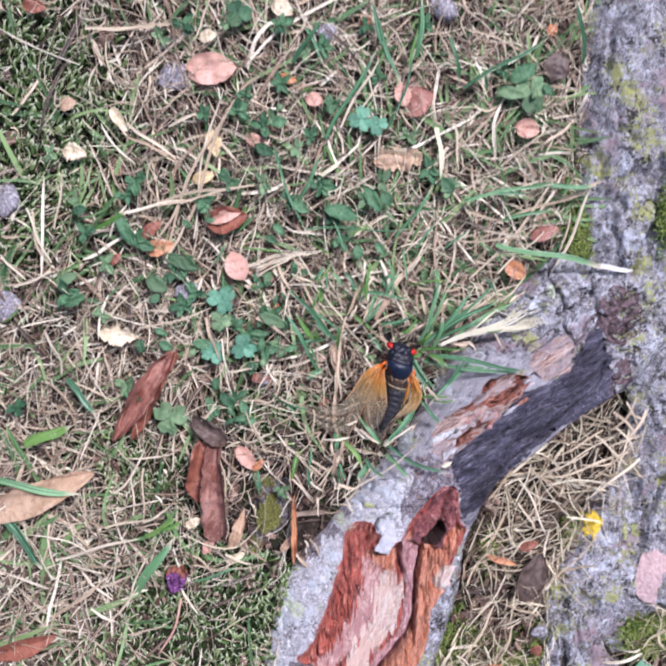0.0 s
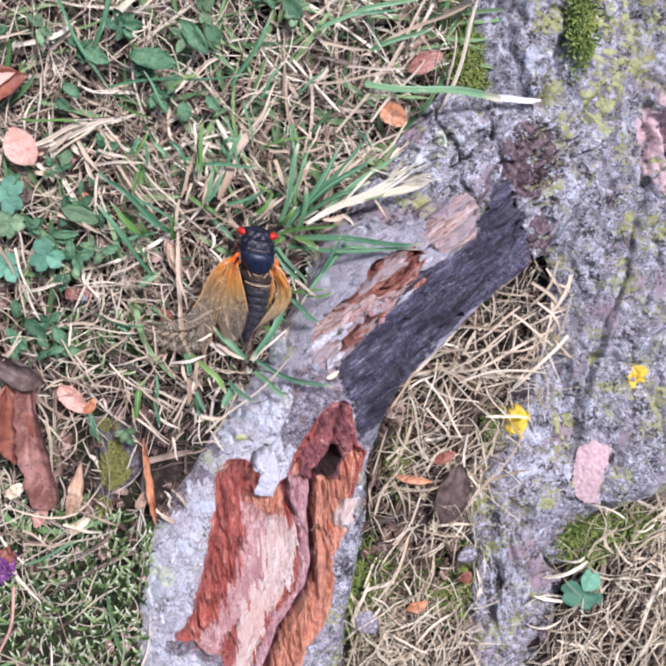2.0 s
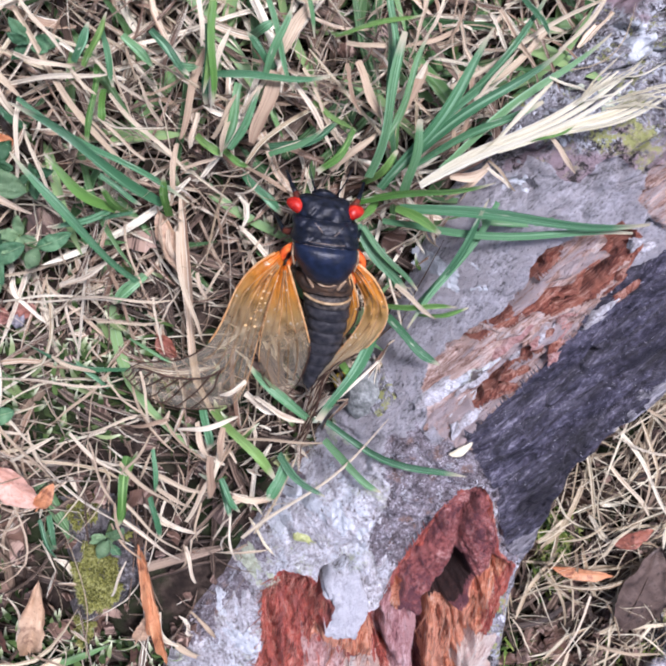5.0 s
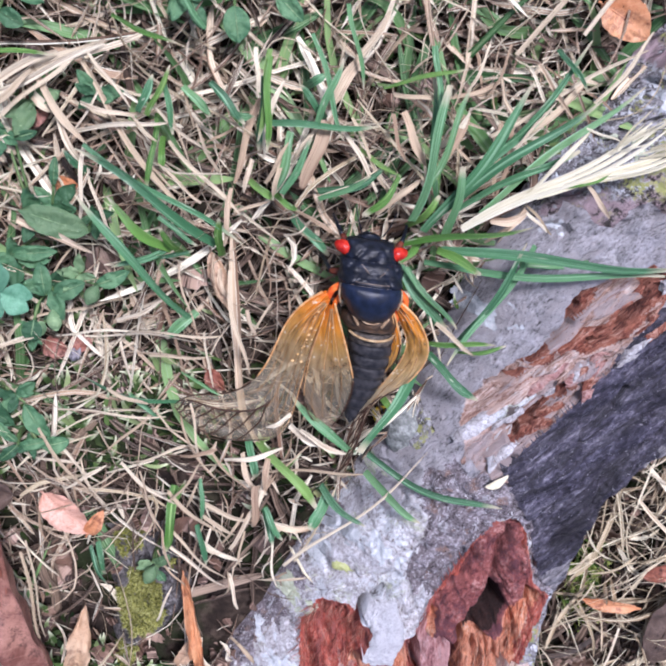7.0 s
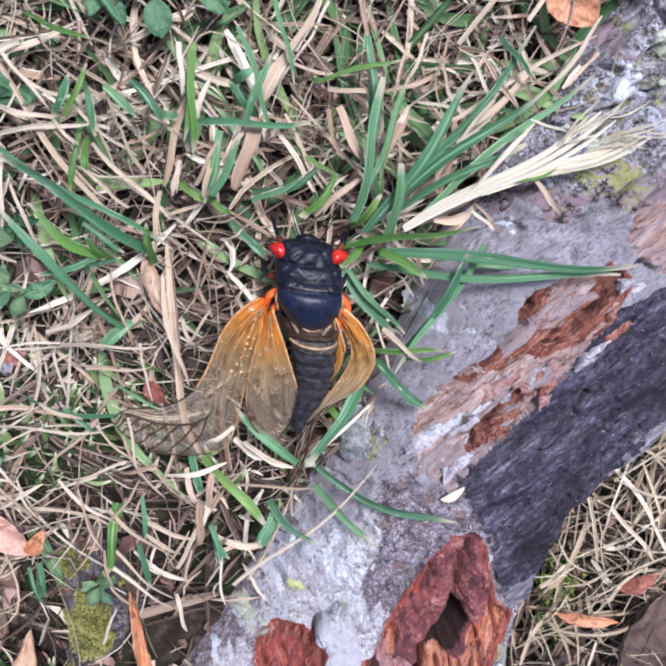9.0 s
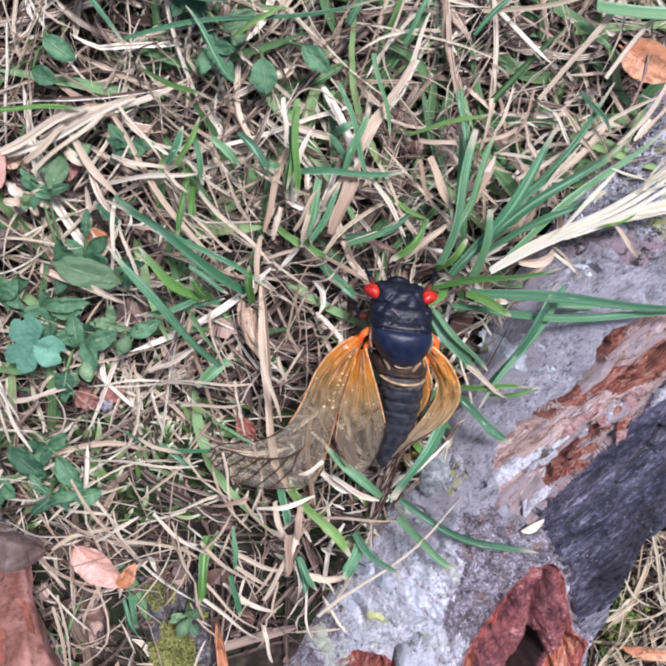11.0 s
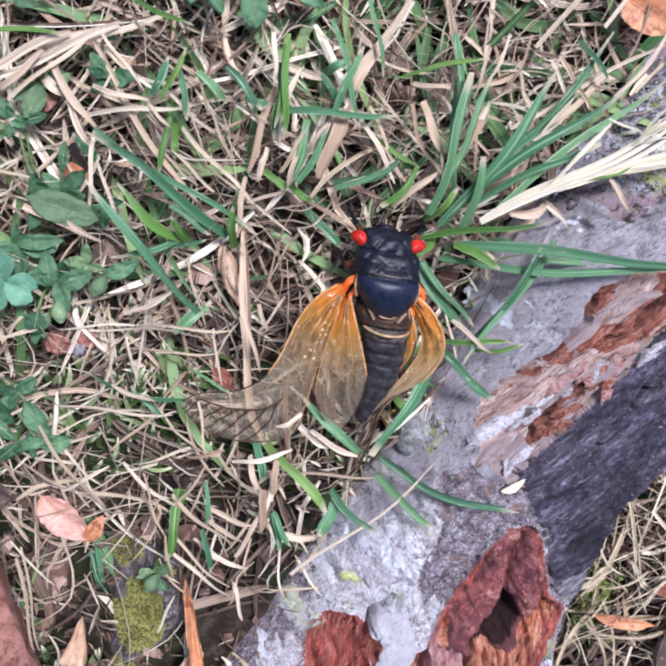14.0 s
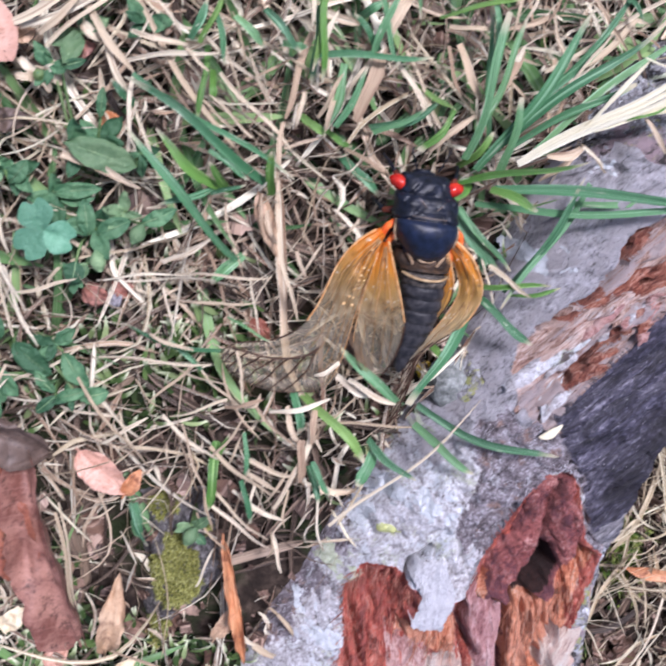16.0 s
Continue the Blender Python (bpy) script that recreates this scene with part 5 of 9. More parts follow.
def mat_crust(name, a, b, c3):
    m = Mat(name, 0.9, spec=0.1)
    c = m.ramp(m.noise(0.9, 6, 0.7), (0.3, a), (0.5, b), (0.7, c3))
    return m.color(c).bump(m.noise(1.6, 5), 0.5, 0.9).m


STONE = mat_stone()
LUMP = mat_crust("grey_green_lichened_bark", (0.07, 0.075, 0.07), (0.18, 0.19, 0.18), (0.36, 0.38, 0.36))
GOLD = mat_crust("golden_lichen", (0.38, 0.24, 0.02), (0.62, 0.43, 0.04), (0.72, 0.55, 0.10))
LIME = mat_crust("yellow_green_lichen", (0.16, 0.16, 0.07), (0.29, 0.30, 0.13), (0.40, 0.42, 0.24))
ICE = mat_crust("pale_blue_grey_lichen", (0.20, 0.21, 0.21), (0.34, 0.35, 0.37), (0.48, 0.49, 0.52))
GREY_FILM = mat_crust("blue_grey_lichen_film", (0.30, 0.315, 0.32), (0.43, 0.45, 0.465), (0.56, 0.58, 0.60))
LIME_FILM = mat_crust("grey_green_lichen_film", (0.26, 0.29, 0.20), (0.41, 0.44, 0.32), (0.56, 0.59, 0.48))
PINK_SCAR = mat_crust("pink_bare_bark", (0.33, 0.23, 0.215), (0.42, 0.30, 0.285), (0.49, 0.375, 0.36))
ROT = mat_crust("purple_brown_rotten_bark", (0.035, 0.024, 0.026), (0.10, 0.07, 0.072), (0.24, 0.18, 0.18))
PURPLE = mat_crust("purple_petal", (0.08, 0.022, 0.08), (0.17, 0.055, 0.17), (0.36, 0.23, 0.35))


def crust(x, y, rx, ry, material, parent, name, label, seed, lift=0.5, hole=-0.35, ragged=0.45, flat=0.0):
    """A ragged film of lichen or bared bark that follows the bark below it."""
    n = 84
    u, v = np.meshgrid(np.linspace(-1.35, 1.35, n), np.linspace(-1.35, 1.35, n), indexing="ij")
    X, Y = x + rx * u, y + ry * v
    best = np.full(X.shape, 1e9)
    Z = np.zeros(X.shape)
    for SX, SY, SZ in SURFACES:
        near = (np.abs(SX - x) < 2 * rx + 2) & (np.abs(SY - y) < 2 * ry + 2)
        if near.any():
            px, py, pz = SX[near], SY[near], SZ[near]
            d = (X.ravel()[:, None] - px) ** 2 + (Y.ravel()[:, None] - py) ** 2
            k = d.argmin(1)
            dist, zz = d[np.arange(len(k)), k].reshape(X.shape), pz[k].reshape(X.shape)
            Z = np.where(dist < best, zz, Z)
            best = np.minimum(best, dist)
    r = np.hypot(u, v) * (1 + ragged * fbm(u * 2.6 + seed, v * 2.6, seed, 4))
    Z = Z * (1 - flat) + flat * np.median(Z)
    Z = Z + lift * np.clip(1.15 - r, -0.4, 1) + 0.22 * fbm(X / 0.9, Y / 0.9, seed + 3, 3) * lift
    keep = (r < 1) & (fbm(X / 2.0, Y / 2.0, seed + 9, 5) > hole)
    pv, pf = compact(np.stack([X, Y, Z], -1).reshape(-1, 3), grid_faces(n, n, keep[:-1, :-1]))
    return part(name, mesh_of(name, pv, pf, material), parent, label)


# ---- placed blades, leaves and small things ----
side_tuft = tuft(0, 0, "tuft of fresh green grass blades beside the root")
blade((6.7, 3.4, 5), (10.4, 24.2, 12), 1.82, "G", 2, -0.4, 0.5, side_tuft)
blade((9.1, 1.5, 5), (22.7, 24.4, 13), 1.83, "G", 3, 0.5, 0.15, side_tuft)
blade((11.1, 5.4, 6), (32.0, 22.4, 13), 1.72, "G", 3, 0.6, 0.2, side_tuft)
blade((5.4, -0.3, 6), (24.2, 3.6, 13), 1.25, "Y", 2, 0.2, 0.1, side_tuft)
blade((11.5, -0.6, 6), (45.1, -1.2, 17), 1.87, "G", 3, -0.5, 0.3, side_tuft)
blade((10.9, -0.9, 6), (16.7, -3.6, 11), 1.65, "Y", 1, 0.3, 0.3, side_tuft)
blade((9.4, -4.2, 5), (43.6, -3.9, 17), 1.37, "G", 3, 0.5, 0.3, side_tuft)
blade((13.4, 5.3, 5), (30.5, 14.9, 10), 1.52, "G", 2, 0.4, 0.4, side_tuft)
blade((6.7, 2.0, 4), (11.0, 7.4, 8), 1.65, "Y", 2, 0.0, 0.3, side_tuft)
blade((10.7, 5.1, 3), (8.6, 24.9, 8), 1.12, "G", 2, 0.0, 0.5, side_tuft)
blade((12.1, 1.0, 6), (13.1, 12.7, 12), 1.86, "G", 1, 0.0, 0.6, side_tuft)
blade((8.5, -0.4, 5), (4.7, -3.1, 8), 1.54, "Y", 1, 0.0, 0.4, side_tuft)
blade((9.3, -8.3, 4), (11.5, -14.8, 5), 2.01, "G", 1, 0.0, 0.1)
blade((14.4, -17.5, 5), (23.5, 1.2, 12), 1.29, "G", 2, 0.3, 0.1)
blade((5.3, -4.1, 6), (12.6, -14.1, 8), 2.09, "G", 1, 0.0, 0.3)
blade((8.6, -19.8, 8), (-0.4, -35.6, 7), 2.3, "G", 0.6, 0.0, 0.75)
blade((9.9, -18.0, 8), (17.4, -24.7, 12), 1.71, "G", 2, 0.0, 0.2)
blade((8.7, -16.0, 8), (19.6, -15.1, 13), 1.03, "Y", 1, 0.3, 0.1)
blade((10.9, -12.5, 9), (16.5, -16.8, 13), 0.90, "S", 1, 0.0, 0.1)
blade((2.7, -25.6, 5), (5.0, -27.8, 7), 1.35, "Y", 2, 0.0, 0.1)
root_tuft = tuft(0, 0, "small grass tuft hanging over the root's bark")
blade((0.5, -35.5, 6), (21.2, -41.6, 15), 1.85, "G", 2, -0.9, 0.05, root_tuft)
blade((0.3, -38.3, 6), (8.5, -44.3, 13), 1.87, "G", 2, -0.3, 0.1, root_tuft)
blade((-1.2, -35.8, 6), (-11.5, -25.4, 5), 1.90, "G", 2, 0.5, 0.2, root_tuft)
blade((-7.0, -41.1, 5), (-0.1, -46.4, 10), 1.62, "G", 2, -0.3, 0.1, root_tuft)
blade((-6.2, -43.3, 5), (-9.1, -48.3, 7), 2.34, "G", 1, 0.0, 0.3, root_tuft)
blade((-17.2, -34.0, 4), (-7.8, -44.1, 9), 1.99, "Y", 3, 0.9, 0.4, root_tuft)
blade((-18.7, -33.3, 5), (-17.7, -39.7, 6), 1.74, "G", 2, 0.0, 0.6, root_tuft)
blade((-16.3, -46.1, 3), (-15.1, -51.0, 7), 1.36, "G", 1, 0.0, 0.2, root_tuft)
blade((-13.2, -55.9, 8), (10.1, -33.5, 12), 0.80, "S", 2, 0.3, 0.2, root_tuft)
blade((-17.2, -58.5, 7), (-9.0, -57.9, 8), 0.55, "S", 1, 0.0, 0.1)
runner = tuft(0, 0, "sparse runner of long blue-green grass blades")
blade((-23.0, 0.0, 4), (-42.4, 15.2, 8), 1.78, "G", 3, -0.9, 0.2, runner)
blade((-27.1, -11.4, 4), (-42.3, 9.0, 9), 1.67, "G", 3, 0.7, 0.15, runner)
blade((-29.8, -0.9, 4), (-38.7, 8.0, 7), 1.80, "Y", 2, 0.4, 0.15, runner)
blade((-22.3, -1.9, 4), (-22.5, 5.1, 9), 1.57, "Y", 1, 0.0, 0.2, runner)
blade((-26.5, -10.9, 5), (-31.6, -15.1, 5), 2.16, "G", 1, 0.0, 0.4, runner)
blade((-30.1, -0.6, 4), (-38.7, -2.9, 6), 1.22, "G", 1, 0.0, 0.2, runner)
blade((-28.3, -1.3, 4), (-31.3, 3.5, 8), 1.45, "Y", 1, 0.0, 0.2, runner)
blade((-41.4, 11.3, 4), (-44.6, 14.8, 6), 1.40, "G", 1, 0.0, 0.2, runner)
blade((-15.4, 25.0, 6), (-16.1, 14.1, 5), 1.33, "G", 2, 0.0, 0.5)
blade((-11.4, 17.1, 6), (-14.0, 7.5, 4), 1.62, "G", 2, 0.0, 0.5)
blade((-16.1, 18.4, 5), (1.0, 18.2, 8), 1.21, "G", 2, -0.2, 0.2)
blade((-7.4, 7.8, 4), (3.1, 12.3, 7), 1.49, "G", 2, -0.6, 0.2)
blade((4.5, 10.9, 8), (-0.8, 4.9, 8), 1.38, "Y", 1, 0.4, 0.7)
blade((-1.2, 14.3, 5), (4.5, 10.6, 8), 0.87, "Y", 1, 0.0, 0.1)
blade((-31.1, 19.6, 3), (-33.0, 8.7, 7), 1.18, "Y", 1, 0.4, 0.1)
blade((-30.2, 16.2, 3), (-30.6, 11.6, 6), 1.31, "Y", 2, 0.0, 0.1)
blade((-26.9, 23.6, 5), (-22.8, 19.2, 5), 1.43, "G", 1, 0.0, 0.1)
blade((-20.4, 19.8, 5), (-16.8, 19.3, 6), 1.32, "G", 2, 0.0, 0.1)
blade((-29.5, 24.1, 5), (-28.5, 16.8, 6), 1.06, "G", 1, 0.0, 0.4)
blade((-17.7, 9.8, 4), (-14.1, 6.9, 5), 1.49, "Y", 1, 0.0, 0.1)
blade((-14.0, 7.5, 4), (-10.3, 5.1, 5), 1.13, "Y", 1, 0.0, 0.1)
blade((-11.2, 3.7, 3), (-5.6, -2.3, 5), 1.66, "G", 1, 0.0, 0.3)
blade((-45.2, -54.2, 3), (-43.1, -56.2, 5), 1.07, "G", 2, 0.0, 0.1)
blade((-31.3, -41.2, 3), (-33.5, -52.3, 6), 2.00, "Y", 2, 0.4, 0.2)
blade((-32.1, -45.6, 3), (-29.3, -38.7, 6), 1.33, "Y", 1, 0.0, 0.1)
blade((-26.7, -39.1, 5), (-26.7, -46.7, 6), 0.94, "G", 1, 0.0, 0.1)
blade((-33.1, -29.1, 5), (-38.1, -23.6, 5), 1.03, "G", 1, 0.0, 0.1)
blade((-29.8, -26.5, 5), (-45.6, -21.2, 5), 0.89, "G", 2, 0.3, 0.1)
blade((-44.4, -51.2, 3), (-43.4, -56.2, 5), 1.34, "G", 1, 0.0, 0.5)
blade((-9.6, 23.4, 5), (-6.5, 25.6, 8), 1.55, "G", 2, 0.0, 0.1)
blade((-6.4, 18.9, 5), (-10.3, 24.0, 6), 1.34, "G", 2, 0.0, 0.1)
blade((-48.5, 23.1, 6), (-45.6, 19.9, 6), 1.75, "S", 1, -0.3, 0.35)
blade((-45.4, 20.4, 7), (-41.3, 10.9, 6), 1.15, "S", 1, -0.2, 0.35)
blade((-41.3, 10.9, 6), (-38.4, 0.7, 5), 0.63, "S", 1, -0.3, 0.35)
blade((-21.3, -3.9, 7), (-18.6, -21.0, 7), 0.86, "S", 1, -0.4, 0.35)
blade((-15.9, 21.6, 5), (-20.1, 9.3, 6), 1.38, "T", 1, -0.2, 0.35)
blade((-14.6, 21.0, 7), (-15.6, 13.6, 7), 0.72, "C", 1, -0.4, 0.35)
blade((-28.7, 21.9, 7), (-26.5, 12.6, 8), 0.40, "S", 1, -0.3, 0.35)
blade((-32.7, 12.7, 7), (-27.1, 7.6, 8), 0.44, "S", 1, -0.1, 0.35)
blade((-38.2, 23.9, 6), (-43.9, 15.4, 7), 0.43, "S", 1, -0.1, 0.35)
blade((-39.9, 19.4, 5), (-29.9, 19.9, 6), 0.53, "S", 1, 0.1, 0.35)
blade((-35.8, 18.9, 6), (-31.1, 15.1, 7), 0.44, "S", 1, -0.2, 0.35)
blade((-23.3, -1.7, 5), (-23.3, -6.8, 5), 0.60, "T", 1, -0.5, 0.35)
blade((-22.7, -4.4, 4), (-21.4, -9.5, 4), 0.99, "T", 1, -0.4, 0.35)
blade((-20.3, 5.1, 6), (-14.2, 7.0, 6), 0.67, "T", 1, -0.1, 0.35)
blade((-23.3, 4.9, 4), (-19.0, 6.3, 5), 0.52, "T", 1, -0.2, 0.35)
blade((-9.7, 10.5, 4), (-5.3, 19.5, 6), 1.33, "T", 1, -0.2, 0.35)
blade((-2.5, 19.0, 7), (3.1, 7.9, 8), 0.65, "S", 1, -0.2, 0.35)
blade((3.4, 19.6, 8), (5.4, 12.7, 9), 0.81, "T", 1, -0.4, 0.35)
blade((20.3, 18.2, 6), (19.0, 7.5, 9), 0.99, "T", 1, -0.4, 0.35)
blade((18.7, 10.5, 9), (26.4, 21.7, 12), 0.65, "S", 1, 0.1, 0.35)
blade((17.2, 10.4, 6), (12.4, 15.2, 8), 0.53, "T", 1, -0.3, 0.35)
blade((11.1, 14.5, 6), (14.8, 19.8, 9), 1.34, "S", 1, -0.2, 0.35)
blade((10.2, -9.2, 6), (12.0, -19.1, 9), 0.49, "S", 1, -0.4, 0.35)
blade((-1.6, 5.3, 6), (-2.9, -0.5, 9), 0.28, "S", 1, -0.4, 0.35)
blade((-10.8, 5.0, 4), (-3.8, 0.8, 5), 0.76, "T", 1, -0.1, 0.35)
blade((-12.6, 0.7, 4), (-9.1, 2.8, 6), 0.47, "S", 1, -0.3, 0.35)
blade((-60.4, -16.4, 4), (-52.1, -14.3, 5), 0.55, "S", 1, -0.0, 0.35)
blade((-62.4, -14.2, 5), (-60.7, -24.0, 5), 0.64, "S", 1, -0.3, 0.35)
blade((-63.2, -11.5, 6), (-57.4, -23.1, 6), 0.36, "S", 1, -0.1, 0.35)
blade((-53.4, -11.9, 4), (-56.0, -15.8, 4), 0.65, "S", 1, -0.3, 0.35)
blade((-48.6, -14.5, 4), (-35.4, -13.8, 5), 0.47, "S", 1, 0.3, 0.35)
blade((-52.0, -11.7, 5), (-37.7, -8.6, 5), 0.55, "S", 1, 0.4, 0.35)
blade((-42.9, 1.9, 5), (-49.8, -7.2, 6), 0.41, "S", 1, -0.1, 0.35)
blade((-37.9, -12.0, 4), (-29.0, -6.9, 4), 0.66, "S", 1, 0.0, 0.35)
blade((-38.9, -3.8, 4), (-36.6, -12.0, 4), 0.30, "T", 1, -0.3, 0.35)
blade((-32.7, -7.1, 3), (-27.2, -25.4, 4), 0.62, "T", 1, -0.2, 0.35)
blade((-28.9, -3.1, 4), (-26.5, -14.5, 5), 0.45, "T", 1, -0.4, 0.35)
blade((-25.2, -14.5, 5), (-24.0, -23.5, 6), 0.48, "S", 1, -0.4, 0.35)
blade((-38.6, -14.8, 3), (-36.9, -23.9, 4), 0.57, "S", 1, -0.4, 0.35)
blade((-51.6, -25.1, 4), (-64.7, -30.9, 6), 0.56, "S", 1, 0.3, 0.35)
blade((-53.2, -31.2, 4), (-47.6, -35.4, 4), 0.58, "S", 1, -0.2, 0.35)
blade((-55.1, -34.2, 5), (-46.3, -36.5, 5), 0.67, "S", 1, 0.0, 0.35)
blade((-50.5, -31.5, 5), (-43.1, -39.7, 6), 0.77, "S", 1, -0.1, 0.35)
blade((-46.1, -35.4, 6), (-42.6, -44.0, 6), 0.44, "S", 1, -0.3, 0.35)
blade((-43.6, -31.0, 3), (-39.8, -35.6, 4), 0.39, "S", 1, -0.3, 0.35)
blade((-40.5, -38.0, 5), (-46.5, -42.2, 5), 0.44, "S", 1, -0.2, 0.35)
blade((-31.8, -25.7, 3), (-41.7, -34.5, 5), 0.58, "S", 1, 0.1, 0.35)
blade((-29.3, -34.5, 4), (-38.5, -36.7, 5), 0.59, "S", 1, 0.0, 0.35)
blade((-37.3, -39.2, 4), (-34.2, -50.3, 4), 0.56, "T", 1, -0.3, 0.35)
blade((-54.0, -43.5, 3), (-53.1, -52.4, 3), 0.48, "T", 1, -0.4, 0.35)
blade((-56.4, -51.0, 4), (-54.5, -69.6, 5), 0.55, "S", 1, -0.1, 0.35)
blade((-53.3, -54.6, 3), (-47.7, -52.1, 4), 0.40, "S", 1, -0.2, 0.35)
blade((-46.7, -57.9, 3), (-54.1, -60.9, 4), 0.35, "S", 1, -0.1, 0.35)
blade((-32.1, -49.4, 6), (-23.4, -58.2, 7), 0.71, "S", 1, -0.0, 0.35)
blade((-24.0, -51.9, 6), (-20.1, -45.7, 7), 0.61, "S", 1, -0.3, 0.35)
blade((-19.9, -49.8, 6), (-20.7, -55.6, 8), 0.51, "S", 1, -0.5, 0.35)
blade((-23.4, -61.3, 7), (-22.8, -56.2, 8), 0.72, "S", 1, -0.5, 0.35)
blade((-15.2, -50.0, 6), (-14.6, -59.1, 9), 0.51, "S", 1, -0.5, 0.35)
blade((-25.3, -35.3, 4), (-18.7, -42.5, 6), 0.64, "T", 1, -0.1, 0.35)
blade((-20.0, -35.7, 5), (-17.3, -43.3, 6), 1.21, "T", 1, -0.4, 0.35)
blade((-26.6, -35.9, 4), (-24.0, -33.5, 5), 1.04, "T", 1, -0.4, 0.35)
blade((-12.1, -30.6, 6), (-6.8, -33.9, 7), 1.56, "S", 1, -0.2, 0.35)
blade((-8.7, -34.2, 6), (-14.7, -39.0, 6), 0.51, "S", 1, -0.2, 0.35)
blade((-26.7, -39.8, 5), (-29.4, -45.6, 5), 0.50, "S", 1, -0.4, 0.35)
blade((-34.9, -54.0, 4), (-29.5, -61.4, 5), 0.41, "T", 1, -0.2, 0.35)
blade((-17.3, -38.6, 6), (-0.1, -38.6, 8), 0.61, "S", 1, 0.5, 0.35)
blade((-37.7, -28.7, 4), (-29.2, -32.3, 4), 0.49, "S", 1, -0.0, 0.35)
blade((-44.0, -25.2, 4), (-39.4, -22.6, 4), 0.48, "S", 1, -0.2, 0.35)
blade((-34.2, -18.6, 4), (-24.0, -18.5, 5), 0.48, "S", 1, 0.1, 0.35)
blade((-44.2, -14.6, 4), (-26.5, -15.8, 5), 0.47, "S", 1, 0.6, 0.35)
blade((-11.8, -8.7, 5), (-9.0, -5.2, 7), 0.48, "S", 1, -0.3, 0.35)
blade((-18.8, -15.2, 5), (-14.5, -9.2, 6), 0.58, "S", 1, -0.2, 0.35)
blade((-25.8, 17.4, 6), (-27.5, 24.1, 6), 0.44, "S", 1, -0.4, 0.35)
blade((-19.1, 17.5, 4), (-24.0, 15.1, 5), 0.51, "T", 1, -0.2, 0.35)
blade((-34.1, 17.3, 4), (-38.3, 16.0, 4), 0.29, "T", 1, -0.2, 0.35)
blade((29.4, 41.1, 6), (66.6, 37.8, 11), 2.46, "G", 2, 0.0, 0.8)
blade((65.0, 37.9, 11), (79.1, 38.0, 11), 2.17, "W", 0.5, 0.0, 0.2)
blade((-83.8, -101.4, 0), (-72.2, -77.1, 6), 3.91, "G", 2, 0.0, 0.2)
blade((-132.4, -76.3, 2), (-115.5, -92.6, 6), 3.83, "G", 2, 0.6, 0.2)
blade((-143.0, -62.8, 6), (-105.6, -64.2, 8), 3.21, "G", 2, 0.0, 0.2)
blade((-127.7, -50.4, 2), (-111.7, -41.1, 5), 4.42, "Y", 1, 0.0, 0.1)
blade((-115.5, -25.2, 2), (-103.1, -36.2, 6), 2.65, "G", 1, 0.0, 0.1)
blade((-87.3, 23.8, 3), (-69.8, 79.2, 8), 1.17, "S", 3, 0.9, 0.4)
blade((-101.2, 35.5, 4), (-63.9, 49.2, 7), 1.32, "S", 2, 0.9, 0.4)
blade((-113.0, 27.3, 3), (-100.9, 35.4, 6), 2.05, "Y", 1, 0.0, 0.1)
blade((-133.9, 31.9, 4), (-125.0, 13.0, 5), 1.16, "S", 2, -1.5, 0.4)
blade((-125.0, 13.0, 5), (-141.9, 4.8, 4), 1.17, "S", 2, 2.9, 0.4)
blade((-47.5, 25.2, 4), (-30.1, 31.9, 5), 1.21, "S", 1, 0.0, 0.1)
blade((-78.2, 29.5, 3), (-73.9, 82.0, 6), 0.90, "S", 2, 0.6, 0.4)
blade((-111.7, -112.6, 3), (-93.7, -94.5, 5), 1.50, "S", 2, 0.0, 0.1)
blade((-112.7, -90.1, 3), (-83.5, -78.6, 5), 1.49, "S", 2, 0.0, 0.1)
blade((-81.6, -78.5, 2), (-70.9, -69.5, 5), 2.41, "Y", 1, 0.0, 0.1)
blade((-7.1, 102.2, 4), (-8.2, 121.6, 9), 2.09, "G", 2, 0.0, 0.1)
blade((-17.4, 99.3, 4), (-26.6, 118.9, 9), 1.78, "G", 2, 0.0, 0.1)
blade((-50.1, 94.6, 4), (-41.9, 110.8, 9), 1.77, "G", 2, 0.0, 0.1)
blade((-34.9, 69.9, 4), (-21.4, 102.1, 9), 1.79, "G", 2, 0.9, 0.1)
blade((-42.5, 46.3, 3), (-35.9, 64.9, 7), 1.50, "G", 2, 0.0, 0.1)
blade((3.5, 110.5, 7), (9.2, 95.5, 4), 1.83, "G", 2, 0.0, 0.1)
blade((10.9, 94.3, 4), (37.6, 115.0, 9), 1.52, "G", 2, 0.0, 0.1)
blade((40.1, 63.3, 4), (62.0, 65.9, 8), 2.16, "G", 2, 0.0, 0.1)
blade((31.0, 49.9, 4), (48.0, 56.5, 7), 1.55, "G", 2, 0.0, 0.1)
blade((16.2, 55.6, 4), (39.5, 61.5, 7), 1.38, "G", 2, 0.0, 0.1)
blade((52.1, 34.1, 4), (61.8, 67.4, 8), 1.24, "S", 2, 0.0, 0.1)
blade((23.2, 27.3, 4), (51.7, 72.1, 8), 1.08, "S", 2, 0.0, 0.1)
blade((25.4, 45.3, 4), (41.6, 45.0, 8), 0.92, "S", 2, 0.0, 0.1)
blade((51.6, 60.3, 4), (64.8, 68.6, 8), 1.55, "S", 2, 0.0, 0.1)
blade((52.7, 109.5, 3), (45.8, 129.8, 8), 1.84, "G", 2, 0.0, 0.1)
blade((-6.2, 38.9, 3), (4.4, 58.3, 7), 1.52, "G", 2, 0.0, 0.1)
blade((3.6, 79.7, 4), (7.2, 61.8, 6), 2.44, "C", 2, 0.0, 0.1)
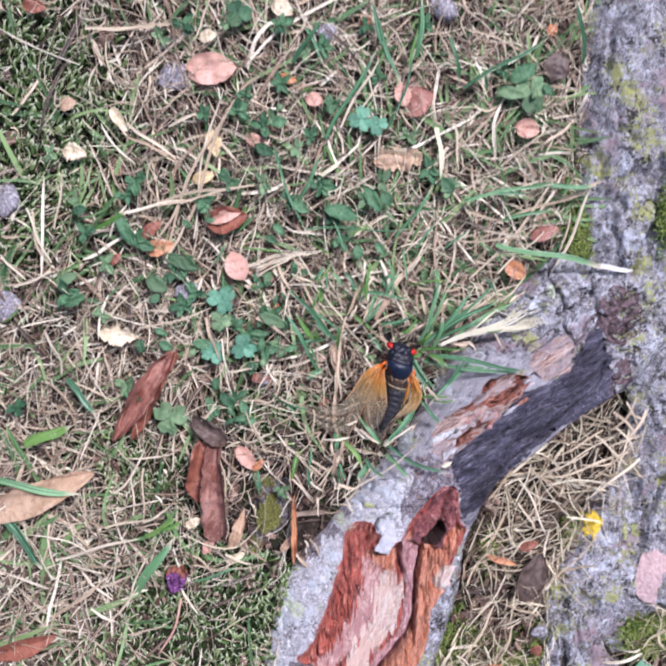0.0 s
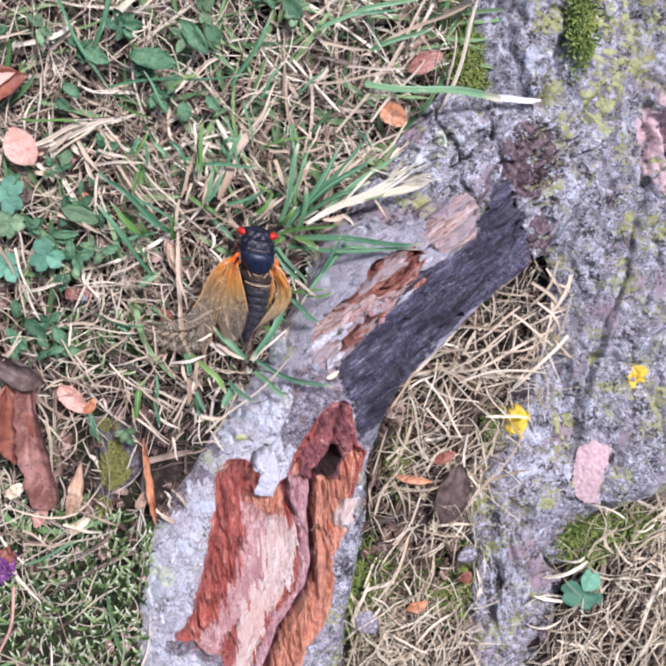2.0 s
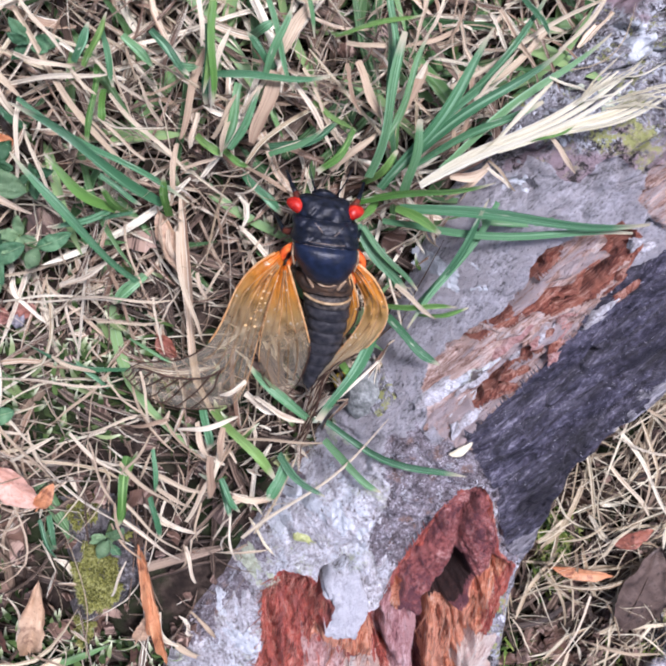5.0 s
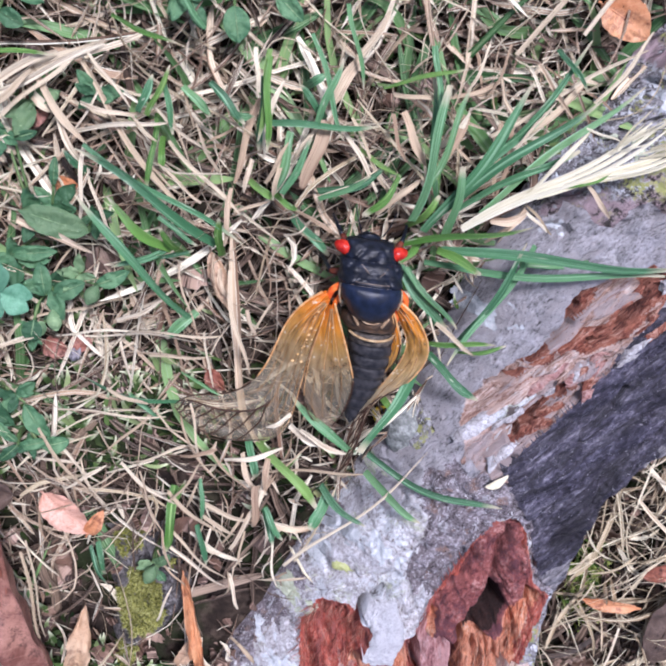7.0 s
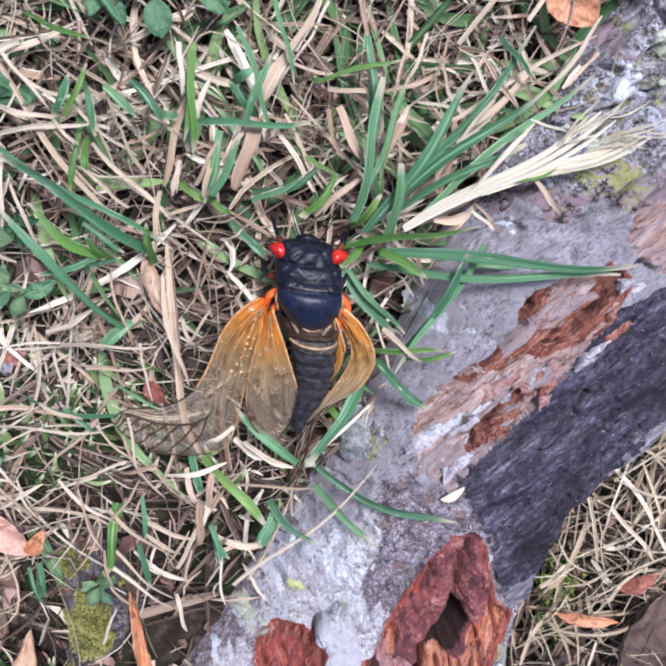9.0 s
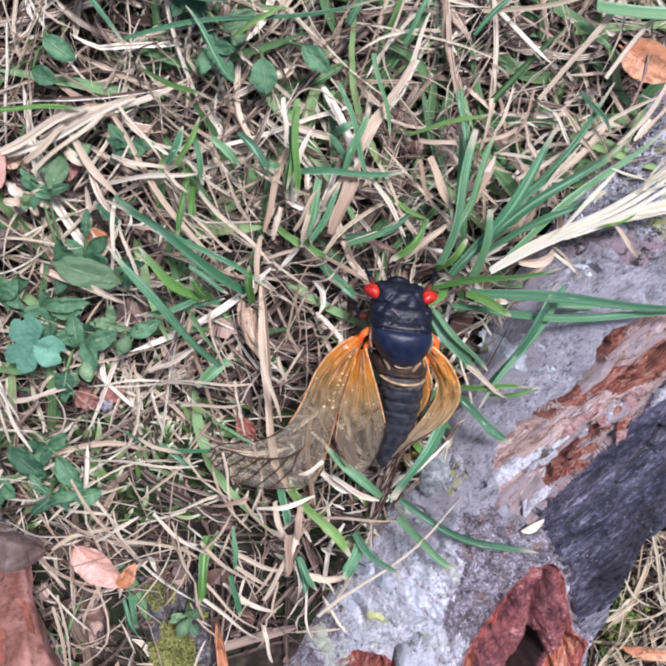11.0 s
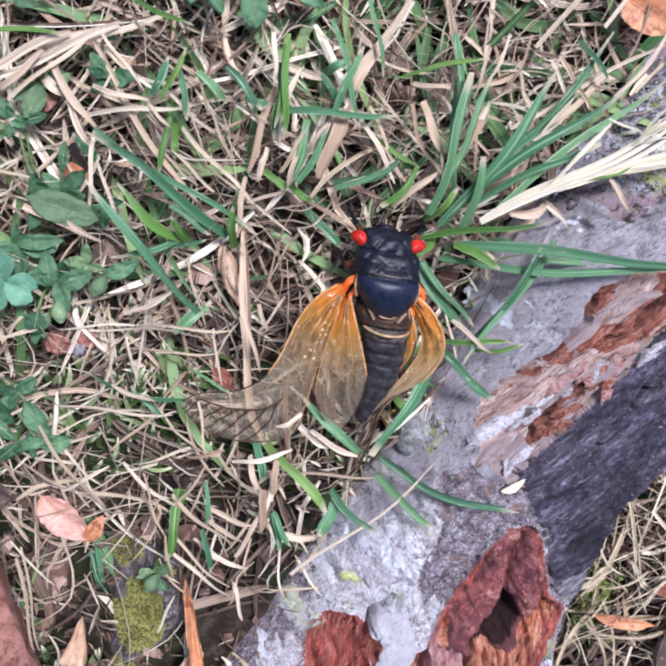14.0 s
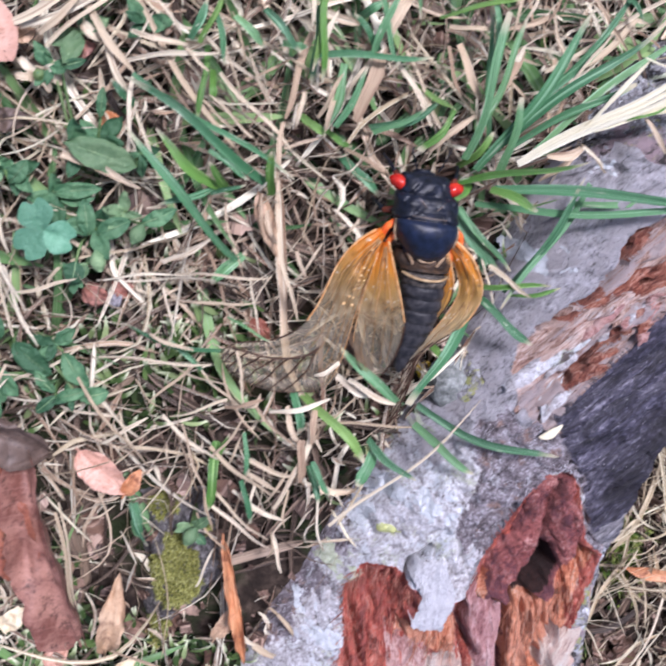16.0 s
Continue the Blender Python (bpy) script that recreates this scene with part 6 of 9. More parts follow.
blade((17.9, 96.4, 6), (13.1, 104.0, 9), 1.51, "C", 1, 0.0, 0.1)
blade((-53.8, 64.4, 3), (-38.1, 34.7, 6), 1.20, "G", 2, 0.0, 0.1)
blade((-29.5, 63.0, 5), (-37.6, 54.2, 7), 1.80, "C", 2, 0.0, 0.1)
blade((-118.4, 96.6, 4), (-89.5, 101.7, 6), 1.74, "S", 2, 0.0, 0.1)
blade((-104.7, 66.2, 4), (-85.6, 55.4, 5), 1.32, "S", 2, 0.0, 0.1)
blade((-119.2, 90.6, 4), (-113.9, 83.9, 5), 1.16, "S", 2, 0.0, 0.1)
dead_leaf((-78.6, -11.8, 4), (-89.2, -44.0, 2), 8.5, "red", fold=0.5, curl=1.0, sag=1.5, wave=2.0, roll=20, lobes=0.15, seed=71)
dead_leaf((-80.0, -10.7, 6), (-96.6, -45.1, 3), 9.6, "brown", fold=0.6, curl=1.2, sag=2.0, wave=2.6, seed=2, lobes=0.15)
dead_leaf((-55.0, -76.4, 4), (-60.7, -39.7, 8), 10.4, "dusty", fold=0.5, curl=0.8, sag=2.2, wave=1.7, shape=0.72, lobes=0.14, blunt=0.4, roll=-16, seed=3)
dead_leaf((-64.9, -63.0, 4), (-66.6, -40.7, 7), 10.5, "red", fold=0.3, curl=0.6, sag=1.2, wave=1.4, blunt=0.5, roll=14, seed=61)
dead_leaf((-70.2, -33.4, 7), (-56.7, -40.6, 8), 8.0, "grey", fold=0.25, curl=0.9, sag=2.0, wave=1.0, blunt=0.45, shape=1.2, seed=4)
dead_leaf((-52.8, -42.4, 4), (-45.7, -49.9, 4), 5.6, "pink", fold=0.3, curl=0.3, sag=0.6, wave=0.5, seed=5)
dead_leaf((-46.3, -50.3, 4), (-43.4, -45.9, 4), 2.7, "orange", fold=0.4, sag=0.5, seed=6)
dead_leaf((-30.5, -58.6, 5), (-27.6, -83.8, 3), 2.9, "orange", fold=0.6, curl=1.3, sag=1.0, wave=1.6, lobes=0.2, blunt=0.45, seed=7)
blade((-28.5, -73.6, 2), (-25.6, -81.8, 1), 1.35, "S", 1, -1.1, 0.5)
blade((-25.9, -81.5, 1), (-18.1, -84.3, 0), 1.60, "S", 1, -0.9, 0.4)
blade((-23.0, -73.8, 2), (-19.0, -79.8, 2), 0.90, "S", 2, 1.4, 0.4)
dead_leaf((-137.9, -77.4, 3), (-101.6, -56.6, 6), 11.5, "tan", fold=0.3, curl=0.4, sag=2.5, wave=1.0, shape=0.7, seed=9)
dead_leaf((-129.7, -127.0, 3), (-108.5, -117.0, 5), 7.7, "red", fold=0.4, curl=0.7, sag=1.5, seed=10)
dead_leaf((-72.7, 34.7, 5), (-59.9, 40.1, 6), 9.8, "red", fold=0.6, curl=0.5, sag=1.0, wave=0.8, seed=11)
dead_leaf((-72.8, 36.1, 6), (-61.4, 40.6, 7), 4.4, "pink", fold=0.5, sag=1.0, seed=12)
dead_leaf((-93.8, 23.0, 4), (-83.0, 26.6, 5), 5.9, "orange", fold=0.3, sag=0.8, seed=13)
dead_leaf((-64.0, 26.3, 6), (-58.2, 17.0, 7), 8.4, "pink", fold=0.08, sag=0.9, wave=0.1, shape=1.1, lobes=0.02, seed=14)
dead_leaf((-86.6, 87.4, 3), (-69.0, 90.4, 4), 10.9, "pink", fold=0.1, sag=0.8, wave=0.9, seed=15)
dead_leaf((-10.0, 84.8, 3), (0.4, 91.1, 5), 10.6, "brown", fold=0.2, sag=0.8, seed=16)
dead_leaf((-12.1, 93.1, 5), (-8.9, 85.1, 6), 6.0, "pink", fold=0.2, sag=0.6, shape=1.1, seed=17)
dead_leaf((31.8, 83.6, 4), (40.2, 83.1, 5), 7.1, "pink", fold=0.5, sag=0.8, seed=18)
dead_leaf((34.7, 35.0, 5), (41.8, 30.5, 6), 6.2, "orange", fold=0.3, sag=0.8, seed=19)
dead_leaf((42.7, 45.2, 4), (51.9, 50.3, 5), 5.3, "brown", fold=0.4, sag=0.8, seed=20)
dead_leaf((-106.0, -7.2, 4), (-92.4, -7.7, 5), 7.4, "cream", fold=0.4, curl=0.5, sag=1.0, wave=1.2, seed=21, lobes=0.25)
dead_leaf((-75.9, 67.2, 4), (-72.6, 58.6, 5), 5.3, "yellow", fold=0.3, sag=1.0, wave=0.8, seed=22, lobes=0.2)
dead_leaf((-79.8, 49.5, 4), (-72.6, 52.7, 5), 4.7, "yellow", fold=0.3, sag=1.0, seed=23)
dead_leaf((-125.3, 53.8, 4), (-117.0, 53.3, 5), 6.1, "cream", fold=0.3, sag=1.0, wave=1.0, seed=24, lobes=0.2)
dead_leaf((-110.8, 70.5, 4), (-104.1, 63.1, 6), 4.1, "cream", fold=0.5, curl=0.6, sag=1.0, seed=25)
dead_leaf((-63.3, 67.6, 3), (-54.6, 64.2, 4), 4.5, "pink", seed=26)
dead_leaf((-55.4, 88.9, 3), (-47.9, 89.0, 4), 3.9, "orange", seed=27)
dead_leaf((-105.8, 16.9, 4), (-101.7, 20.5, 4), 3.5, "red", seed=28)
dead_leaf((-44.2, 83.6, 4), (-38.0, 82.9, 4), 5.1, "pink", seed=29)
dead_leaf((-28.0, 111.2, 4), (-25.4, 114.5, 4), 3.9, "orange", seed=30)
dead_leaf((38.7, 117.8, 4), (41.3, 121.2, 4), 4.0, "orange", seed=31)
dead_leaf((42.8, 102.0, 3), (44.1, 112.6, 4), 9.3, "grey", seed=32)
dead_leaf((-17.2, 65.0, 2), (0.6, 68.8, 3), 9.2, "tan", wave=1.5, seed=33, lobes=0.3)
dead_leaf((-95.9, 27.2, 3), (-89.3, 34.1, 3), 4.5, "red", seed=34)
dead_leaf((-68.6, -1.1, 3), (-67.6, 3.6, 4), 3.6, "cream", seed=35)
dead_leaf((-60.0, 114.2, 3), (-52.3, 112.1, 4), 5.9, "cream", seed=36)
dead_leaf((-83.5, 98.9, 3), (-77.7, 101.0, 4), 4.4, "cream", seed=37)
dead_leaf((-144.6, 101.8, 3), (-136.3, 101.2, 4), 4.9, "red", seed=38)
dead_leaf((-128.7, 69.0, 3), (-122.9, 71.1, 4), 4.9, "tan", seed=39)
dead_leaf((-25.2, -21.7, 3), (-22.6, -24.8, 4), 2.9, "red", seed=40)
dead_leaf((-23.9, -2.0, 3), (-21.3, -11.7, 3), 2.8, "tan", seed=41)
dead_leaf((-57.8, 20.2, 4), (-54.9, 21.4, 4), 2.5, "tan", seed=42)
dead_leaf((-50.8, -16.3, 2), (-47.0, -18.1, 3), 3.8, "brown", wave=0.8, seed=44)
dead_leaf((-43.9, -17.7, 2), (-46.2, -14.8, 3), 3.2, "brown", wave=0.8, seed=45)
dead_leaf((-51.1, -80.4, 2), (-47.6, -64.6, 4), 4.6, "tan", fold=0.5, curl=0.7, wave=1.2, lobes=0.12, seed=46)
dead_leaf((-52.4, -84.6, 2), (-45.6, -80.8, 3), 3.4, "cream", fold=0.4, curl=0.6, wave=0.8, seed=54)
dead_leaf((-57.6, -76.8, 3), (-60.8, -82.6, 3), 3.6, "pink", fold=0.3, wave=0.8, lobes=0.15, seed=55)
dead_leaf((-67.9, -73.3, 3), (-62.8, -69.8, 4), 3.4, "cream", wave=0.8, seed=47)
dead_leaf((-63.5, 8.7, 3), (-56.2, 9.4, 4), 3.5, "grey", wave=0.8, seed=48)
dead_leaf((-46.9, 9.5, 3), (-43.4, 8.3, 3), 2.4, "orange", seed=49)
dead_leaf((-50.0, 18.7, 3), (-46.9, 19.3, 4), 2.9, "brown", seed=50)
dead_leaf((-32.6, -79.2, 2), (-29.6, -72.9, 3), 2.9, "tan", seed=51)
dead_leaf((61.3, -91.3, -8), (65.9, -71.8, -6), 10.6, "grey", fold=0.15, curl=0.3, sag=1.2, wave=0.8, shape=1.0, seed=52, where="in the straw behind the root")
dead_leaf((45.3, -74.9, -6), (56.7, -76.7, -5), 2.6, "orange", fold=0.4, seed=53, where="in the straw behind the root")
dead_leaf((57.0, -70.6, -7), (64.3, -67.9, -6), 3.9, "red", seed=54, where="in the straw behind the root")
dead_leaf((68.0, -110.9, -8), (71.5, -107.8, -7), 4.4, "red", seed=55, where="in the straw behind the root")
dead_leaf((51.1, -119.8, -8), (57.3, -116.8, -7), 4.0, "orange", seed=56, where="in the straw behind the root")
blade((53.8, -44.5, -6), (65.5, -62.9, -3), 0.98, "S", 1.5, 0.4, 0.4)
blade((93.9, -29.1, -6), (66.5, -41.3, -3), 1.14, "S", 1.5, 0.4, 0.4)
blade((82.9, -22.2, -6), (64.7, -33.8, -3), 0.84, "S", 1.5, 0.4, 0.4)
blade((78.5, -30.9, -6), (52.9, -46.1, -3), 0.70, "S", 1.5, 0.4, 0.4)
blade((69.7, -17.2, -6), (86.4, -19.2, -3), 0.84, "S", 1.5, 0.4, 0.4)
blade((86.3, -62.5, -6), (67.0, -85.3, -3), 0.87, "S", 1.5, 0.4, 0.4)
blade((52.8, -92.7, -6), (67.7, -94.7, -3), 0.72, "S", 1.5, 0.4, 0.4)
blade((53.5, -82.0, -6), (40.8, -102.9, -3), 0.86, "S", 1.5, 0.4, 0.4)
blade((60.3, -47.1, -6), (60.2, -61.5, -3), 0.70, "S", 1.5, 0.4, 0.4)
blade((54.3, -53.4, -6), (61.6, -62.8, -3), 0.99, "S", 1.5, 0.4, 0.4)
blade((50.4, -95.3, -6), (38.9, -116.4, -3), 1.01, "S", 1.5, 0.4, 0.4)
blade((66.2, -39.6, -6), (89.2, -21.6, -3), 0.71, "S", 1.5, 0.4, 0.4)
blade((73.5, -49.9, -6), (54.9, -38.7, -3), 0.70, "S", 1.5, 0.4, 0.4)
blade((58.6, -101.1, -6), (54.5, -114.5, -3), 0.73, "S", 1.5, 0.4, 0.4)
blade((71.0, -52.4, -6), (52.9, -46.1, -3), 0.63, "S", 1.5, 0.4, 0.4)
blade((76.5, -38.4, -6), (60.2, -42.5, -3), 0.84, "S", 1.5, 0.4, 0.4)
clover(-55.1, -6.2, 9, 4.8, 100)
for q in ((84, -14, 95, -24, 1.4), (88, -10, 94, -20, 1.0), (92, -8, 84, -22, 1.2), (96, -12, 88, -28, 1.5), (90, -14, 97, -18, 0.9), (86, -20, 95, -30, 1.0), (84, -27, 96, -22, 0.8), (90, -18, 88, -38, 0.9), (78, -24, 92, -34, 1.1), (93, -24, 80, -40, 0.7), (96, -30, 78, -48, 1.3), (88, -32, 74, -36, 0.8)):
    blade((q[0], q[1], 0), (q[2], q[3], -1), q[4], "S", 2, 0.5, 0.4)
clover(-64.8, 9.4, 8, 5.3, 60)
clover(-64.3, 2.1, 8, 4.2, 10, (0, 5), PALE_WEED, "fresh yellow-green")
clover(-65.5, -9.6, 7, 4.4, 80)
clover(-24.1, 78.4, 7, 4.8, 75)
clover(-17.8, 77.2, 6, 3.9, 20)
clover(-78.0, -34.9, 5, 6.9, 30, (10, 20), PALE_WEED, "pale green")
clover(-71.2, 108.8, 6, 5.3, 10, (0, 10), WEED, "dark green")
clover(35.0, 95.8, 6, 7.1, 50, (10, 0), PALE_WEED, "pale green")
clover(111.2, -117.6, -8, 8.0, 70, (12, 10), CLOVER, "blue-green")
weed(-48.1, -6.7, 5, 5.8, 20, 6)
weed(-43.6, -4.1, 6, 4.4, 80, 4, PALE_WEED, "pale green budding weed")
weed(-51.5, -13.7, 5, 3.4, 150, 4)
weed(-49.5, 4.9, 6, 7.1, -10, 3)
weed(-53.4, -1.9, 4, 6.7, 0, 4)
weed(-53.3, -32.2, 6, 3.2, 100, 4)
weed(-52.6, 16.4, 6, 4.1, 30, 6)
weed(-35.7, -55.9, 4, 3.3, 0, 5, PALE_WEED, "pale green young weed")
weed(-49.4, -11.6, 6, 2.4, 0, 4, PALE_WEED, "pale green young weed")
weed(-58.9, 1.8, 5, 4.7, 40, 5)
weed(-41.1, 4.2, 4, 3.9, 10, 4)
weed(-44.8, -5.2, 7, 2.4, 0, 3, PALE_WEED, "pale green young weed")
weed(-97.1, 27.0, 5, 5.3, 67, 5)
weed(-80.0, 20.2, 5, 6.2, 134, 6)
weed(-68.2, 9.7, 5, 4.7, 201, 4, PALE_WEED, "pale green young weed")
weed(-46.7, 6.3, 5, 5.6, 268, 5)
weed(-74.3, 10.4, 5, 6.3, 335, 6)
weed(-55.1, 74.4, 5, 4.8, 42, 4, PALE_WEED, "pale green young weed")
weed(-53.6, 86.5, 5, 5.6, 109, 5)
weed(-67.2, 75.7, 5, 6.4, 176, 6)
weed(-129.3, 52.4, 5, 4.8, 243, 4, PALE_WEED, "pale green young weed")
weed(-101.7, 41.3, 5, 5.6, 310, 5)
weed(-99.3, 46.1, 5, 6.5, 17, 6)
weed(-118.8, 36.1, 5, 4.9, 84, 4, PALE_WEED, "pale green young weed")
weed(-114.7, 26.2, 5, 5.7, 151, 5)
weed(-118.2, 4.9, 5, 6.6, 218, 6)
weed(-105.8, -1.1, 5, 5.1, 285, 4, PALE_WEED, "pale green young weed")
weed(-82.6, 16.9, 5, 5.9, 352, 5)
weed(-34.3, 53.3, 5, 6.9, 59, 6)
weed(-44.9, 65.4, 5, 5.3, 126, 4, PALE_WEED, "pale green young weed")
weed(-57.7, 71.1, 5, 6.1, 193, 5)
weed(-41.0, 70.4, 5, 4.6, 260, 6)
weed(-18.8, 50.8, 5, 5.5, 327, 4, PALE_WEED, "pale green young weed")
weed(-28.7, 45.0, 5, 6.3, 34, 5)
weed(-65.0, 81.9, 5, 4.6, 101, 6)
weed(-73.7, 104.3, 5, 5.4, 168, 4, PALE_WEED, "pale green young weed")
weed(-56.1, 106.8, 5, 6.3, 235, 5)
weed(-78.7, 72.6, 5, 4.7, 302, 6)
weed(-96.3, 96.6, 5, 5.5, 9, 4, PALE_WEED, "pale green young weed")
weed(-89.6, 102.0, 5, 6.3, 76, 5)
weed(-19.9, 94.2, 5, 4.9, 143, 6)
weed(-6.7, 75.1, 5, 5.8, 210, 4, PALE_WEED, "pale green young weed")
weed(2.4, 64.3, 5, 6.7, 277, 5)
weed(-34.9, 81.7, 5, 5.0, 344, 6)
weed(-106.3, 16.9, 5, 5.8, 51, 4, PALE_WEED, "pale green young weed")
weed(-78.2, 5.4, 5, 6.7, 118, 5)
weed(-45.7, 47.3, 5, 5.2, 185, 6)
weed(-55.3, 52.0, 5, 6.0, 252, 4, PALE_WEED, "pale green young weed")
weed(-67.1, 50.4, 5, 6.8, 319, 5)
weed(-26.1, 36.3, 5, 5.3, 26, 6)
weed(10.8, 59.3, 5, 6.3, 93, 4, PALE_WEED, "pale green young weed")
weed(31.4, 101.5, 5, 4.7, 160, 5)
weed(23.6, 101.9, 5, 5.5, 227, 6)
weed(-46.2, 99.4, 5, 6.2, 294, 4, PALE_WEED, "pale green young weed")
weed(-26.6, 111.1, 5, 4.7, 1, 5)
weed(-5.8, 114.1, 5, 5.6, 68, 6)
weed(-13.6, 57.6, 5, 6.4, 135, 4, PALE_WEED, "pale green young weed")
weed(-55.1, -23.8, 5, 4.8, 202, 5)
weed(-131.3, -37.4, 5, 5.5, 269, 6)
weed(-94.1, -25.4, 5, 6.4, 336, 4, PALE_WEED, "pale green young weed")
weed(-90.8, -28.0, 5, 4.9, 43, 5)
weed(-40.5, 101.7, 5, 5.7, 110, 6)
weed(-48.5, 21.2, 5, 6.6, 177, 4, PALE_WEED, "pale green young weed")
weed(-39.6, 22.4, 5, 5.1, 244, 5)
weed(-75.3, 43.3, 5, 5.8, 311, 6)
# ---- more straws and blades, from the root outwards ----
blade((-1.6, 27.5, 8), (-6.5, 20.4, 9), 2.12, "T", 1, 0.0, 0.35)
blade((-6.3, 18.6, 8), (-10.0, 9.0, 9), 2.50, "T", 1, 0.0, 0.35)
blade((14.4, 19.3, 8), (10.2, 10.9, 9), 1.62, "T", 1, 0.0, 0.35)
blade((4.9, 19.9, 8), (8.2, 12.1, 9), 1.50, "T", 1, 0.0, 0.35)
blade((-3.8, 17.5, 8), (1.4, 8.4, 9), 0.88, "S", 1, 0.0, 0.35)
blade((21.6, 17.6, 8), (19.4, 7.1, 9), 1.00, "T", 1, 0.0, 0.35)
blade((31.9, 23.7, 8), (21.4, 15.2, 9), 1.12, "S", 1, 0.0, 0.35)
blade((19.2, 24.1, 8), (11.4, 21.7, 9), 0.88, "T", 1, 0.0, 0.35)
blade((3.5, 22.5, 8), (10.8, 21.7, 9), 0.88, "S", 1, 0.0, 0.35)
blade((17.5, 29.4, 8), (13.9, 22.3, 9), 0.56, "S", 1, 0.0, 0.35)
blade((20.7, 29.4, 8), (17.1, 21.7, 9), 0.50, "T", 1, 0.0, 0.35)
blade((23.5, 26.0, 8), (26.1, 20.6, 9), 0.62, "S", 1, 0.0, 0.35)
blade((24.7, 26.6, 8), (30.1, 18.8, 9), 0.75, "T", 1, 0.0, 0.35)
blade((14.5, 27.6, 8), (12.1, 20.5, 9), 0.56, "S", 1, 0.0, 0.35)
blade((24.5, 5.8, 8), (28.4, 1.4, 9), 0.50, "S", 1, 0.0, 0.35)
blade((24.5, 5.1, 8), (18.0, 0.2, 9), 1.12, "T", 1, 0.0, 0.35)
blade((1.1, 4.9, 8), (7.6, 10.2, 9), 1.25, "S", 1, 0.0, 0.35)
blade((-16.3, 29.0, 8), (-16.3, 22.1, 9), 0.88, "S", 1, 0.0, 0.35)
blade((-15.5, 9.6, 8), (-12.0, 15.7, 9), 0.75, "S", 1, 0.0, 0.35)
blade((-57.2, 22.4, 8), (-44.0, 28.6, 9), 1.50, "S", 1, 0.0, 0.35)
blade((-53.8, 20.7, 8), (-47.6, 25.8, 9), 1.25, "S", 1, 0.0, 0.35)
blade((-40.0, 28.7, 8), (-34.3, 20.8, 9), 0.62, "S", 1, 0.0, 0.35)
blade((-51.8, 4.8, 8), (-41.0, -0.1, 9), 1.38, "T", 1, 0.0, 0.35)
blade((-24.9, 6.8, 8), (-30.9, 12.9, 9), 0.56, "S", 1, 0.0, 0.35)
blade((-22.4, 11.4, 8), (-25.4, 18.5, 9), 0.62, "S", 1, 0.0, 0.35)
blade((-41.5, 21.3, 8), (-33.8, 19.4, 9), 0.88, "S", 1, 0.0, 0.35)
blade((-34.4, 19.4, 8), (-30.9, 15.9, 9), 0.62, "S", 1, 0.0, 0.35)
blade((-63.3, -4.4, 8), (-58.6, -18.3, 9), 0.88, "S", 1, 0.0, 0.35)
blade((-61.8, -0.1, 8), (-60.1, -9.3, 9), 0.75, "S", 1, 0.0, 0.35)
blade((-38.4, -11.4, 8), (-31.3, -8.0, 9), 1.00, "S", 1, 0.0, 0.35)
blade((-49.8, 8.4, 8), (-46.7, 8.2, 9), 0.23, "S", 1, 0.0, 0.35)
blade((-59.2, -15.3, 8), (-50.9, -13.3, 9), 0.62, "S", 1, 0.0, 0.35)
blade((-36.5, -13.0, 8), (-22.5, -13.7, 9), 0.56, "S", 1, 0.0, 0.35)
blade((-20.5, 9.0, 8), (-21.8, 0.4, 9), 1.00, "T", 1, 0.0, 0.35)
blade((-18.6, -10.0, 8), (-17.4, -13.8, 9), 0.88, "T", 1, 0.0, 0.35)
blade((-13.1, 13.2, 8), (-14.4, 7.8, 9), 0.97, "S", 1, 0.0, 0.35)
blade((-17.4, 13.2, 8), (-18.7, 8.4, 9), 0.90, "S", 1, 0.0, 0.35)
blade((-26.7, -45.2, 8), (-21.3, -48.6, 9), 0.88, "S", 1, 0.0, 0.35)
blade((-32.2, -50.9, 8), (-23.4, -58.3, 9), 0.88, "S", 1, 0.0, 0.35)
blade((-22.6, -56.6, 8), (-21.3, -63.1, 9), 0.75, "S", 1, 0.0, 0.35)
blade((-25.3, -47.5, 8), (-26.8, -51.4, 9), 0.53, "S", 1, 0.0, 0.35)
blade((-28.1, -49.6, 8), (-24.0, -52.3, 9), 0.45, "S", 1, 0.0, 0.35)
blade((-17.8, -40.4, 8), (-18.2, -47.3, 9), 1.62, "T", 1, 0.0, 0.35)
blade((-15.8, -35.4, 8), (-16.5, -40.7, 9), 1.38, "T", 1, 0.0, 0.35)
blade((-29.9, -34.3, 8), (-23.9, -33.0, 9), 0.88, "T", 1, 0.0, 0.35)
blade((-32.0, -42.8, 8), (-26.6, -35.4, 9), 0.62, "S", 1, 0.0, 0.35)
blade((-36.6, -36.9, 8), (-33.5, -47.4, 9), 0.56, "T", 1, 0.0, 0.35)
blade((-33.5, -47.9, 8), (-32.3, -54.9, 9), 0.50, "T", 1, 0.0, 0.35)
blade((-56.4, -50.8, 8), (-54.2, -68.5, 9), 0.81, "S", 1, 0.0, 0.35)
blade((-51.9, -28.8, 8), (-42.0, -43.5, 9), 0.62, "S", 1, 0.0, 0.35)
blade((-61.9, -26.5, 8), (-66.7, -34.3, 9), 0.69, "S", 1, 0.0, 0.35)
blade((-66.9, -34.6, 8), (-61.8, -28.3, 9), 0.56, "S", 1, 0.0, 0.35)
blade((-48.5, -25.5, 8), (-31.7, -26.9, 9), 0.56, "S", 1, 0.0, 0.35)
blade((-40.7, -22.3, 8), (-34.3, -24.8, 9), 0.75, "S", 1, 0.0, 0.35)
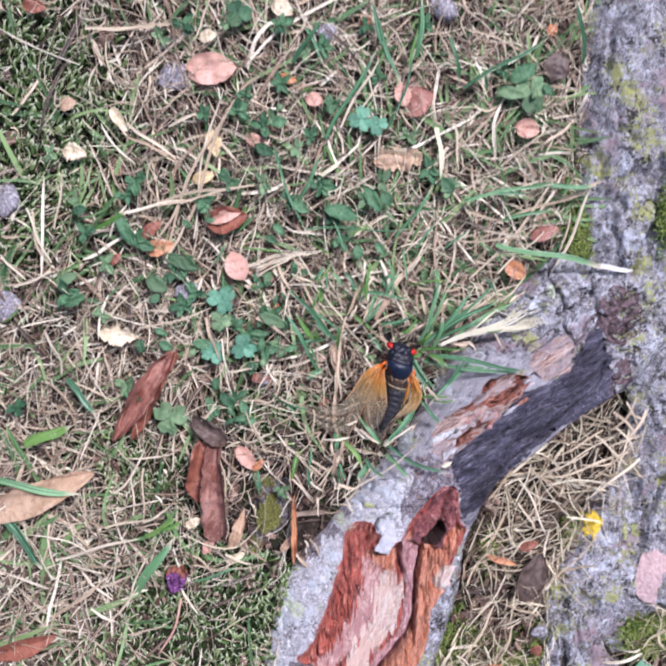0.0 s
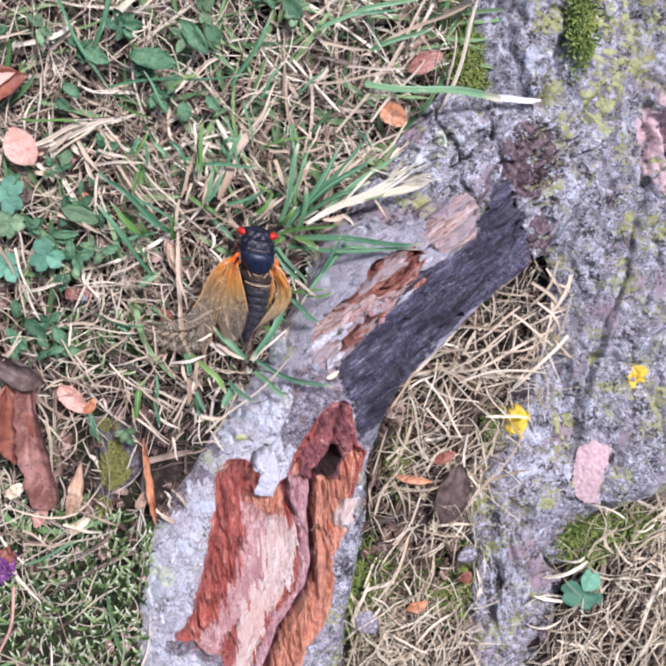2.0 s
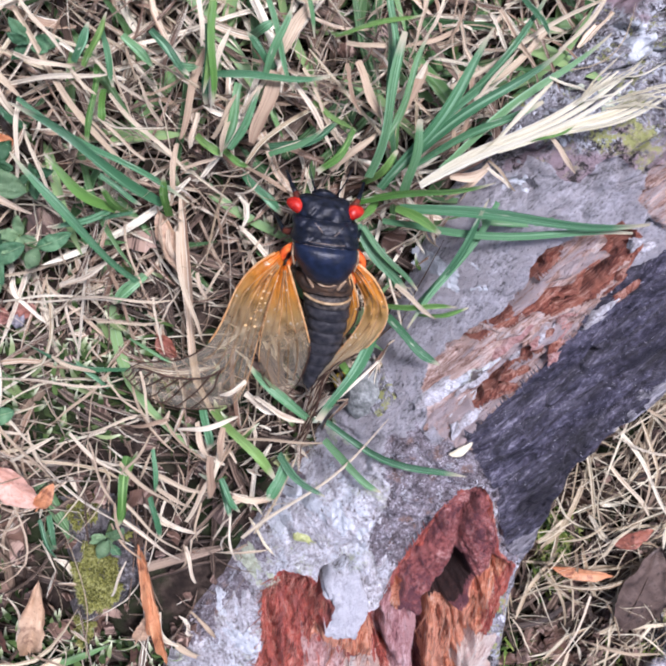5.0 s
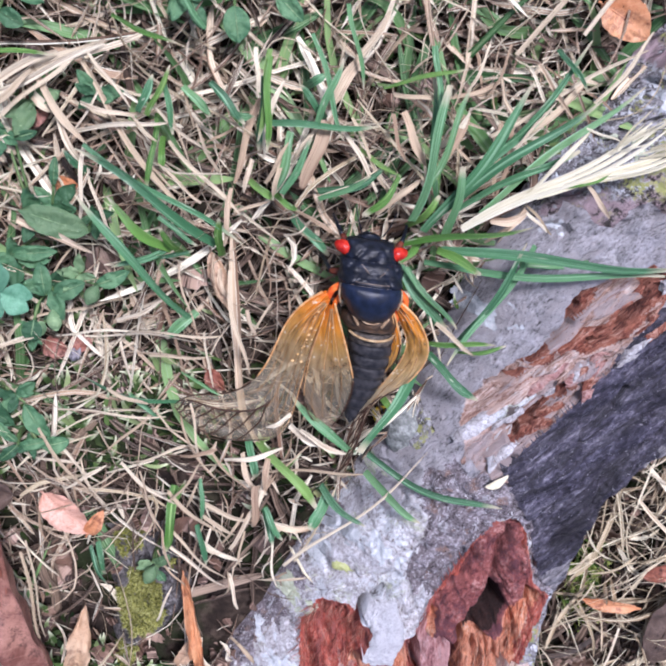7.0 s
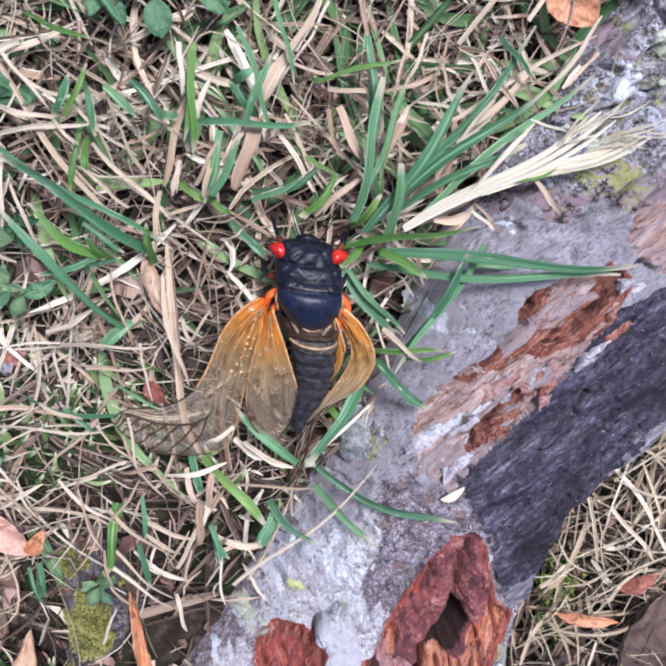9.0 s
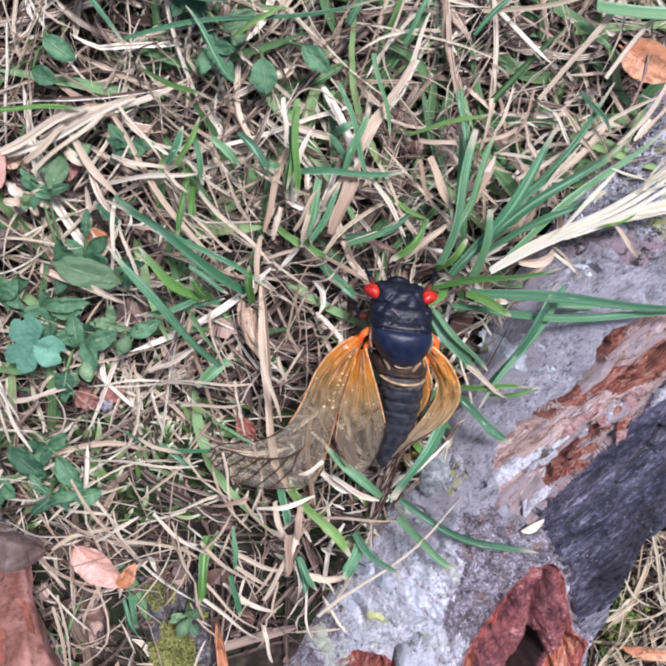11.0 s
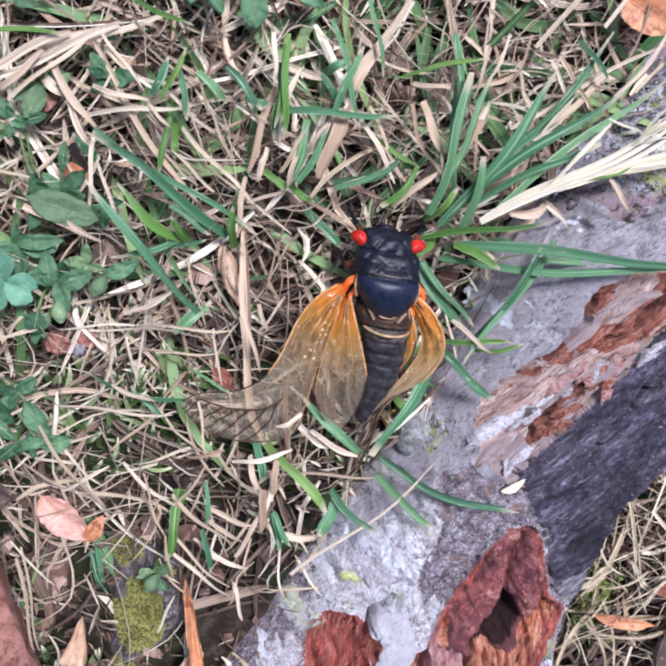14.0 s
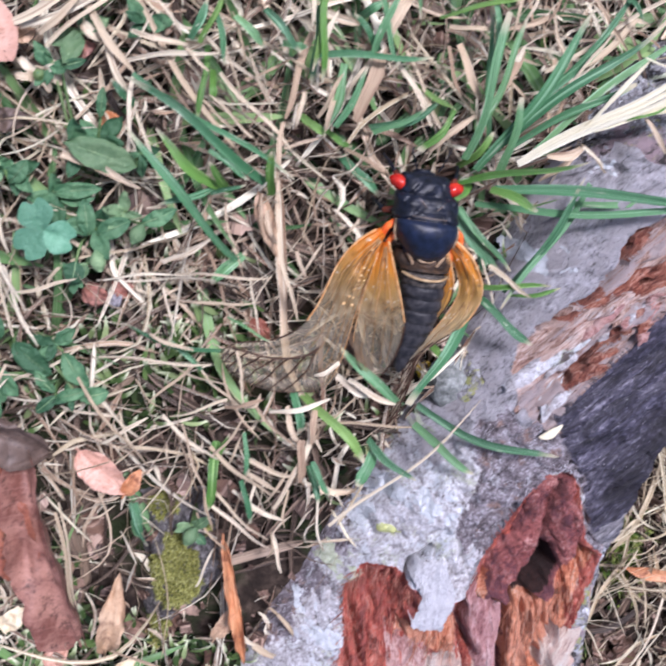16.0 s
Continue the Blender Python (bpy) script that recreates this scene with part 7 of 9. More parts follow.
blade((-27.8, -25.3, 8), (-26.6, -34.7, 9), 0.50, "S", 1, 0.0, 0.35)
blade((-10.5, -30.6, 8), (-3.1, -34.7, 9), 1.12, "S", 1, 0.0, 0.35)
blade((-11.9, -27.7, 8), (-16.0, -29.4, 9), 0.88, "S", 1, 0.0, 0.35)
blade((-35.3, -65.3, 8), (-32.3, -58.0, 9), 0.50, "S", 1, 0.0, 0.35)
blade((-14.5, 27.9, 8), (-15.3, 14.5, 9), 1.25, "Y", 1, 0.0, 0.25)
blade((-8.2, 18.0, 8), (-4.3, 27.4, 9), 1.25, "G", 1, 0.0, 0.25)
blade((-13.0, 8.3, 8), (-8.6, 16.6, 9), 1.38, "G", 1, 0.0, 0.25)
blade((9.1, 29.3, 8), (9.8, 18.1, 9), 1.25, "G", 1, 0.0, 0.25)
blade((1.6, 23.7, 8), (13.6, 26.4, 9), 0.81, "Y", 1, 0.0, 0.25)
blade((25.6, -0.0, 8), (12.5, -18.9, 9), 1.12, "G", 1, 0.0, 0.25)
blade((6.0, -3.7, 8), (14.2, -13.6, 9), 1.12, "G", 1, 0.0, 0.25)
blade((27.0, 28.9, 8), (31.5, 23.0, 9), 0.94, "G", 1, 0.0, 0.25)
blade((-7.6, 7.4, 8), (0.0, 10.9, 9), 1.00, "G", 1, 0.0, 0.25)
blade((-27.4, -45.9, 8), (-26.1, -52.9, 9), 1.12, "G", 1, 0.0, 0.25)
blade((-16.4, -43.3, 8), (-13.7, -48.9, 9), 1.12, "G", 1, 0.0, 0.25)
blade((-32.0, 19.7, 8), (-28.3, 26.6, 9), 1.00, "Y", 1, 0.0, 0.25)
blade((-33.2, 20.2, 8), (-30.7, 25.4, 9), 1.38, "G", 1, 0.0, 0.25)
blade((-22.9, 24.4, 8), (-18.1, 18.6, 9), 1.38, "G", 1, 0.0, 0.25)
blade((-31.1, 5.3, 8), (-25.6, 1.1, 9), 1.12, "G", 1, 0.0, 0.25)
blade((-31.2, -0.9, 8), (-26.2, 0.4, 9), 0.88, "G", 1, 0.0, 0.25)
blade((-29.0, -19.8, 8), (-22.5, -23.7, 9), 0.56, "G", 1, 0.0, 0.25)
blade((14.0, -17.2, 8), (21.8, -16.0, 9), 0.88, "Y", 1, 0.0, 0.25)
blade((-45.0, -49.0, 8), (-42.5, -56.0, 9), 0.88, "G", 1, 0.0, 0.25)
blade((-85.8, 19.5, 6), (-80.1, 35.1, 7), 1.30, "S", 1, 0.0, 0.35)
blade((-80.2, 35.2, 6), (-69.1, 79.5, 7), 1.30, "S", 1, 0.0, 0.35)
blade((-135.6, 32.3, 6), (-124.7, 14.5, 7), 1.01, "S", 1, 0.0, 0.35)
blade((-124.6, 11.5, 6), (-136.7, 4.1, 7), 1.01, "S", 1, 0.0, 0.35)
blade((-103.8, 35.1, 6), (-79.5, 42.7, 7), 1.30, "S", 1, 0.0, 0.35)
blade((-79.6, 42.7, 6), (-58.2, 51.4, 7), 1.16, "S", 1, 0.0, 0.35)
blade((-142.5, 15.2, 6), (-132.7, 7.6, 7), 1.01, "S", 1, 0.0, 0.35)
blade((-110.5, 68.1, 6), (-103.7, 61.5, 7), 1.39, "S", 1, 0.0, 0.35)
blade((-103.9, 61.6, 6), (-85.4, 55.2, 7), 1.16, "T", 1, 0.0, 0.35)
blade((-122.3, 95.6, 6), (-102.2, 98.9, 7), 1.45, "S", 1, 0.0, 0.35)
blade((-124.8, 26.4, 6), (-123.9, 47.0, 7), 0.87, "S", 1, 0.0, 0.35)
blade((-51.9, 23.9, 6), (-37.6, 30.2, 7), 1.45, "S", 1, 0.0, 0.35)
blade((-41.6, 26.7, 6), (-26.5, 2.8, 7), 1.01, "S", 1, 0.0, 0.35)
blade((-47.1, 106.4, 6), (-39.8, 95.5, 7), 1.30, "G", 1, 0.0, 0.35)
blade((-24.1, 114.2, 6), (-12.2, 92.0, 7), 1.45, "G", 1, 0.0, 0.35)
blade((-8.2, 119.5, 6), (-9.6, 95.3, 7), 1.30, "Y", 1, 0.0, 0.35)
blade((-13.2, 77.1, 6), (-7.8, 104.5, 7), 1.01, "G", 1, 0.0, 0.35)
blade((-31.1, 74.6, 6), (-20.8, 99.6, 7), 1.16, "S", 1, 0.0, 0.35)
blade((-38.5, 37.6, 6), (-2.6, 42.3, 7), 0.87, "G", 1, 0.0, 0.35)
blade((17.3, 55.6, 6), (46.8, 65.5, 7), 1.59, "G", 1, 0.0, 0.35)
blade((30.6, 49.7, 6), (59.5, 64.2, 7), 1.16, "S", 1, 0.0, 0.35)
blade((14.5, 98.9, 6), (19.8, 92.0, 7), 0.87, "S", 1, 0.0, 0.35)
blade((9.2, 81.7, 6), (12.7, 65.5, 7), 1.04, "S", 1, 0.0, 0.35)
blade((17.9, 51.1, 6), (30.3, 49.6, 7), 1.16, "S", 1, 0.0, 0.35)
blade((42.8, 51.3, 6), (50.7, 70.6, 7), 1.16, "S", 1, 0.0, 0.35)
blade((-16.0, 16.3, 6), (-12.5, 24.3, 7), 1.04, "S", 1, 0.0, 0.35)
blade((-0.5, 27.4, 6), (5.3, 40.3, 7), 1.01, "S", 1, 0.0, 0.35)
sprig("creeping green weed with oval leaves and pale buds", ((-49.0, -7.3, 7, 6.1, 3.4, 93, 0), (-47.7, -7.3, 7, 6.2, 3.9, 24, 0), (-41.4, -5.7, 7, 6.6, 3.1, 22, 0), (-51.0, -11.1, 7, 4.0, 3.9, -103, 0), (-46.3, 9.5, 7, 4.9, 1.9, 81, 0), (-51.3, 16.4, 7, 4.3, 1.9, 15, 0), (-52.5, 17.2, 7, 4.0, 1.9, 133, 0),), ((-41.0, -5.6, 8), (-48.0, -9.3, 8),))
sprig("pale hairy weed with a toothed leaf", ((-41.6, 2.6, 8, 11.8, 5.6, 159, 1), (-53.9, -1.2, 5, 8.2, 3.1, 4, 0),), ())
sprig("dark green weed with broad leaves", ((-64.7, 11.3, 7, 6.0, 3.1, 43, 0), (-61.3, 9.5, 7, 3.7, 2.5, 125, 0), (-59.5, 0.4, 7, 4.9, 3.1, 49, 0),), ())
sprig("rosette of small blue-green weed leaves", ((-55.4, -32.2, 7, 6.4, 2.8, 14, 0), (-55.4, -31.9, 7, 4.3, 2.6, -142, 0), (-55.4, -31.2, 7, 5.1, 2.6, 125, 0), (-64.2, -28.9, 7, 4.5, 2.8, -69, 0), (-63.5, -28.2, 7, 4.0, 2.8, 136, 0), (-64.2, -29.6, 7, 6.9, 2.5, -84, 0),), ())
sprig("tiny pale weed with rounded leaves", ((-35.1, -56.1, 5, 3.6, 2.6, 38, 1), (-35.1, -56.5, 5, 2.9, 2.5, -139, 1), (-34.8, -56.9, 5, 2.8, 2.1, -60, 0),), ((-35.0, -54.6, 8),))
sprig("low weed with broad pale green leaves", ((-86.1, 22.5, 6, 14.7, 6.4, -18, 1), (-91.7, 13.3, 6, 9.5, 6.9, -23, 1), (-86.3, 8.1, 6, 4.9, 3.9, -142, 0),), ())
sprig("small dark green weed with round leaves", ((-77.4, 40.8, 6, 4.9, 4.1, -20, 0), (-73.8, 36.3, 6, 5.3, 4.1, 20, 0), (-78.6, 32.9, 6, 4.5, 2.9, 143, 0),), ())
sprig("bright green broad-leaved weed", ((-33.0, 45.8, 8, 14.0, 6.9, -10, 0), (-24.6, 38.5, 8, 6.0, 3.5, 26, 1), (-45.0, 46.9, 7, 8.7, 4.9, -27, 0),), ((-21.6, 39.1, 8),))
sprig("small dark green weed with round leaves", ((-19.3, 34.5, 6, 5.8, 4.9, -85, 0), (-13.3, 36.2, 6, 6.0, 3.9, -46, 0), (-25.4, 35.3, 6, 5.1, 2.9, -66, 0),), ())
sprig("creeping green weed with oval leaves and pale buds", ((-90.2, -12.7, 6, 5.9, 4.1, 111, 0), (-84.7, -8.2, 6, 6.3, 4.1, -23, 0), (-65.1, -7.6, 6, 9.4, 4.7, 174, 0), (-82.1, -5.2, 6, 5.9, 3.1, 165, 0),), ((-71.8, -8.9, 8),))
sprig("dark blue-green weed with crinkled leaves", ((-61.0, -23.6, 6, 8.3, 5.1, -44, 0), (-65.1, -26.7, 6, 7.6, 4.1, -50, 0), (-53.9, -25.2, 6, 7.5, 4.1, -58, 0), (-63.0, -23.0, 6, 5.8, 3.5, 98, 0), (-52.0, -32.6, 6, 5.3, 3.9, 11, 0),), ())
sprig("small dark green weed with round leaves", ((-49.9, 38.0, 6, 6.1, 3.9, -38, 0), (-51.9, 33.7, 6, 4.4, 3.5, -31, 0),), ())
sprig("bright green broad-leaved weed", ((-104.5, 35.0, 6, 14.8, 5.8, -57, 0), (-96.8, 25.6, 6, 7.9, 5.2, -15, 0), (-84.6, 22.6, 6, 13.2, 5.2, -20, 1),), ())
sprig("small dark green weed with round leaves", ((-69.5, 76.7, 6, 6.7, 5.2, 8, 0), (-54.9, 72.8, 6, 6.0, 5.5, 15, 0), (-59.9, 64.7, 6, 8.6, 5.2, -23, 0),), ((-52.0, 79.5, 8),))
sprig("low weed with pale green leaves", ((-122.7, 7.3, 6, 9.9, 5.2, 34, 1), (-119.0, 0.3, 6, 9.9, 4.6, 34, 0), (-119.7, 33.0, 6, 6.0, 4.3, 21, 0),), ())
sprig("bright green broad-leaved weed", ((26.8, 99.2, 6, 12.3, 7.2, 37, 0), (22.7, 94.8, 6, 11.0, 5.8, -4, 1), (39.1, 99.4, 6, 5.4, 4.3, -47, 0),), ((36.7, 96.4, 8),))
sprig("dark blue-green weed with crinkled leaves", ((-32.1, 47.5, 6, 10.0, 5.2, -56, 0), (-19.5, 55.2, 6, 12.1, 5.8, -52, 0), (-13.3, 54.5, 6, 6.7, 5.2, -55, 0), (7.2, 61.8, 6, 7.6, 5.8, -44, 0),), ())
blade((-90.2, 38.8, 7), (-74.2, 44.8, 8), 1.18, "S", 1, 0.0, 0.35)
blade((-82.5, 42.9, 7), (-89.8, 25.1, 8), 0.98, "S", 1, 0.0, 0.35)
blade((-56.5, 21.6, 7), (-37.4, 29.2, 8), 1.18, "S", 1, 0.0, 0.35)
blade((-53.1, 19.1, 7), (-40.3, 29.1, 8), 0.88, "S", 1, 0.0, 0.35)
blade((-48.3, 26.1, 7), (-41.4, 15.6, 8), 1.37, "S", 1, 0.0, 0.35)
blade((-41.4, 15.6, 7), (-43.0, 3.7, 8), 0.78, "S", 1, 0.0, 0.35)
blade((-92.5, -5.1, 7), (-68.0, 5.5, 8), 0.78, "S", 1, 0.0, 0.35)
blade((-69.6, 2.4, 7), (-63.5, -11.4, 8), 1.37, "T", 1, 0.0, 0.35)
blade((-61.6, -11.6, 7), (-57.4, -23.7, 8), 0.71, "S", 1, 0.0, 0.35)
blade((-29.3, 15.8, 7), (-19.2, 4.9, 8), 0.78, "S", 1, 0.0, 0.35)
blade((-43.3, 17.5, 7), (-29.4, 18.7, 8), 0.88, "S", 1, 0.0, 0.35)
blade((-7.0, 19.1, 7), (-11.1, 13.1, 8), 0.82, "S", 1, 0.0, 0.35)
blade((34.2, 20.8, 7), (41.8, 31.1, 8), 0.78, "S", 1, 0.0, 0.35)
blade((18.3, 16.5, 7), (40.9, 29.0, 8), 0.88, "S", 1, 0.0, 0.35)
blade((31.4, 30.9, 7), (45.9, 48.0, 8), 0.98, "S", 1, 0.0, 0.35)
blade((13.0, 40.2, 7), (37.7, 43.8, 8), 0.88, "S", 1, 0.0, 0.35)
blade((-3.0, 25.1, 7), (2.7, 34.0, 8), 1.18, "S", 1, 0.0, 0.35)
blade((-31.4, 20.6, 7), (-23.4, 13.9, 8), 0.69, "S", 1, 0.0, 0.35)
blade((-96.1, -75.9, 7), (-77.4, -69.5, 8), 0.98, "S", 1, 0.0, 0.35)
blade((-82.8, -73.0, 7), (-73.2, -65.2, 8), 0.88, "S", 1, 0.0, 0.35)
blade((-85.0, -53.2, 7), (-82.6, -72.6, 8), 0.78, "S", 1, 0.0, 0.35)
blade((-74.9, -53.4, 7), (-75.3, -39.2, 8), 0.69, "S", 1, 0.0, 0.35)
blade((-94.7, -47.6, 7), (-85.9, -53.9, 8), 0.69, "S", 1, 0.0, 0.35)
blade((-52.7, -81.1, 7), (-42.0, -83.4, 8), 0.94, "S", 1, 0.0, 0.35)
blade((-49.4, -76.6, 7), (-37.7, -81.3, 8), 0.98, "T", 1, 0.0, 0.35)
blade((-57.1, -87.8, 7), (-37.7, -82.4, 8), 0.88, "S", 1, 0.0, 0.35)
blade((-63.4, -86.4, 7), (-46.3, -85.5, 8), 0.78, "S", 1, 0.0, 0.35)
blade((-95.2, -97.5, 7), (-84.4, -91.8, 8), 0.88, "S", 1, 0.0, 0.35)
blade((-91.7, -111.8, 7), (-81.5, -95.4, 8), 0.98, "S", 1, 0.0, 0.35)
blade((-97.7, -105.6, 7), (-88.3, -109.1, 8), 1.18, "S", 1, 0.0, 0.35)
blade((-82.3, -113.6, 7), (-70.3, -107.8, 8), 0.98, "T", 1, 0.0, 0.35)
blade((-29.0, -49.1, 7), (-20.5, -54.5, 8), 0.88, "S", 1, 0.0, 0.35)
blade((-22.6, -52.5, 7), (-16.4, -41.3, 8), 0.88, "S", 1, 0.0, 0.35)
blade((-26.9, -43.6, 7), (-18.5, -46.8, 8), 0.98, "S", 1, 0.0, 0.35)
blade((-32.3, -41.3, 7), (-22.7, -50.0, 8), 0.88, "S", 1, 0.0, 0.35)
blade((-39.6, -35.8, 7), (-31.3, -43.2, 8), 0.78, "S", 1, 0.0, 0.35)
blade((-49.0, -39.9, 7), (-41.7, -35.5, 8), 0.78, "S", 1, 0.0, 0.35)
blade((-22.8, -36.0, 7), (-13.3, -33.8, 8), 0.98, "S", 1, 0.0, 0.35)
blade((-16.3, -38.3, 7), (-18.5, -47.9, 8), 0.82, "S", 1, 0.0, 0.35)
blade((-8.3, 30.9, 7), (-4.0, 16.2, 8), 0.98, "G", 1, 0.0, 0.2)
blade((-3.3, 34.9, 7), (-1.1, 23.2, 8), 0.88, "G", 1, 0.0, 0.2)
blade((-14.3, 28.8, 7), (-16.3, 16.0, 8), 1.18, "Y", 1, 0.0, 0.2)
blade((9.1, 9.2, 7), (14.5, 23.5, 8), 1.18, "G", 1, 0.0, 0.2)
blade((10.3, 5.2, 7), (26.3, 20.7, 8), 1.27, "G", 1, 0.0, 0.2)
blade((13.4, 7.2, 7), (32.2, 29.8, 8), 1.18, "G", 1, 0.0, 0.2)
blade((16.7, 5.2, 7), (40.1, 24.0, 8), 1.27, "G", 1, 0.0, 0.2)
blade((-41.4, 15.6, 7), (-19.1, 0.9, 8), 1.08, "G", 1, 0.0, 0.2)
blade((23.6, -3.1, 7), (49.7, -1.8, 8), 1.27, "G", 1, 0.0, 0.2)
blade((-36.3, 33.1, 7), (-27.5, 29.4, 8), 0.88, "Y", 1, 0.0, 0.2)
blade((-23.5, 37.2, 7), (-15.7, 42.1, 8), 0.88, "Y", 1, 0.0, 0.2)
blade((-59.7, 28.7, 7), (-44.2, 28.1, 8), 0.88, "Y", 1, 0.0, 0.2)
blade((0.8, 36.0, 7), (6.4, 45.7, 8), 0.98, "G", 1, 0.0, 0.2)
blade((-23.4, 31.5, 7), (-29.5, 41.7, 8), 0.88, "G", 1, 0.0, 0.2)
blade((11.1, 37.2, 7), (18.7, 45.1, 8), 0.88, "G", 1, 0.0, 0.2)
blade((-68.5, 21.8, 7), (-65.3, 29.4, 8), 0.98, "G", 1, 0.0, 0.2)
blade((-75.6, -74.4, 7), (-69.2, -69.8, 8), 1.96, "Y", 1, 0.0, 0.2)
blade((-62.5, -91.1, 7), (-47.4, -84.3, 8), 1.37, "G", 1, 0.0, 0.2)
stone(-77.5, 9.9, 2, 4.5, 0.5, 1, STONE)
stone(-39.5, 107.0, 2, 3.9, 0.5, 2, STONE)
stone(-143.7, 34.6, 1, 5.8, 0.4, 3, STONE)
stone(0.6, 121.8, 2, 5.2, 0.5, 4, STONE)
stone(-90.3, 85.3, 0, 6.5, 0.3, 5, STONE)
stone(-140.5, -2.6, 1, 5.9, 0.3, 6, STONE)
stone(-46.1, -18.1, 3, 1.4, 0.6, 7, STONE)
stone(8.7, -34.3, 0.5, 5.2, 0.62, 8, LUMP, "bark_lump", "grey granular bark lump speckled with lichen", "bark")
stone(38.2, -123.8, -9, 4.6, 0.45, 9, STONE, "stone", "pale stone in the straw behind the root", "stone")
stone(70.1, -102.6, -8, 3.0, 0.6, 10, STONE)


# ---- bleached shoot, petal, dry flower, moss lump ----
def make_bleached_shoot():
    top = holder("dry_shoot", 13.6, 3.1, 12, 0, "bleached cream grass shoot splitting into frayed sheaths on the root", "dry shoot")
    r = random.Random(5)

    def strip(name, p0, p1, width, tint, arch, bend, tip, base, label="", fold=0.3):
        o, e = np.array(p0, float) - (13.6, 3.1, 12), np.array(p1, float) - (13.6, 3.1, 12)
        v, f, u = ribbon(o, e, width, arch, bend, tip, fold, 15, base)
        part(name, mesh_of(name, v + o, f, TINTS[tint], True, u), top, label)

    for k in range(3):
        strip("sheath", (13.6, 3.2 - 0.1 * k, 11.5 + 0.3 * k), (40.0 + 0.9 * k, 18.9 - 0.5 * k, 14.8 + 0.4 * k), 1.25 - 0.1 * k, "C", 1.0, -0.25 - 0.2 * k, 0.25, 0.6)
    for k in range(3):
        strip("sheath", (24.0 + 1.0 * k, 8.3 + 0.45 * k, 13.7), (45.6 + 0.7 * k, 16.4 - 0.5 * k, 14.5 + 0.25 * k), 1.2 - 0.08 * k, "C", 0.8, -0.7 - 0.15 * k, 0.4, 0.3)
    strip("green_rib", (28.4, 9.6, 14.9), (34.4, 11.9, 15.5), 0.5, "Y", 0.4, -0.3, 0.1, 0.3, "greenish stripe in a sheath")
    strip("side_leaf", (20.8, 7.3, 13.2), (31.0, 18.3, 15.0), 0.9, "C", 0.8, -0.5, 0.3, 0.9)
    strip("side_leaf", (22.0, 8.2, 13.4), (29.8, 17.2, 14.6), 0.6, "S", 0.6, -0.6, 0.2, 0.9)
    strip("side_leaf", (30.2, 18.2, 15.2), (35.6, 16.2, 15.0), 0.45, "C", 0.3, 0.1, 0.2, 0.8)
    strip("bract", (17.8, 4.2, 12.4), (23.4, 5.6, 12.8), 1.7, "T", 0.5, -0.4, 0.3, 0.4, "brown torn bract")
    strip("bract", (22.9, 5.7, 12.9), (26.4, 2.6, 12.6), 0.6, "S", 0.4, 0.2, 0.2, 0.7)
    strip("bract", (31.0, 10.2, 13.8), (35.6, 4.6, 13.2), 0.9, "T", 0.6, 0.3, 0.2, 0.5, "brown torn bract")
    for k in range(22):
        t = r.random()
        low = k % 2
        x, y = (37.5 + 7 * t, 14.0 + 2.2 * t) if low else (33.5 + 7 * t, 14.6 + 3.6 * t)
        ln, a = r.uniform(4, 9), radians(r.gauss(20 if low else 33, 9))
        strip("frayed_end", (x, y + r.uniform(-0.6, 0.6), 15.0), (x + ln * math.cos(a), y + ln * math.sin(a), 15.4 + r.uniform(0, 1.6)), r.uniform(0.2, 0.45), "C", 0.3, r.uniform(-0.5, 0.5), 0.1, 0.7)
    return top


make_bleached_shoot()


def make_petal():
    """A withered clover flower on its side: crumpled petals, reddish sepals, a long thin stalk."""
    top = holder("fallen_flower", -69.6, -86.8, 6, -75.0, "small withered purple flower lying on pale moss", "flower")
    for k in range(13):
        a = 2.4 * k
        r = 1.9 * math.sin(1 + 1.7 * k) ** 2 + 0.5
        red = k % 4 == 0
        pt = part("petal", leaf_mesh("petal", 5.2 + 1.6 * math.sin(3 * k), 3.4, LEAF["red"] if red else PURPLE, 0.8, 0.4, 0.9, 0.8, 0.9, k + 4, 14, 9), top, "shrivelled reddish sepal" if red else "")
        pt.matrix_basis = pose((0.2 if red else 1.8 + 0.45 * (k % 5)) * MM, r * math.cos(a) * MM, (0.8 + 0.8 * r * math.sin(a)) * MM, 50 * math.sin(a), -8 + 12 * math.sin(2 * k), 16 * math.cos(a) + 8 * math.sin(5 * k))
    v, f = tube(((12.4, 0, 0.5), (22.9, -3.9, 0.5), (32.0, -11.2, -1)), 0.5, 0.35, 12, 6)
    part("stalk", mesh_of("stalk", v, f, LEAF["pink"]), top, "thin pinkish stalk")


make_petal()


def make_dry_flower():
    top = holder("dry_flower", -54.3, 15.3, 6, 20, "withered cream clover flower among green weeds", "flower")
    for k in range(11):
        a = 2 * math.pi * k / 11 + 0.5 * math.sin(5 * k)
        ln = 2.2 + 1.3 * math.sin(2.7 * k)
        p1 = (ln * math.cos(a), ln * math.sin(a), 0.6 + 1.2 * math.sin(3 * a))
        v, f, u = ribbon((0.8 * math.cos(a), 0.8 * math.sin(a), 1.2), p1, 1.5, 0.8, 0.2, 0.4, 0.4, 6)
        part("petal", mesh_of("petal", v + (0.8 * math.cos(a), 0.8 * math.sin(a), 1.2), f, STALK, True, u), top)
    v, f = tube(((0, 0, 1.6), (0, 0, 0), (1, -2, -3), (2, -5, -9)), 0.9, 0.35, 8, 6)
    part("stem", mesh_of("stem", v, f, STEM), top)


make_dry_flower()


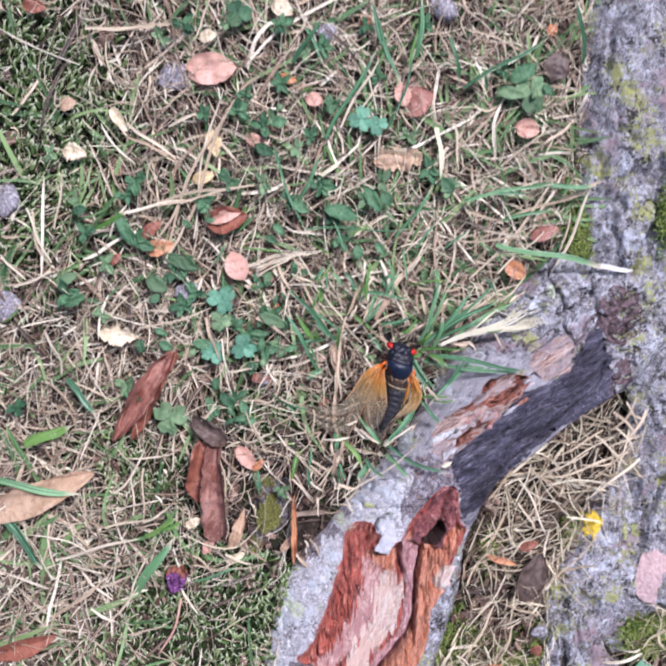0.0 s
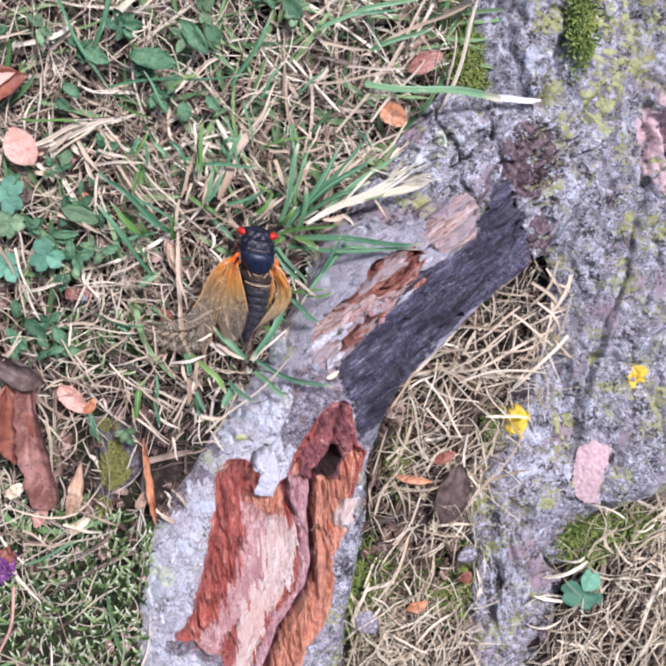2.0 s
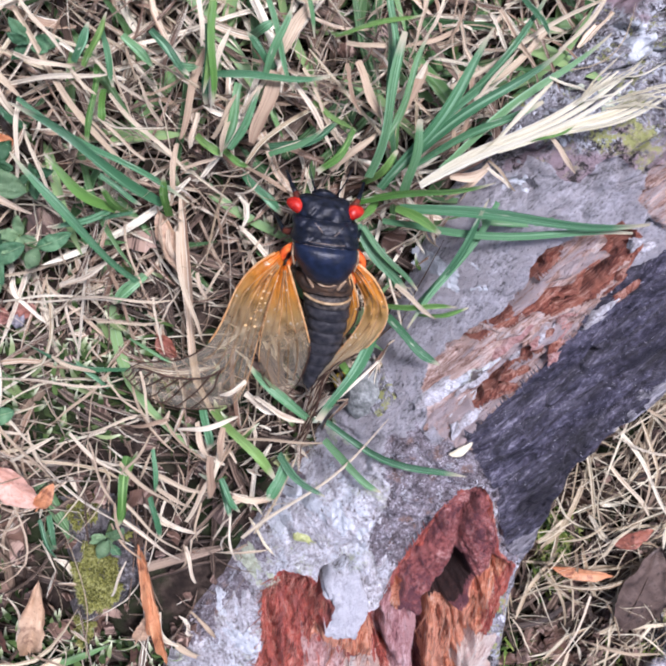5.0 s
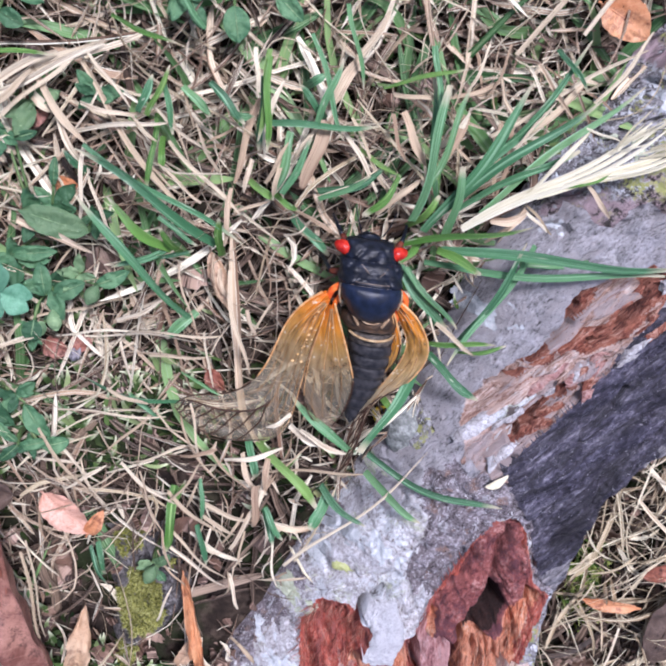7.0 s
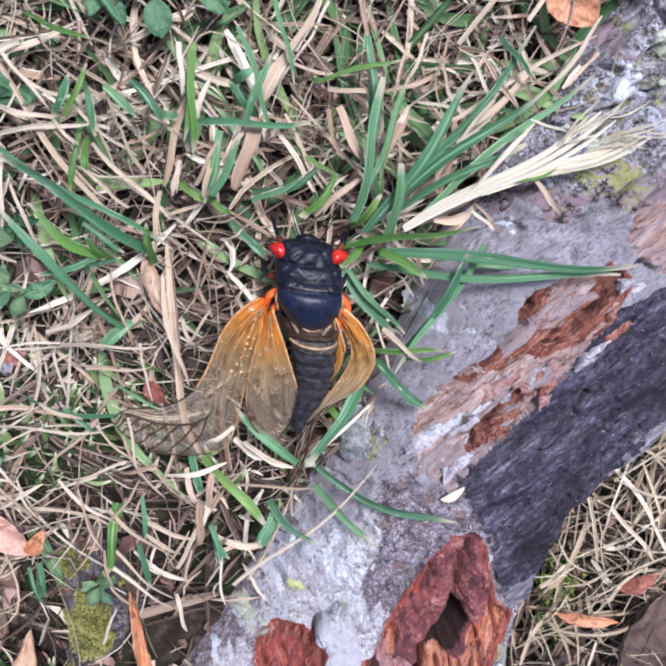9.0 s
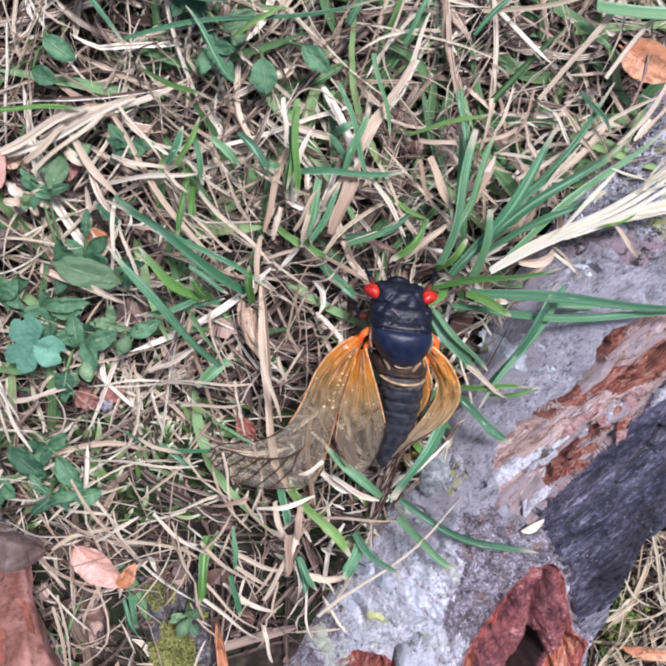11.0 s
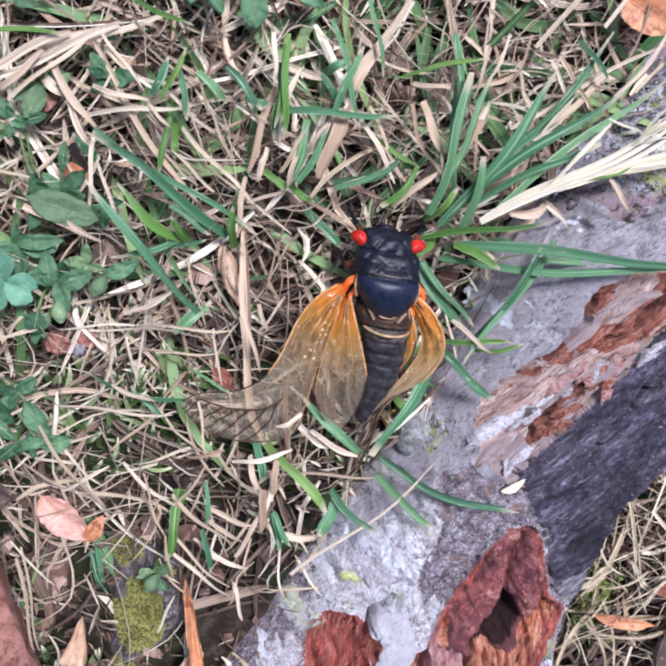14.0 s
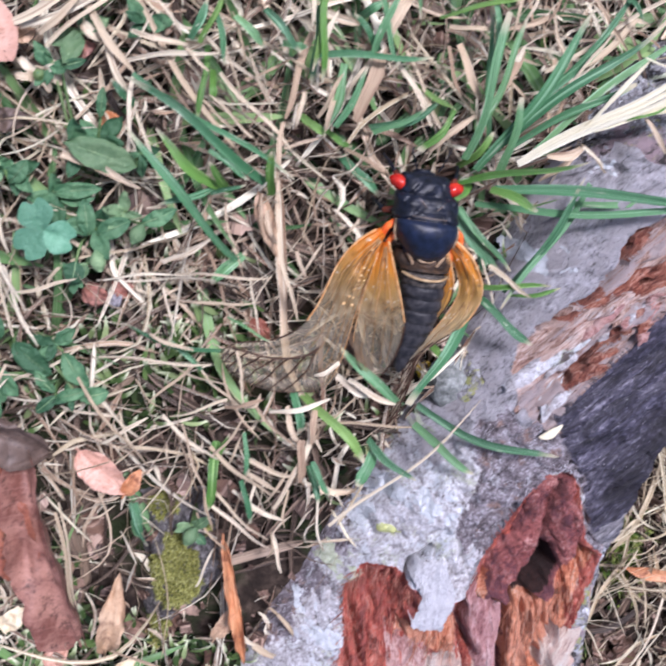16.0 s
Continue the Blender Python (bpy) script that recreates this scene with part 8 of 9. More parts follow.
SCRAP = ((-45.0, -53.6), (-41.2, -51.4), (-35.7, -52.4), (-31.2, -53.3), (-30.2, -59.2), (-28.1, -66.4), (-29.9, -70.4), (-34.6, -76.0), (-39.7, -80.7), (-44.2, -87.3), (-45.8, -80.4), (-45.2, -72.1), (-45.3, -63.3))


LIME_SPOT = mat_crust("lime_yellow_lichen", (0.28, 0.30, 0.12), (0.40, 0.42, 0.18), (0.52, 0.54, 0.32))


def make_moss_lump():
    """A slab of bark in the soil, partly overgrown by yellow-green moss."""
    x, y = np.meshgrid(np.arange(-62, -22, 0.3), np.arange(-106, -50, 0.3), indexing="ij")
    d = inside(SCRAP, x + 1.2 * fbm(x / 4, y / 4, 65), y + 1.2 * fbm(x / 4, y / 4, 66))
    z = -7 + 7.0 * bump01(d, -0.4, 4.5) + 3.4 * fbm(x / 7, y / 7, 67) + 1.8 * fbm(x / 2.2, y / 2.2, 68, 4) - 2.5 * np.maximum(0, 0.12 - np.abs(fbm(x / 5, y / 16, 69))) / 0.12
    v, f = compact(np.stack([x, y, z], -1).reshape(-1, 3), grid_faces(*x.shape, (d > -0.5)[:-1, :-1]))
    scrap = new("bark_scrap", mesh_of("bark_scrap", v, f, SCRAP_BARK))
    tagged(scrap, "dark bark scrap overgrown with yellow-green moss", "bark scrap")
    cover = np.exp(-(((x + 37.5) / 4.5) ** 2 + ((y + 66) / 7) ** 2)) + 0.8 * np.exp(-(((x + 42) / 3) ** 2 + ((y + 79) / 5) ** 2)) + 0.5 * np.exp(-(((x + 40) / 5) ** 2 + ((y + 55) / 2) ** 2)) + 0.7 * fbm(x / 3, y / 3, 75, 4)
    spots = np.argwhere((cover > 0.48) & (d > 0.4))
    pick = spots[rng.integers(0, len(spots), 6500)]
    n = len(pick)
    px, py, pz = x[pick[:, 0], pick[:, 1]], y[pick[:, 0], pick[:, 1]], z[pick[:, 0], pick[:, 1]]
    v, f, u = strands(px + rng.uniform(-0.2, 0.2, n), py, pz + rng.uniform(0, 0.9, n), rng.uniform(0, 6.28, n), rng.uniform(0.3, 0.9, n), rng.uniform(0.2, 0.45, n), rng.uniform(0.1, 0.6, n), 0 * px, 0 * px, 3)
    stuff("moss_cushion", v, f, u, LIME_MOSS, "yellow-green moss cushion on a bark scrap", "moss")


LIME_MOSS = mat_moss("yellow_green_moss", (0.06, 0.062, 0.012), (0.15, 0.15, 0.03), (0.28, 0.28, 0.07), (0.40, 0.40, 0.16))
make_moss_lump()


def make_seed():
    ob = new("seed_husk", leaf_mesh("seed_husk", 4.2, 1.6, CREAM, 0.75, 0.5, 0.6, 0.3, 0.1, 2))
    ob.matrix_basis = pose(19.6 * MM, -39.8 * MM, (bark_z(21, -39) + 0.8) * MM, 0, -8, 33)
    tagged(ob, "pale split seed husk resting on the root", "seed husk")


make_seed()


# ---- splinters and small lichens on the root ----
def splinter(x0, y0, x1, y1, width, material, label):
    """A flat wedge of bark lying along the torn strip."""
    n, m = 26, 7
    u, v = np.meshgrid(np.linspace(0, 1, n), np.linspace(-1, 1, m), indexing="ij")
    length = math.hypot(x1 - x0, y1 - y0)
    half = 0.5 * width * np.clip(1.25 * np.sin(np.pi * np.clip(u, 0.03, 0.97)) ** 0.5, 0, 1) * (1 + 0.3 * vnoise(u * 7 + x0, np.sign(v) * 3, 5))
    x = u * length + 0.5 * vnoise(v * 3, u * 2 + x0, 6)
    top = 0.75 + 0.3 * vnoise(u * 6 + x0, v * 2, 7) - 0.9 * v**4
    zz = [bark_z(x0 + (x1 - x0) * t, y0 + (y1 - y0) * t) for t in np.linspace(0, 1, n)]
    z0 = np.polyval(np.polyfit(np.linspace(0, 1, n), zz, 1), u)
    verts = np.concatenate([np.stack([x, half * v, z0 - z0[0, 0] + top], -1).reshape(-1, 3), np.stack([x, half * v, z0 - z0[0, 0] - 1.2 + 0 * u], -1).reshape(-1, 3)])
    f = [tuple(q) for q in grid_faces(n, m)]
    for i in range(n - 1):
        for j in (0, m - 1):
            a, b = i * m + j, (i + 1) * m + j
            f.append((a, b, b + n * m, a + n * m))
    ob = part("splinter", mesh_of("splinter", verts, f, material), ROOT, label)
    ob.matrix_basis = pose(x0 * MM, y0 * MM, float(z0[0, 0]) * MM, 0, 0, math.degrees(math.atan2(y1 - y0, x1 - x0)))


for q in ((14.4, -32.6, 26.8, -23.9, 2.4, PALE_BARK, "pale grey bark splinter"), (20.2, -37.0, 24.6, -30.6, 2.8, ICE_BARK, "whitish bark splinter"), (31.4, -21.8, 37.7, -18.3, 2.6, HEART_WOOD, "pinkish bark splinter"),
          (21.0, -21.6, 26.5, -19.3, 1.6, BROWN_FLAKE, "tan bark splinter"), (33.5, -12.0, 41.8, -7.4, 1.8, BROWN_FLAKE, "tan bark splinter"), (15.6, -35.6, 20.5, -30.8, 1.3, BROWN_FLAKE, "tan bark splinter"), (25.5, -24.0, 31.0, -18.0, 1.5, HEART_WOOD, "pinkish bark splinter")):
    splinter(*q)
chips = random.Random(12)
for k in range(26):
    t, w = chips.random(), chips.uniform(-4.5, 1.2)
    cx, cy = 17 + 27 * t - 0.66 * w + 1.5, -33 + 27 * t + 0.75 * w - 1.0
    ln, a = chips.uniform(2.0, 6.5), radians(44 + chips.uniform(-14, 14))
    mat, word = chips.choice(((BROWN_FLAKE, "pinkish bark splinter"), (PALE_BARK, "pale grey bark splinter"), (HEART_WOOD, "pinkish bark splinter"), (RUST, "rust-brown bark splinter"), (RUST, "rust-brown bark splinter")))
    splinter(cx, cy, cx + ln * math.cos(a), cy + ln * math.sin(a), chips.uniform(0.7, 1.9), mat, word)
crust(4.2, -32.9, 1.5, 1.4, GOLD, ROOT, "golden_lichen", "small golden lichen spot", 31, 0.5, -2)
spots = random.Random(21)
for k, (x, y) in enumerate(((-1, -47), (4, -52), (-7, -57), (-12, -66), (-14, -78), (-20, -90), (2, -40), (-3, -52), (-18, -74), (-25, -100), (20, -12), (30, 2), (40, 14), (46, 22), (33, 8), (52, 26))):
    crust(x, y, spots.uniform(2.2, 4.4), spots.uniform(1.8, 3.6), GREY_FILM if k % 3 else LIME_FILM, ROOT, "lichen_film", "pale grey-green lichen film", 60 + k, 0.22, 0.02, 0.5)
crust(-3.1, -58.0, 1.7, 0.9, LIME_SPOT, ROOT, "lime_lichen", "small lime lichen spot", 33, 0.4, -0.6)
crust(-6.1, -48.5, 1.6, 1.4, LIME_SPOT, ROOT, "lime_lichen", "small lime lichen spot", 35, 0.4, -0.6)


# ---- lichens and scars on the trunk's foot ----
def lichens():
    def on(x, y, rx, ry, material, name, label, seed, lift=0.5, hole=-0.35):
        crust(x, y, rx, ry, material, FOOT, name, label, seed, lift, hole)

    on(85.0, -59.5, 4.4, 4.8, GOLD, "golden_lichen", "golden-yellow lichen rosette", 1, 1.6, -2)
    on(90.5, -64, 4.4, 3.2, ICE, "pale_lichen", "white lichen beside the golden one", 2, 0.5)
    crust(112, -77, 7.4, 10.8, PINK_SCAR, FOOT, "bare_patch", "smooth pinkish bare patch", 3, 2.0, -3, 0.2, 0.8)
    on(77.5, 21.5, 9.5, 10.5, ROT, "rotten_bark", "dark purple-brown crumbling bark", 14, 1.2, -0.2)
    on(80.5, -1, 4.2, 8.5, ROT, "rotten_bark", "dark purple-brown crumbling bark", 15, 0.9, -0.15)
    for k, (x, y, rx, ry) in enumerate(((98.4, 56, 9, 9), (99, 40, 6, 10), (102, -62, 4, 4), (112, 70, 10, 12))):
        on(x, y, rx, ry, LIME, "lime_lichen", "yellow-green lichen film", 20 + k, 0.3, 0.05)
    for k, (x, y, rx, ry) in enumerate(((78.5, 48, 7, 5), (86, 26, 5, 7), (96, -72, 7, 9))):
        on(x, y, rx, ry, ICE, "pale_lichen", "pale blue-grey lichen film", 40 + k, 0.3, 0.08)
    on(124.9, -45, 3.4, 3.6, GOLD, "golden_lichen", "golden-yellow lichen rosette", 11, 0.6, -0.2)
    on(122, 30, 10, 14, PINK_SCAR, "bare_patch", "smooth lavender-grey bare patch", 12, 0.6, -0.3)


lichens()


def foot_moss():
    """Moss at the foot of the trunk and in its cracks."""
    for cx, cy, rx, ry, n in ((115, -101, 9, 6, 2200), (130, -97, 6, 5, 900), (90, 60, 3.5, 10, 900), (56, 62, 3, 9, 900), (61, 47, 4, 8, 1100), (40, -118, 10, 14, 2200), (72, -112, 4, 10, 900), (48, -76, 4, 8, 450), (79, -64, 4, 6, 700), (62, -116, 7, 9, 1000)):
        x, y = rng.normal(cx, rx * 0.55, n), rng.normal(cy, ry * 0.55, n)
        z = np.maximum(soil_z(x, y), [bark_z(a, b) - 1.0 if cy > 0 or cx > 100 else -99 for a, b in zip(x[:1], y[:1])] * n) + rng.uniform(0, 3.5, n)
        v, f, u = strands(x, y, z, rng.uniform(0, 6.28, n), rng.uniform(1.2, 3.4, n), rng.uniform(0.35, 0.8, n), rng.uniform(0.5, 2.4, n), 0 * x, 0 * x, 3)
        stuff("moss_clump", v, f, u, FOOT_MOSS, "bright green moss clump at the trunk's foot", "moss")


foot_moss()


# ---- the cicada ----
def mat_chitin(name, a, b, rough, tint=None):
    m = Mat(name, rough, spec=0.24)
    c = m.mix(m.grey(m.noise(0.9, 5), 0.4, 0.7), a, b)
    m.color(c).bump(m.noise(0.8, 6, 0.65), 0.28, 0.45)
    return m.m


BLACK = mat_chitin("black_chitin", (0.004, 0.005, 0.008), (0.010, 0.013, 0.024), 0.42)
ABDOMEN = mat_chitin("dull_black_abdomen", (0.012, 0.012, 0.014), (0.045, 0.042, 0.043), 0.42)
# black shield; its blue tone is the sky's reflection put into the colour
SHIELD = mat_chitin("black_chitin_sky_sheen", (0.006, 0.009, 0.018), (0.012, 0.018, 0.040), 0.36)
HAIR_BROWN = mat_chitin("brown_downy_cuticle", (0.018, 0.012, 0.008), (0.07, 0.038, 0.018), 0.6)
EYE = mat_chitin("red_eye", (0.26, 0.008, 0.006), (0.48, 0.035, 0.016), 0.16)
LEG = mat_chitin("dark_red_brown_leg", (0.06, 0.015, 0.010), (0.16, 0.04, 0.02), 0.4)
DOWN = mat_chitin("greyish_downy_cuticle", (0.022, 0.019, 0.017), (0.15, 0.125, 0.10), 0.6)
FURROW = mat_chitin("dull_tan_furrow", (0.05, 0.04, 0.035), (0.15, 0.12, 0.10), 0.5)
HINGE = mat_chitin("cream_hinge_edge", (0.20, 0.13, 0.075), (0.46, 0.33, 0.20), 0.45)
AMBER = mat_chitin("orange_cuticle", (0.50, 0.065, 0.010), (0.70, 0.20, 0.035), 0.4)
BAND = mat_chitin("yellowish_band", (0.26, 0.17, 0.085), (0.42, 0.31, 0.17), 0.5)
VEIN_DARK = mat_chitin("dark_wing_vein", (0.03, 0.016, 0.01), (0.07, 0.035, 0.02), 0.45)
VEIN_BROWN = mat_chitin("brown_wing_vein", (0.16, 0.085, 0.03), (0.26, 0.15, 0.06), 0.45)
VEIN_ORANGE = mat_chitin("orange_wing_vein", (0.38, 0.18, 0.06), (0.56, 0.36, 0.17), 0.45)


def mat_wing(name, amber, clear):
    """Bright orange at the base, pleated amber over the first amber millimetres, then smoky; golden streaks and pale
    flecks paint its gloss; clear is how much shows through near the tip.
    """
    m = Mat(name, 0.24, spec=0.5)
    q = m.n.new("ShaderNodeVectorMath")
    q.operation = "LENGTH"
    m.link(m.coords(), q.inputs[0])
    far = m.n.new("ShaderNodeMapRange")
    far.inputs["From Min"].default_value = 1
    far.inputs["From Max"].default_value = 2.4 * amber
    m.link(m.blend(q.outputs["Value"], 1.0, m.noise(0.35, 4), 5.0), far.inputs["Value"])
    c = m.ramp(far.outputs[0], (0.10, (0.78, 0.20, 0.012)), (0.30, (0.68, 0.27, 0.03)), (0.48, (0.50, 0.29, 0.085)), (0.75, (0.48, 0.38, 0.23)), (1.0, (0.52, 0.46, 0.34)))
    c = m.mix(m.grey(m.strip(7, 1.2, 1.0, 5), 0.57, 0.76), c, (0.20, 0.10, 0.03))
    # golden streaks and cream flecks: highlights on the pleats, put into the colour
    c = m.mix(m.grey(m.strip(13, 2.0, 1.3, 4), 0.62, 0.72), c, (0.80, 0.52, 0.18))
    c = m.mix(m.grey(m.noise(0.9, 5, 0.7), 0.62, 0.68), c, (0.88, 0.78, 0.58))
    c = m.mix(m.grey(m.noise(0.4, 5, 0.7), 0.55, 0.70), c, (0.24, 0.135, 0.055))
    m.color(c).bump(m.blend(m.strip(10, 2.5, 1.0, 5), 0.5, m.noise(0.7, 5), 0.5), 0.7, 0.8)
    bare = m.n.new("ShaderNodeBsdfTransparent")
    bare.inputs["Color"].default_value = (0.93, 0.88, 0.78, 1)
    glow = m.n.new("ShaderNodeBsdfTranslucent")
    m.link(c, glow.inputs["Color"])
    body = m.n.new("ShaderNodeMixShader")
    body.inputs[0].default_value = 0.35
    m.link(m.b.outputs[0], body.inputs[1])
    m.link(glow.outputs[0], body.inputs[2])
    mixed = m.n.new("ShaderNodeMixShader")
    m.link(m.ramp(far.outputs[0], *((p, (clear * k,) * 3) for p, k in ((0.15, 0.08), (0.4, 0.40), (0.7, 0.72), (1.0, 1.0)))), mixed.inputs[0])
    m.link(body.outputs[0], mixed.inputs[1])
    m.link(bare.outputs[0], mixed.inputs[2])
    m.link(mixed.outputs[0], m.n["Material Output"].inputs["Surface"])
    return m.m


WING = mat_wing("amber_forewing_membrane", 9.0, 0.68)
HIND_WING = mat_wing("orange_hindwing_membrane", 9, 0.76)
FOLDED_WING = mat_wing("folded_orange_wing", 10.5, 0.25)
WING_GLINT = mat_chitin("pale_wing_glint", (0.50, 0.30, 0.11), (0.72, 0.52, 0.27), 0.25)


def wing(name, lead, trail, parent, label, seed, nu=90, nv=36, crumple=1.05, dark_from=0.58, lines=6, membrane=None, glints=()):
    """A wing between its leading and trailing edge; veins run along it and branch dark near the tip."""
    base = np.array(lead[0], float)
    a, b = spline(lead, nu) - base, spline(trail, nu) - base
    v = np.linspace(0, 1, nv)
    U, V = np.meshgrid(np.linspace(0, 1, nu), v, indexing="ij")
    p = a[:, None] * (1 - v[None, :, None]) + b[:, None] * v[None, :, None]
    p[..., 2] += crumple * (0.9 * vnoise(U * 6 + seed, V * 4 + seed, seed) + 0.55 * np.abs(np.sin(V * 12 + 1.5 * U + seed)) + 0.35 * vnoise(U * 16 + seed, V * 6, seed + 1) + 0.28 * vnoise(U * 34 + seed, V * 13, seed + 6) + 0.5 * np.abs(vnoise(U * 9 + V * 4, V * 2 + seed, seed + 4))) * np.sin(np.pi * V) ** 0.5 + 0.8 * np.sin(np.pi * V) * (1 - U)
    uv = np.stack([V * 3 + seed, U * 2], -1).reshape(-1, 2)
    ob = part(name, mesh_of(name, p.reshape(-1, 3), grid_faces(nu, nv), membrane or WING, True, uv), parent, label)
    ob.matrix_basis = pose(*(base * MM))

    def vein(u0, u1, v0, v1, r0, r1, material, word):
        t = np.linspace(0, 1, 14)
        ui, vi = (u0 + (u1 - u0) * t) * (nu - 1), (v0 + (v1 - v0) * t**1.3) * (nv - 1)
        c = p[np.clip(np.round(ui).astype(int), 0, nu - 1), np.clip(np.round(vi).astype(int), 0, nv - 1)] + (0, 0, 0.12)
        c = np.array([c[max(0, k - 1):k + 2].mean(0) for k in range(len(c))])
        vv, ff = tube(c, r0, r1, 18, 5)
        part("vein", mesh_of("vein", vv, ff, material), ob, word)

    vein(0, 0.55, 0, 0, 0.24, 0.14, VEIN_ORANGE, "thick orange leading vein")
    vein(0.55, 1, 0, 0, 0.14, 0.10, VEIN_DARK, "dark leading vein")
    for k in range(1, lines + 1):
        w = k / (lines + 0.6)
        v0, vm = 0.30 + 0.35 * w, 0.2 * (0.30 + 0.35 * w) + 0.8 * w
        vein(0.02, dark_from * 0.55, v0, vm, 0.08, 0.05, VEIN_ORANGE if k % 2 else VEIN_BROWN, "thin orange vein")
        vein(dark_from * 0.55, dark_from, vm, w, 0.06, 0.06, VEIN_BROWN, "thin brown vein")
    if dark_from < 0.7:
        vein(dark_from - 0.06, 0.90, 0.42, 0.16, 0.19, 0.14, VEIN_DARK, "dark branching vein")
        for k in range(8):
            a = dark_from - 0.03 + 0.05 * k
            q = 0.42 - 0.26 * max(0, a - dark_from + 0.06) / (0.96 - dark_from)
            vein(a, min(0.985, a + 0.15 - 0.006 * k), q, 1.0 if k < 7 else 0.85, 0.17, 0.11, VEIN_DARK, "dark slanting vein")
    # rows of tiny pale balls, added as the highlights along the wing's folds
    for u0, u1, v0, v1, n in glints:
        for k in range(n):
            t = k / (n - 1)
            c = p[round((u0 + (u1 - u0) * t) * (nu - 1)), round((v0 + (v1 - v0) * t) * (nv - 1))]
            bm = bmesh.new()
            bmesh.ops.create_icosphere(bm, subdivisions=2, radius=(0.17 + 0.06 * math.sin(5 * k)) * MM)
            for w in bm.verts:
                w.co = Vector((w.co.x * 1.2, w.co.y * 0.9, w.co.z * 0.7)) + Vector((c[0], c[1], c[2] + 0.1)) * MM
            me = bpy.data.meshes.new("nodule")
            bm.to_mesh(me)
            bm.free()
            me.polygons.foreach_set("use_smooth", [True] * len(me.polygons))
            me.materials.append(WING_GLINT)
            part("nodule", me, ob, "pale bead standing in for a highlight on the wing")
    vein(0.05, 0.6, 1, 1, 0.10, 0.06, VEIN_ORANGE, "pale trailing rim")
    vein(0.6, 1, 1, 1, 0.10, 0.10, VEIN_DARK, "thin dark rim")
    return ob


def make_cicada():
    top = holder("cicada", 0, 0, 0, -9.05, "black cicada with red eyes and crumpled amber wings on grass", "cicada")

    def solid(name, rows, material, label="", sides=28, rough=0.0):
        if rough:
            rows, sides = [tuple(q) for q in spline(rows, 30)], 72
        v, f = loft(rows, sides)
        if rough:
            v = np.array(v)
            x, y = v[:, 0], v[:, 1]
            fold = sum(np.exp(-(((np.abs(x - 0.45) - 0.5 - k * 1.3 + 0.75 * (y + 1.6)) / 0.32) ** 2)) for k in (0, 2))
            v[:, 2] += rough * (fbm(x / 1.3, y / 0.8, 88, 4) - 1.1 * fold) * (v[:, 2] > 12)
        return part(name, mesh_of(name, v, f, material), top, label)

    solid("head", ((-0.2, 1.7, 11.2, 2.9, 0.9, 0.7), (-0.2, 1.4, 11.4, 3.6, 1.6, 0.75), (-0.1, 0.6, 11.6, 3.6, 2.3, 0.8), (0.0, -0.5, 11.7, 3.9, 2.6, 0.8), (0.2, -1.4, 11.7, 4.2, 2.6, 0.85)), BLACK, "broad black head", rough=0.28)
    solid("face", ((-0.25, 2.2, 9.4, 0.9, 1.0, 1), (-0.2, 1.9, 9.8, 1.7, 1.6, 1), (-0.2, 1.0, 10.0, 2.0, 2.0, 1)), BLACK, "swollen ridged face")
    solid("pronotum", ((0.2, -1.1, 11.7, 4.3, 2.7, 0.8), (0.3, -1.6, 11.9, 4.7, 3.2, 0.72), (0.5, -2.8, 12.0, 4.7, 3.6, 0.72), (0.6, -3.7, 12.1, 4.75, 3.6, 0.72), (0.65, -4.3, 12.1, 4.95, 3.7, 0.7), (0.7, -4.7, 12.1, 4.8, 3.5, 0.7)), BLACK, "black collar plate", rough=0.32)
    solid("mesonotum", ((0.7, -4.5, 12.2, 4.4, 3.5, 0.78), (0.8, -5.2, 12.3, 4.75, 4.2, 0.8), (1.0, -6.6, 12.3, 4.65, 4.4, 0.84), (1.25, -8.0, 12.1, 4.05, 4.1, 0.86), (1.45, -9.2, 11.8, 3.4, 3.6, 0.86), (1.6, -10.1, 11.4, 2.8, 3.0, 0.86), (1.7, -10.6, 11.0, 2.3, 2.3, 0.9)), SHIELD, "glossy black thorax shield, tinted blue for sky sheen", rough=0.05)
    solid("metathorax", ((1.6, -9.6, 10.2, 4.2, 2.6, 0.9), (1.9, -11.0, 10.0, 4.5, 2.9, 0.9), (2.3, -12.4, 9.8, 4.0, 3.0, 0.9)), HAIR_BROWN, "brown downy hind thorax", rough=0.3)
    def bar(name, points, r0, r1, material, label):
        v, f = tube(points, r0, r1, 12, 6)
        part(name, mesh_of(name, v, f, material), top, label)

    for side in (-1, 1):
        bar("cross_ridge", ((1.65 + side * 2.7, -9.7, 13.0), (1.7 + side * 2.3, -10.5, 13.0), (1.75 + side * 1.8, -11.4, 12.8)), 0.34, 0.22, HINGE, "cream raised cross ridge")
        bar("wing_hinge", ((0.85 + side * 4.6, -5.0, 13.4), (0.95 + side * 4.75, -6.6, 13.4), (1.1 + side * 4.35, -8.3, 13.0)), 0.2, 0.14, HINGE, "thin cream edge beside the thorax shield")
    bar("shield_rim", ((0.2, -10.3, 13.3), (0.9, -10.7, 13.5), (1.65, -10.8, 13.55), (2.4, -10.75, 13.5), (3.1, -10.35, 13.3)), 0.13, 0.13, HINGE, "cream hind rim of the thorax shield")
    bar("furrow", ((-1.5, -1.5, 14.95), (-0.7, -2.1, 15.35), (0.2, -3.1, 15.5)), 0.2, 0.1, FURROW, "dull tan furrow on the collar")
    bar("furrow", ((2.5, -1.7, 14.95), (2.0, -2.3, 15.35), (1.2, -3.1, 15.5)), 0.2, 0.1, FURROW, "dull tan furrow on the collar")
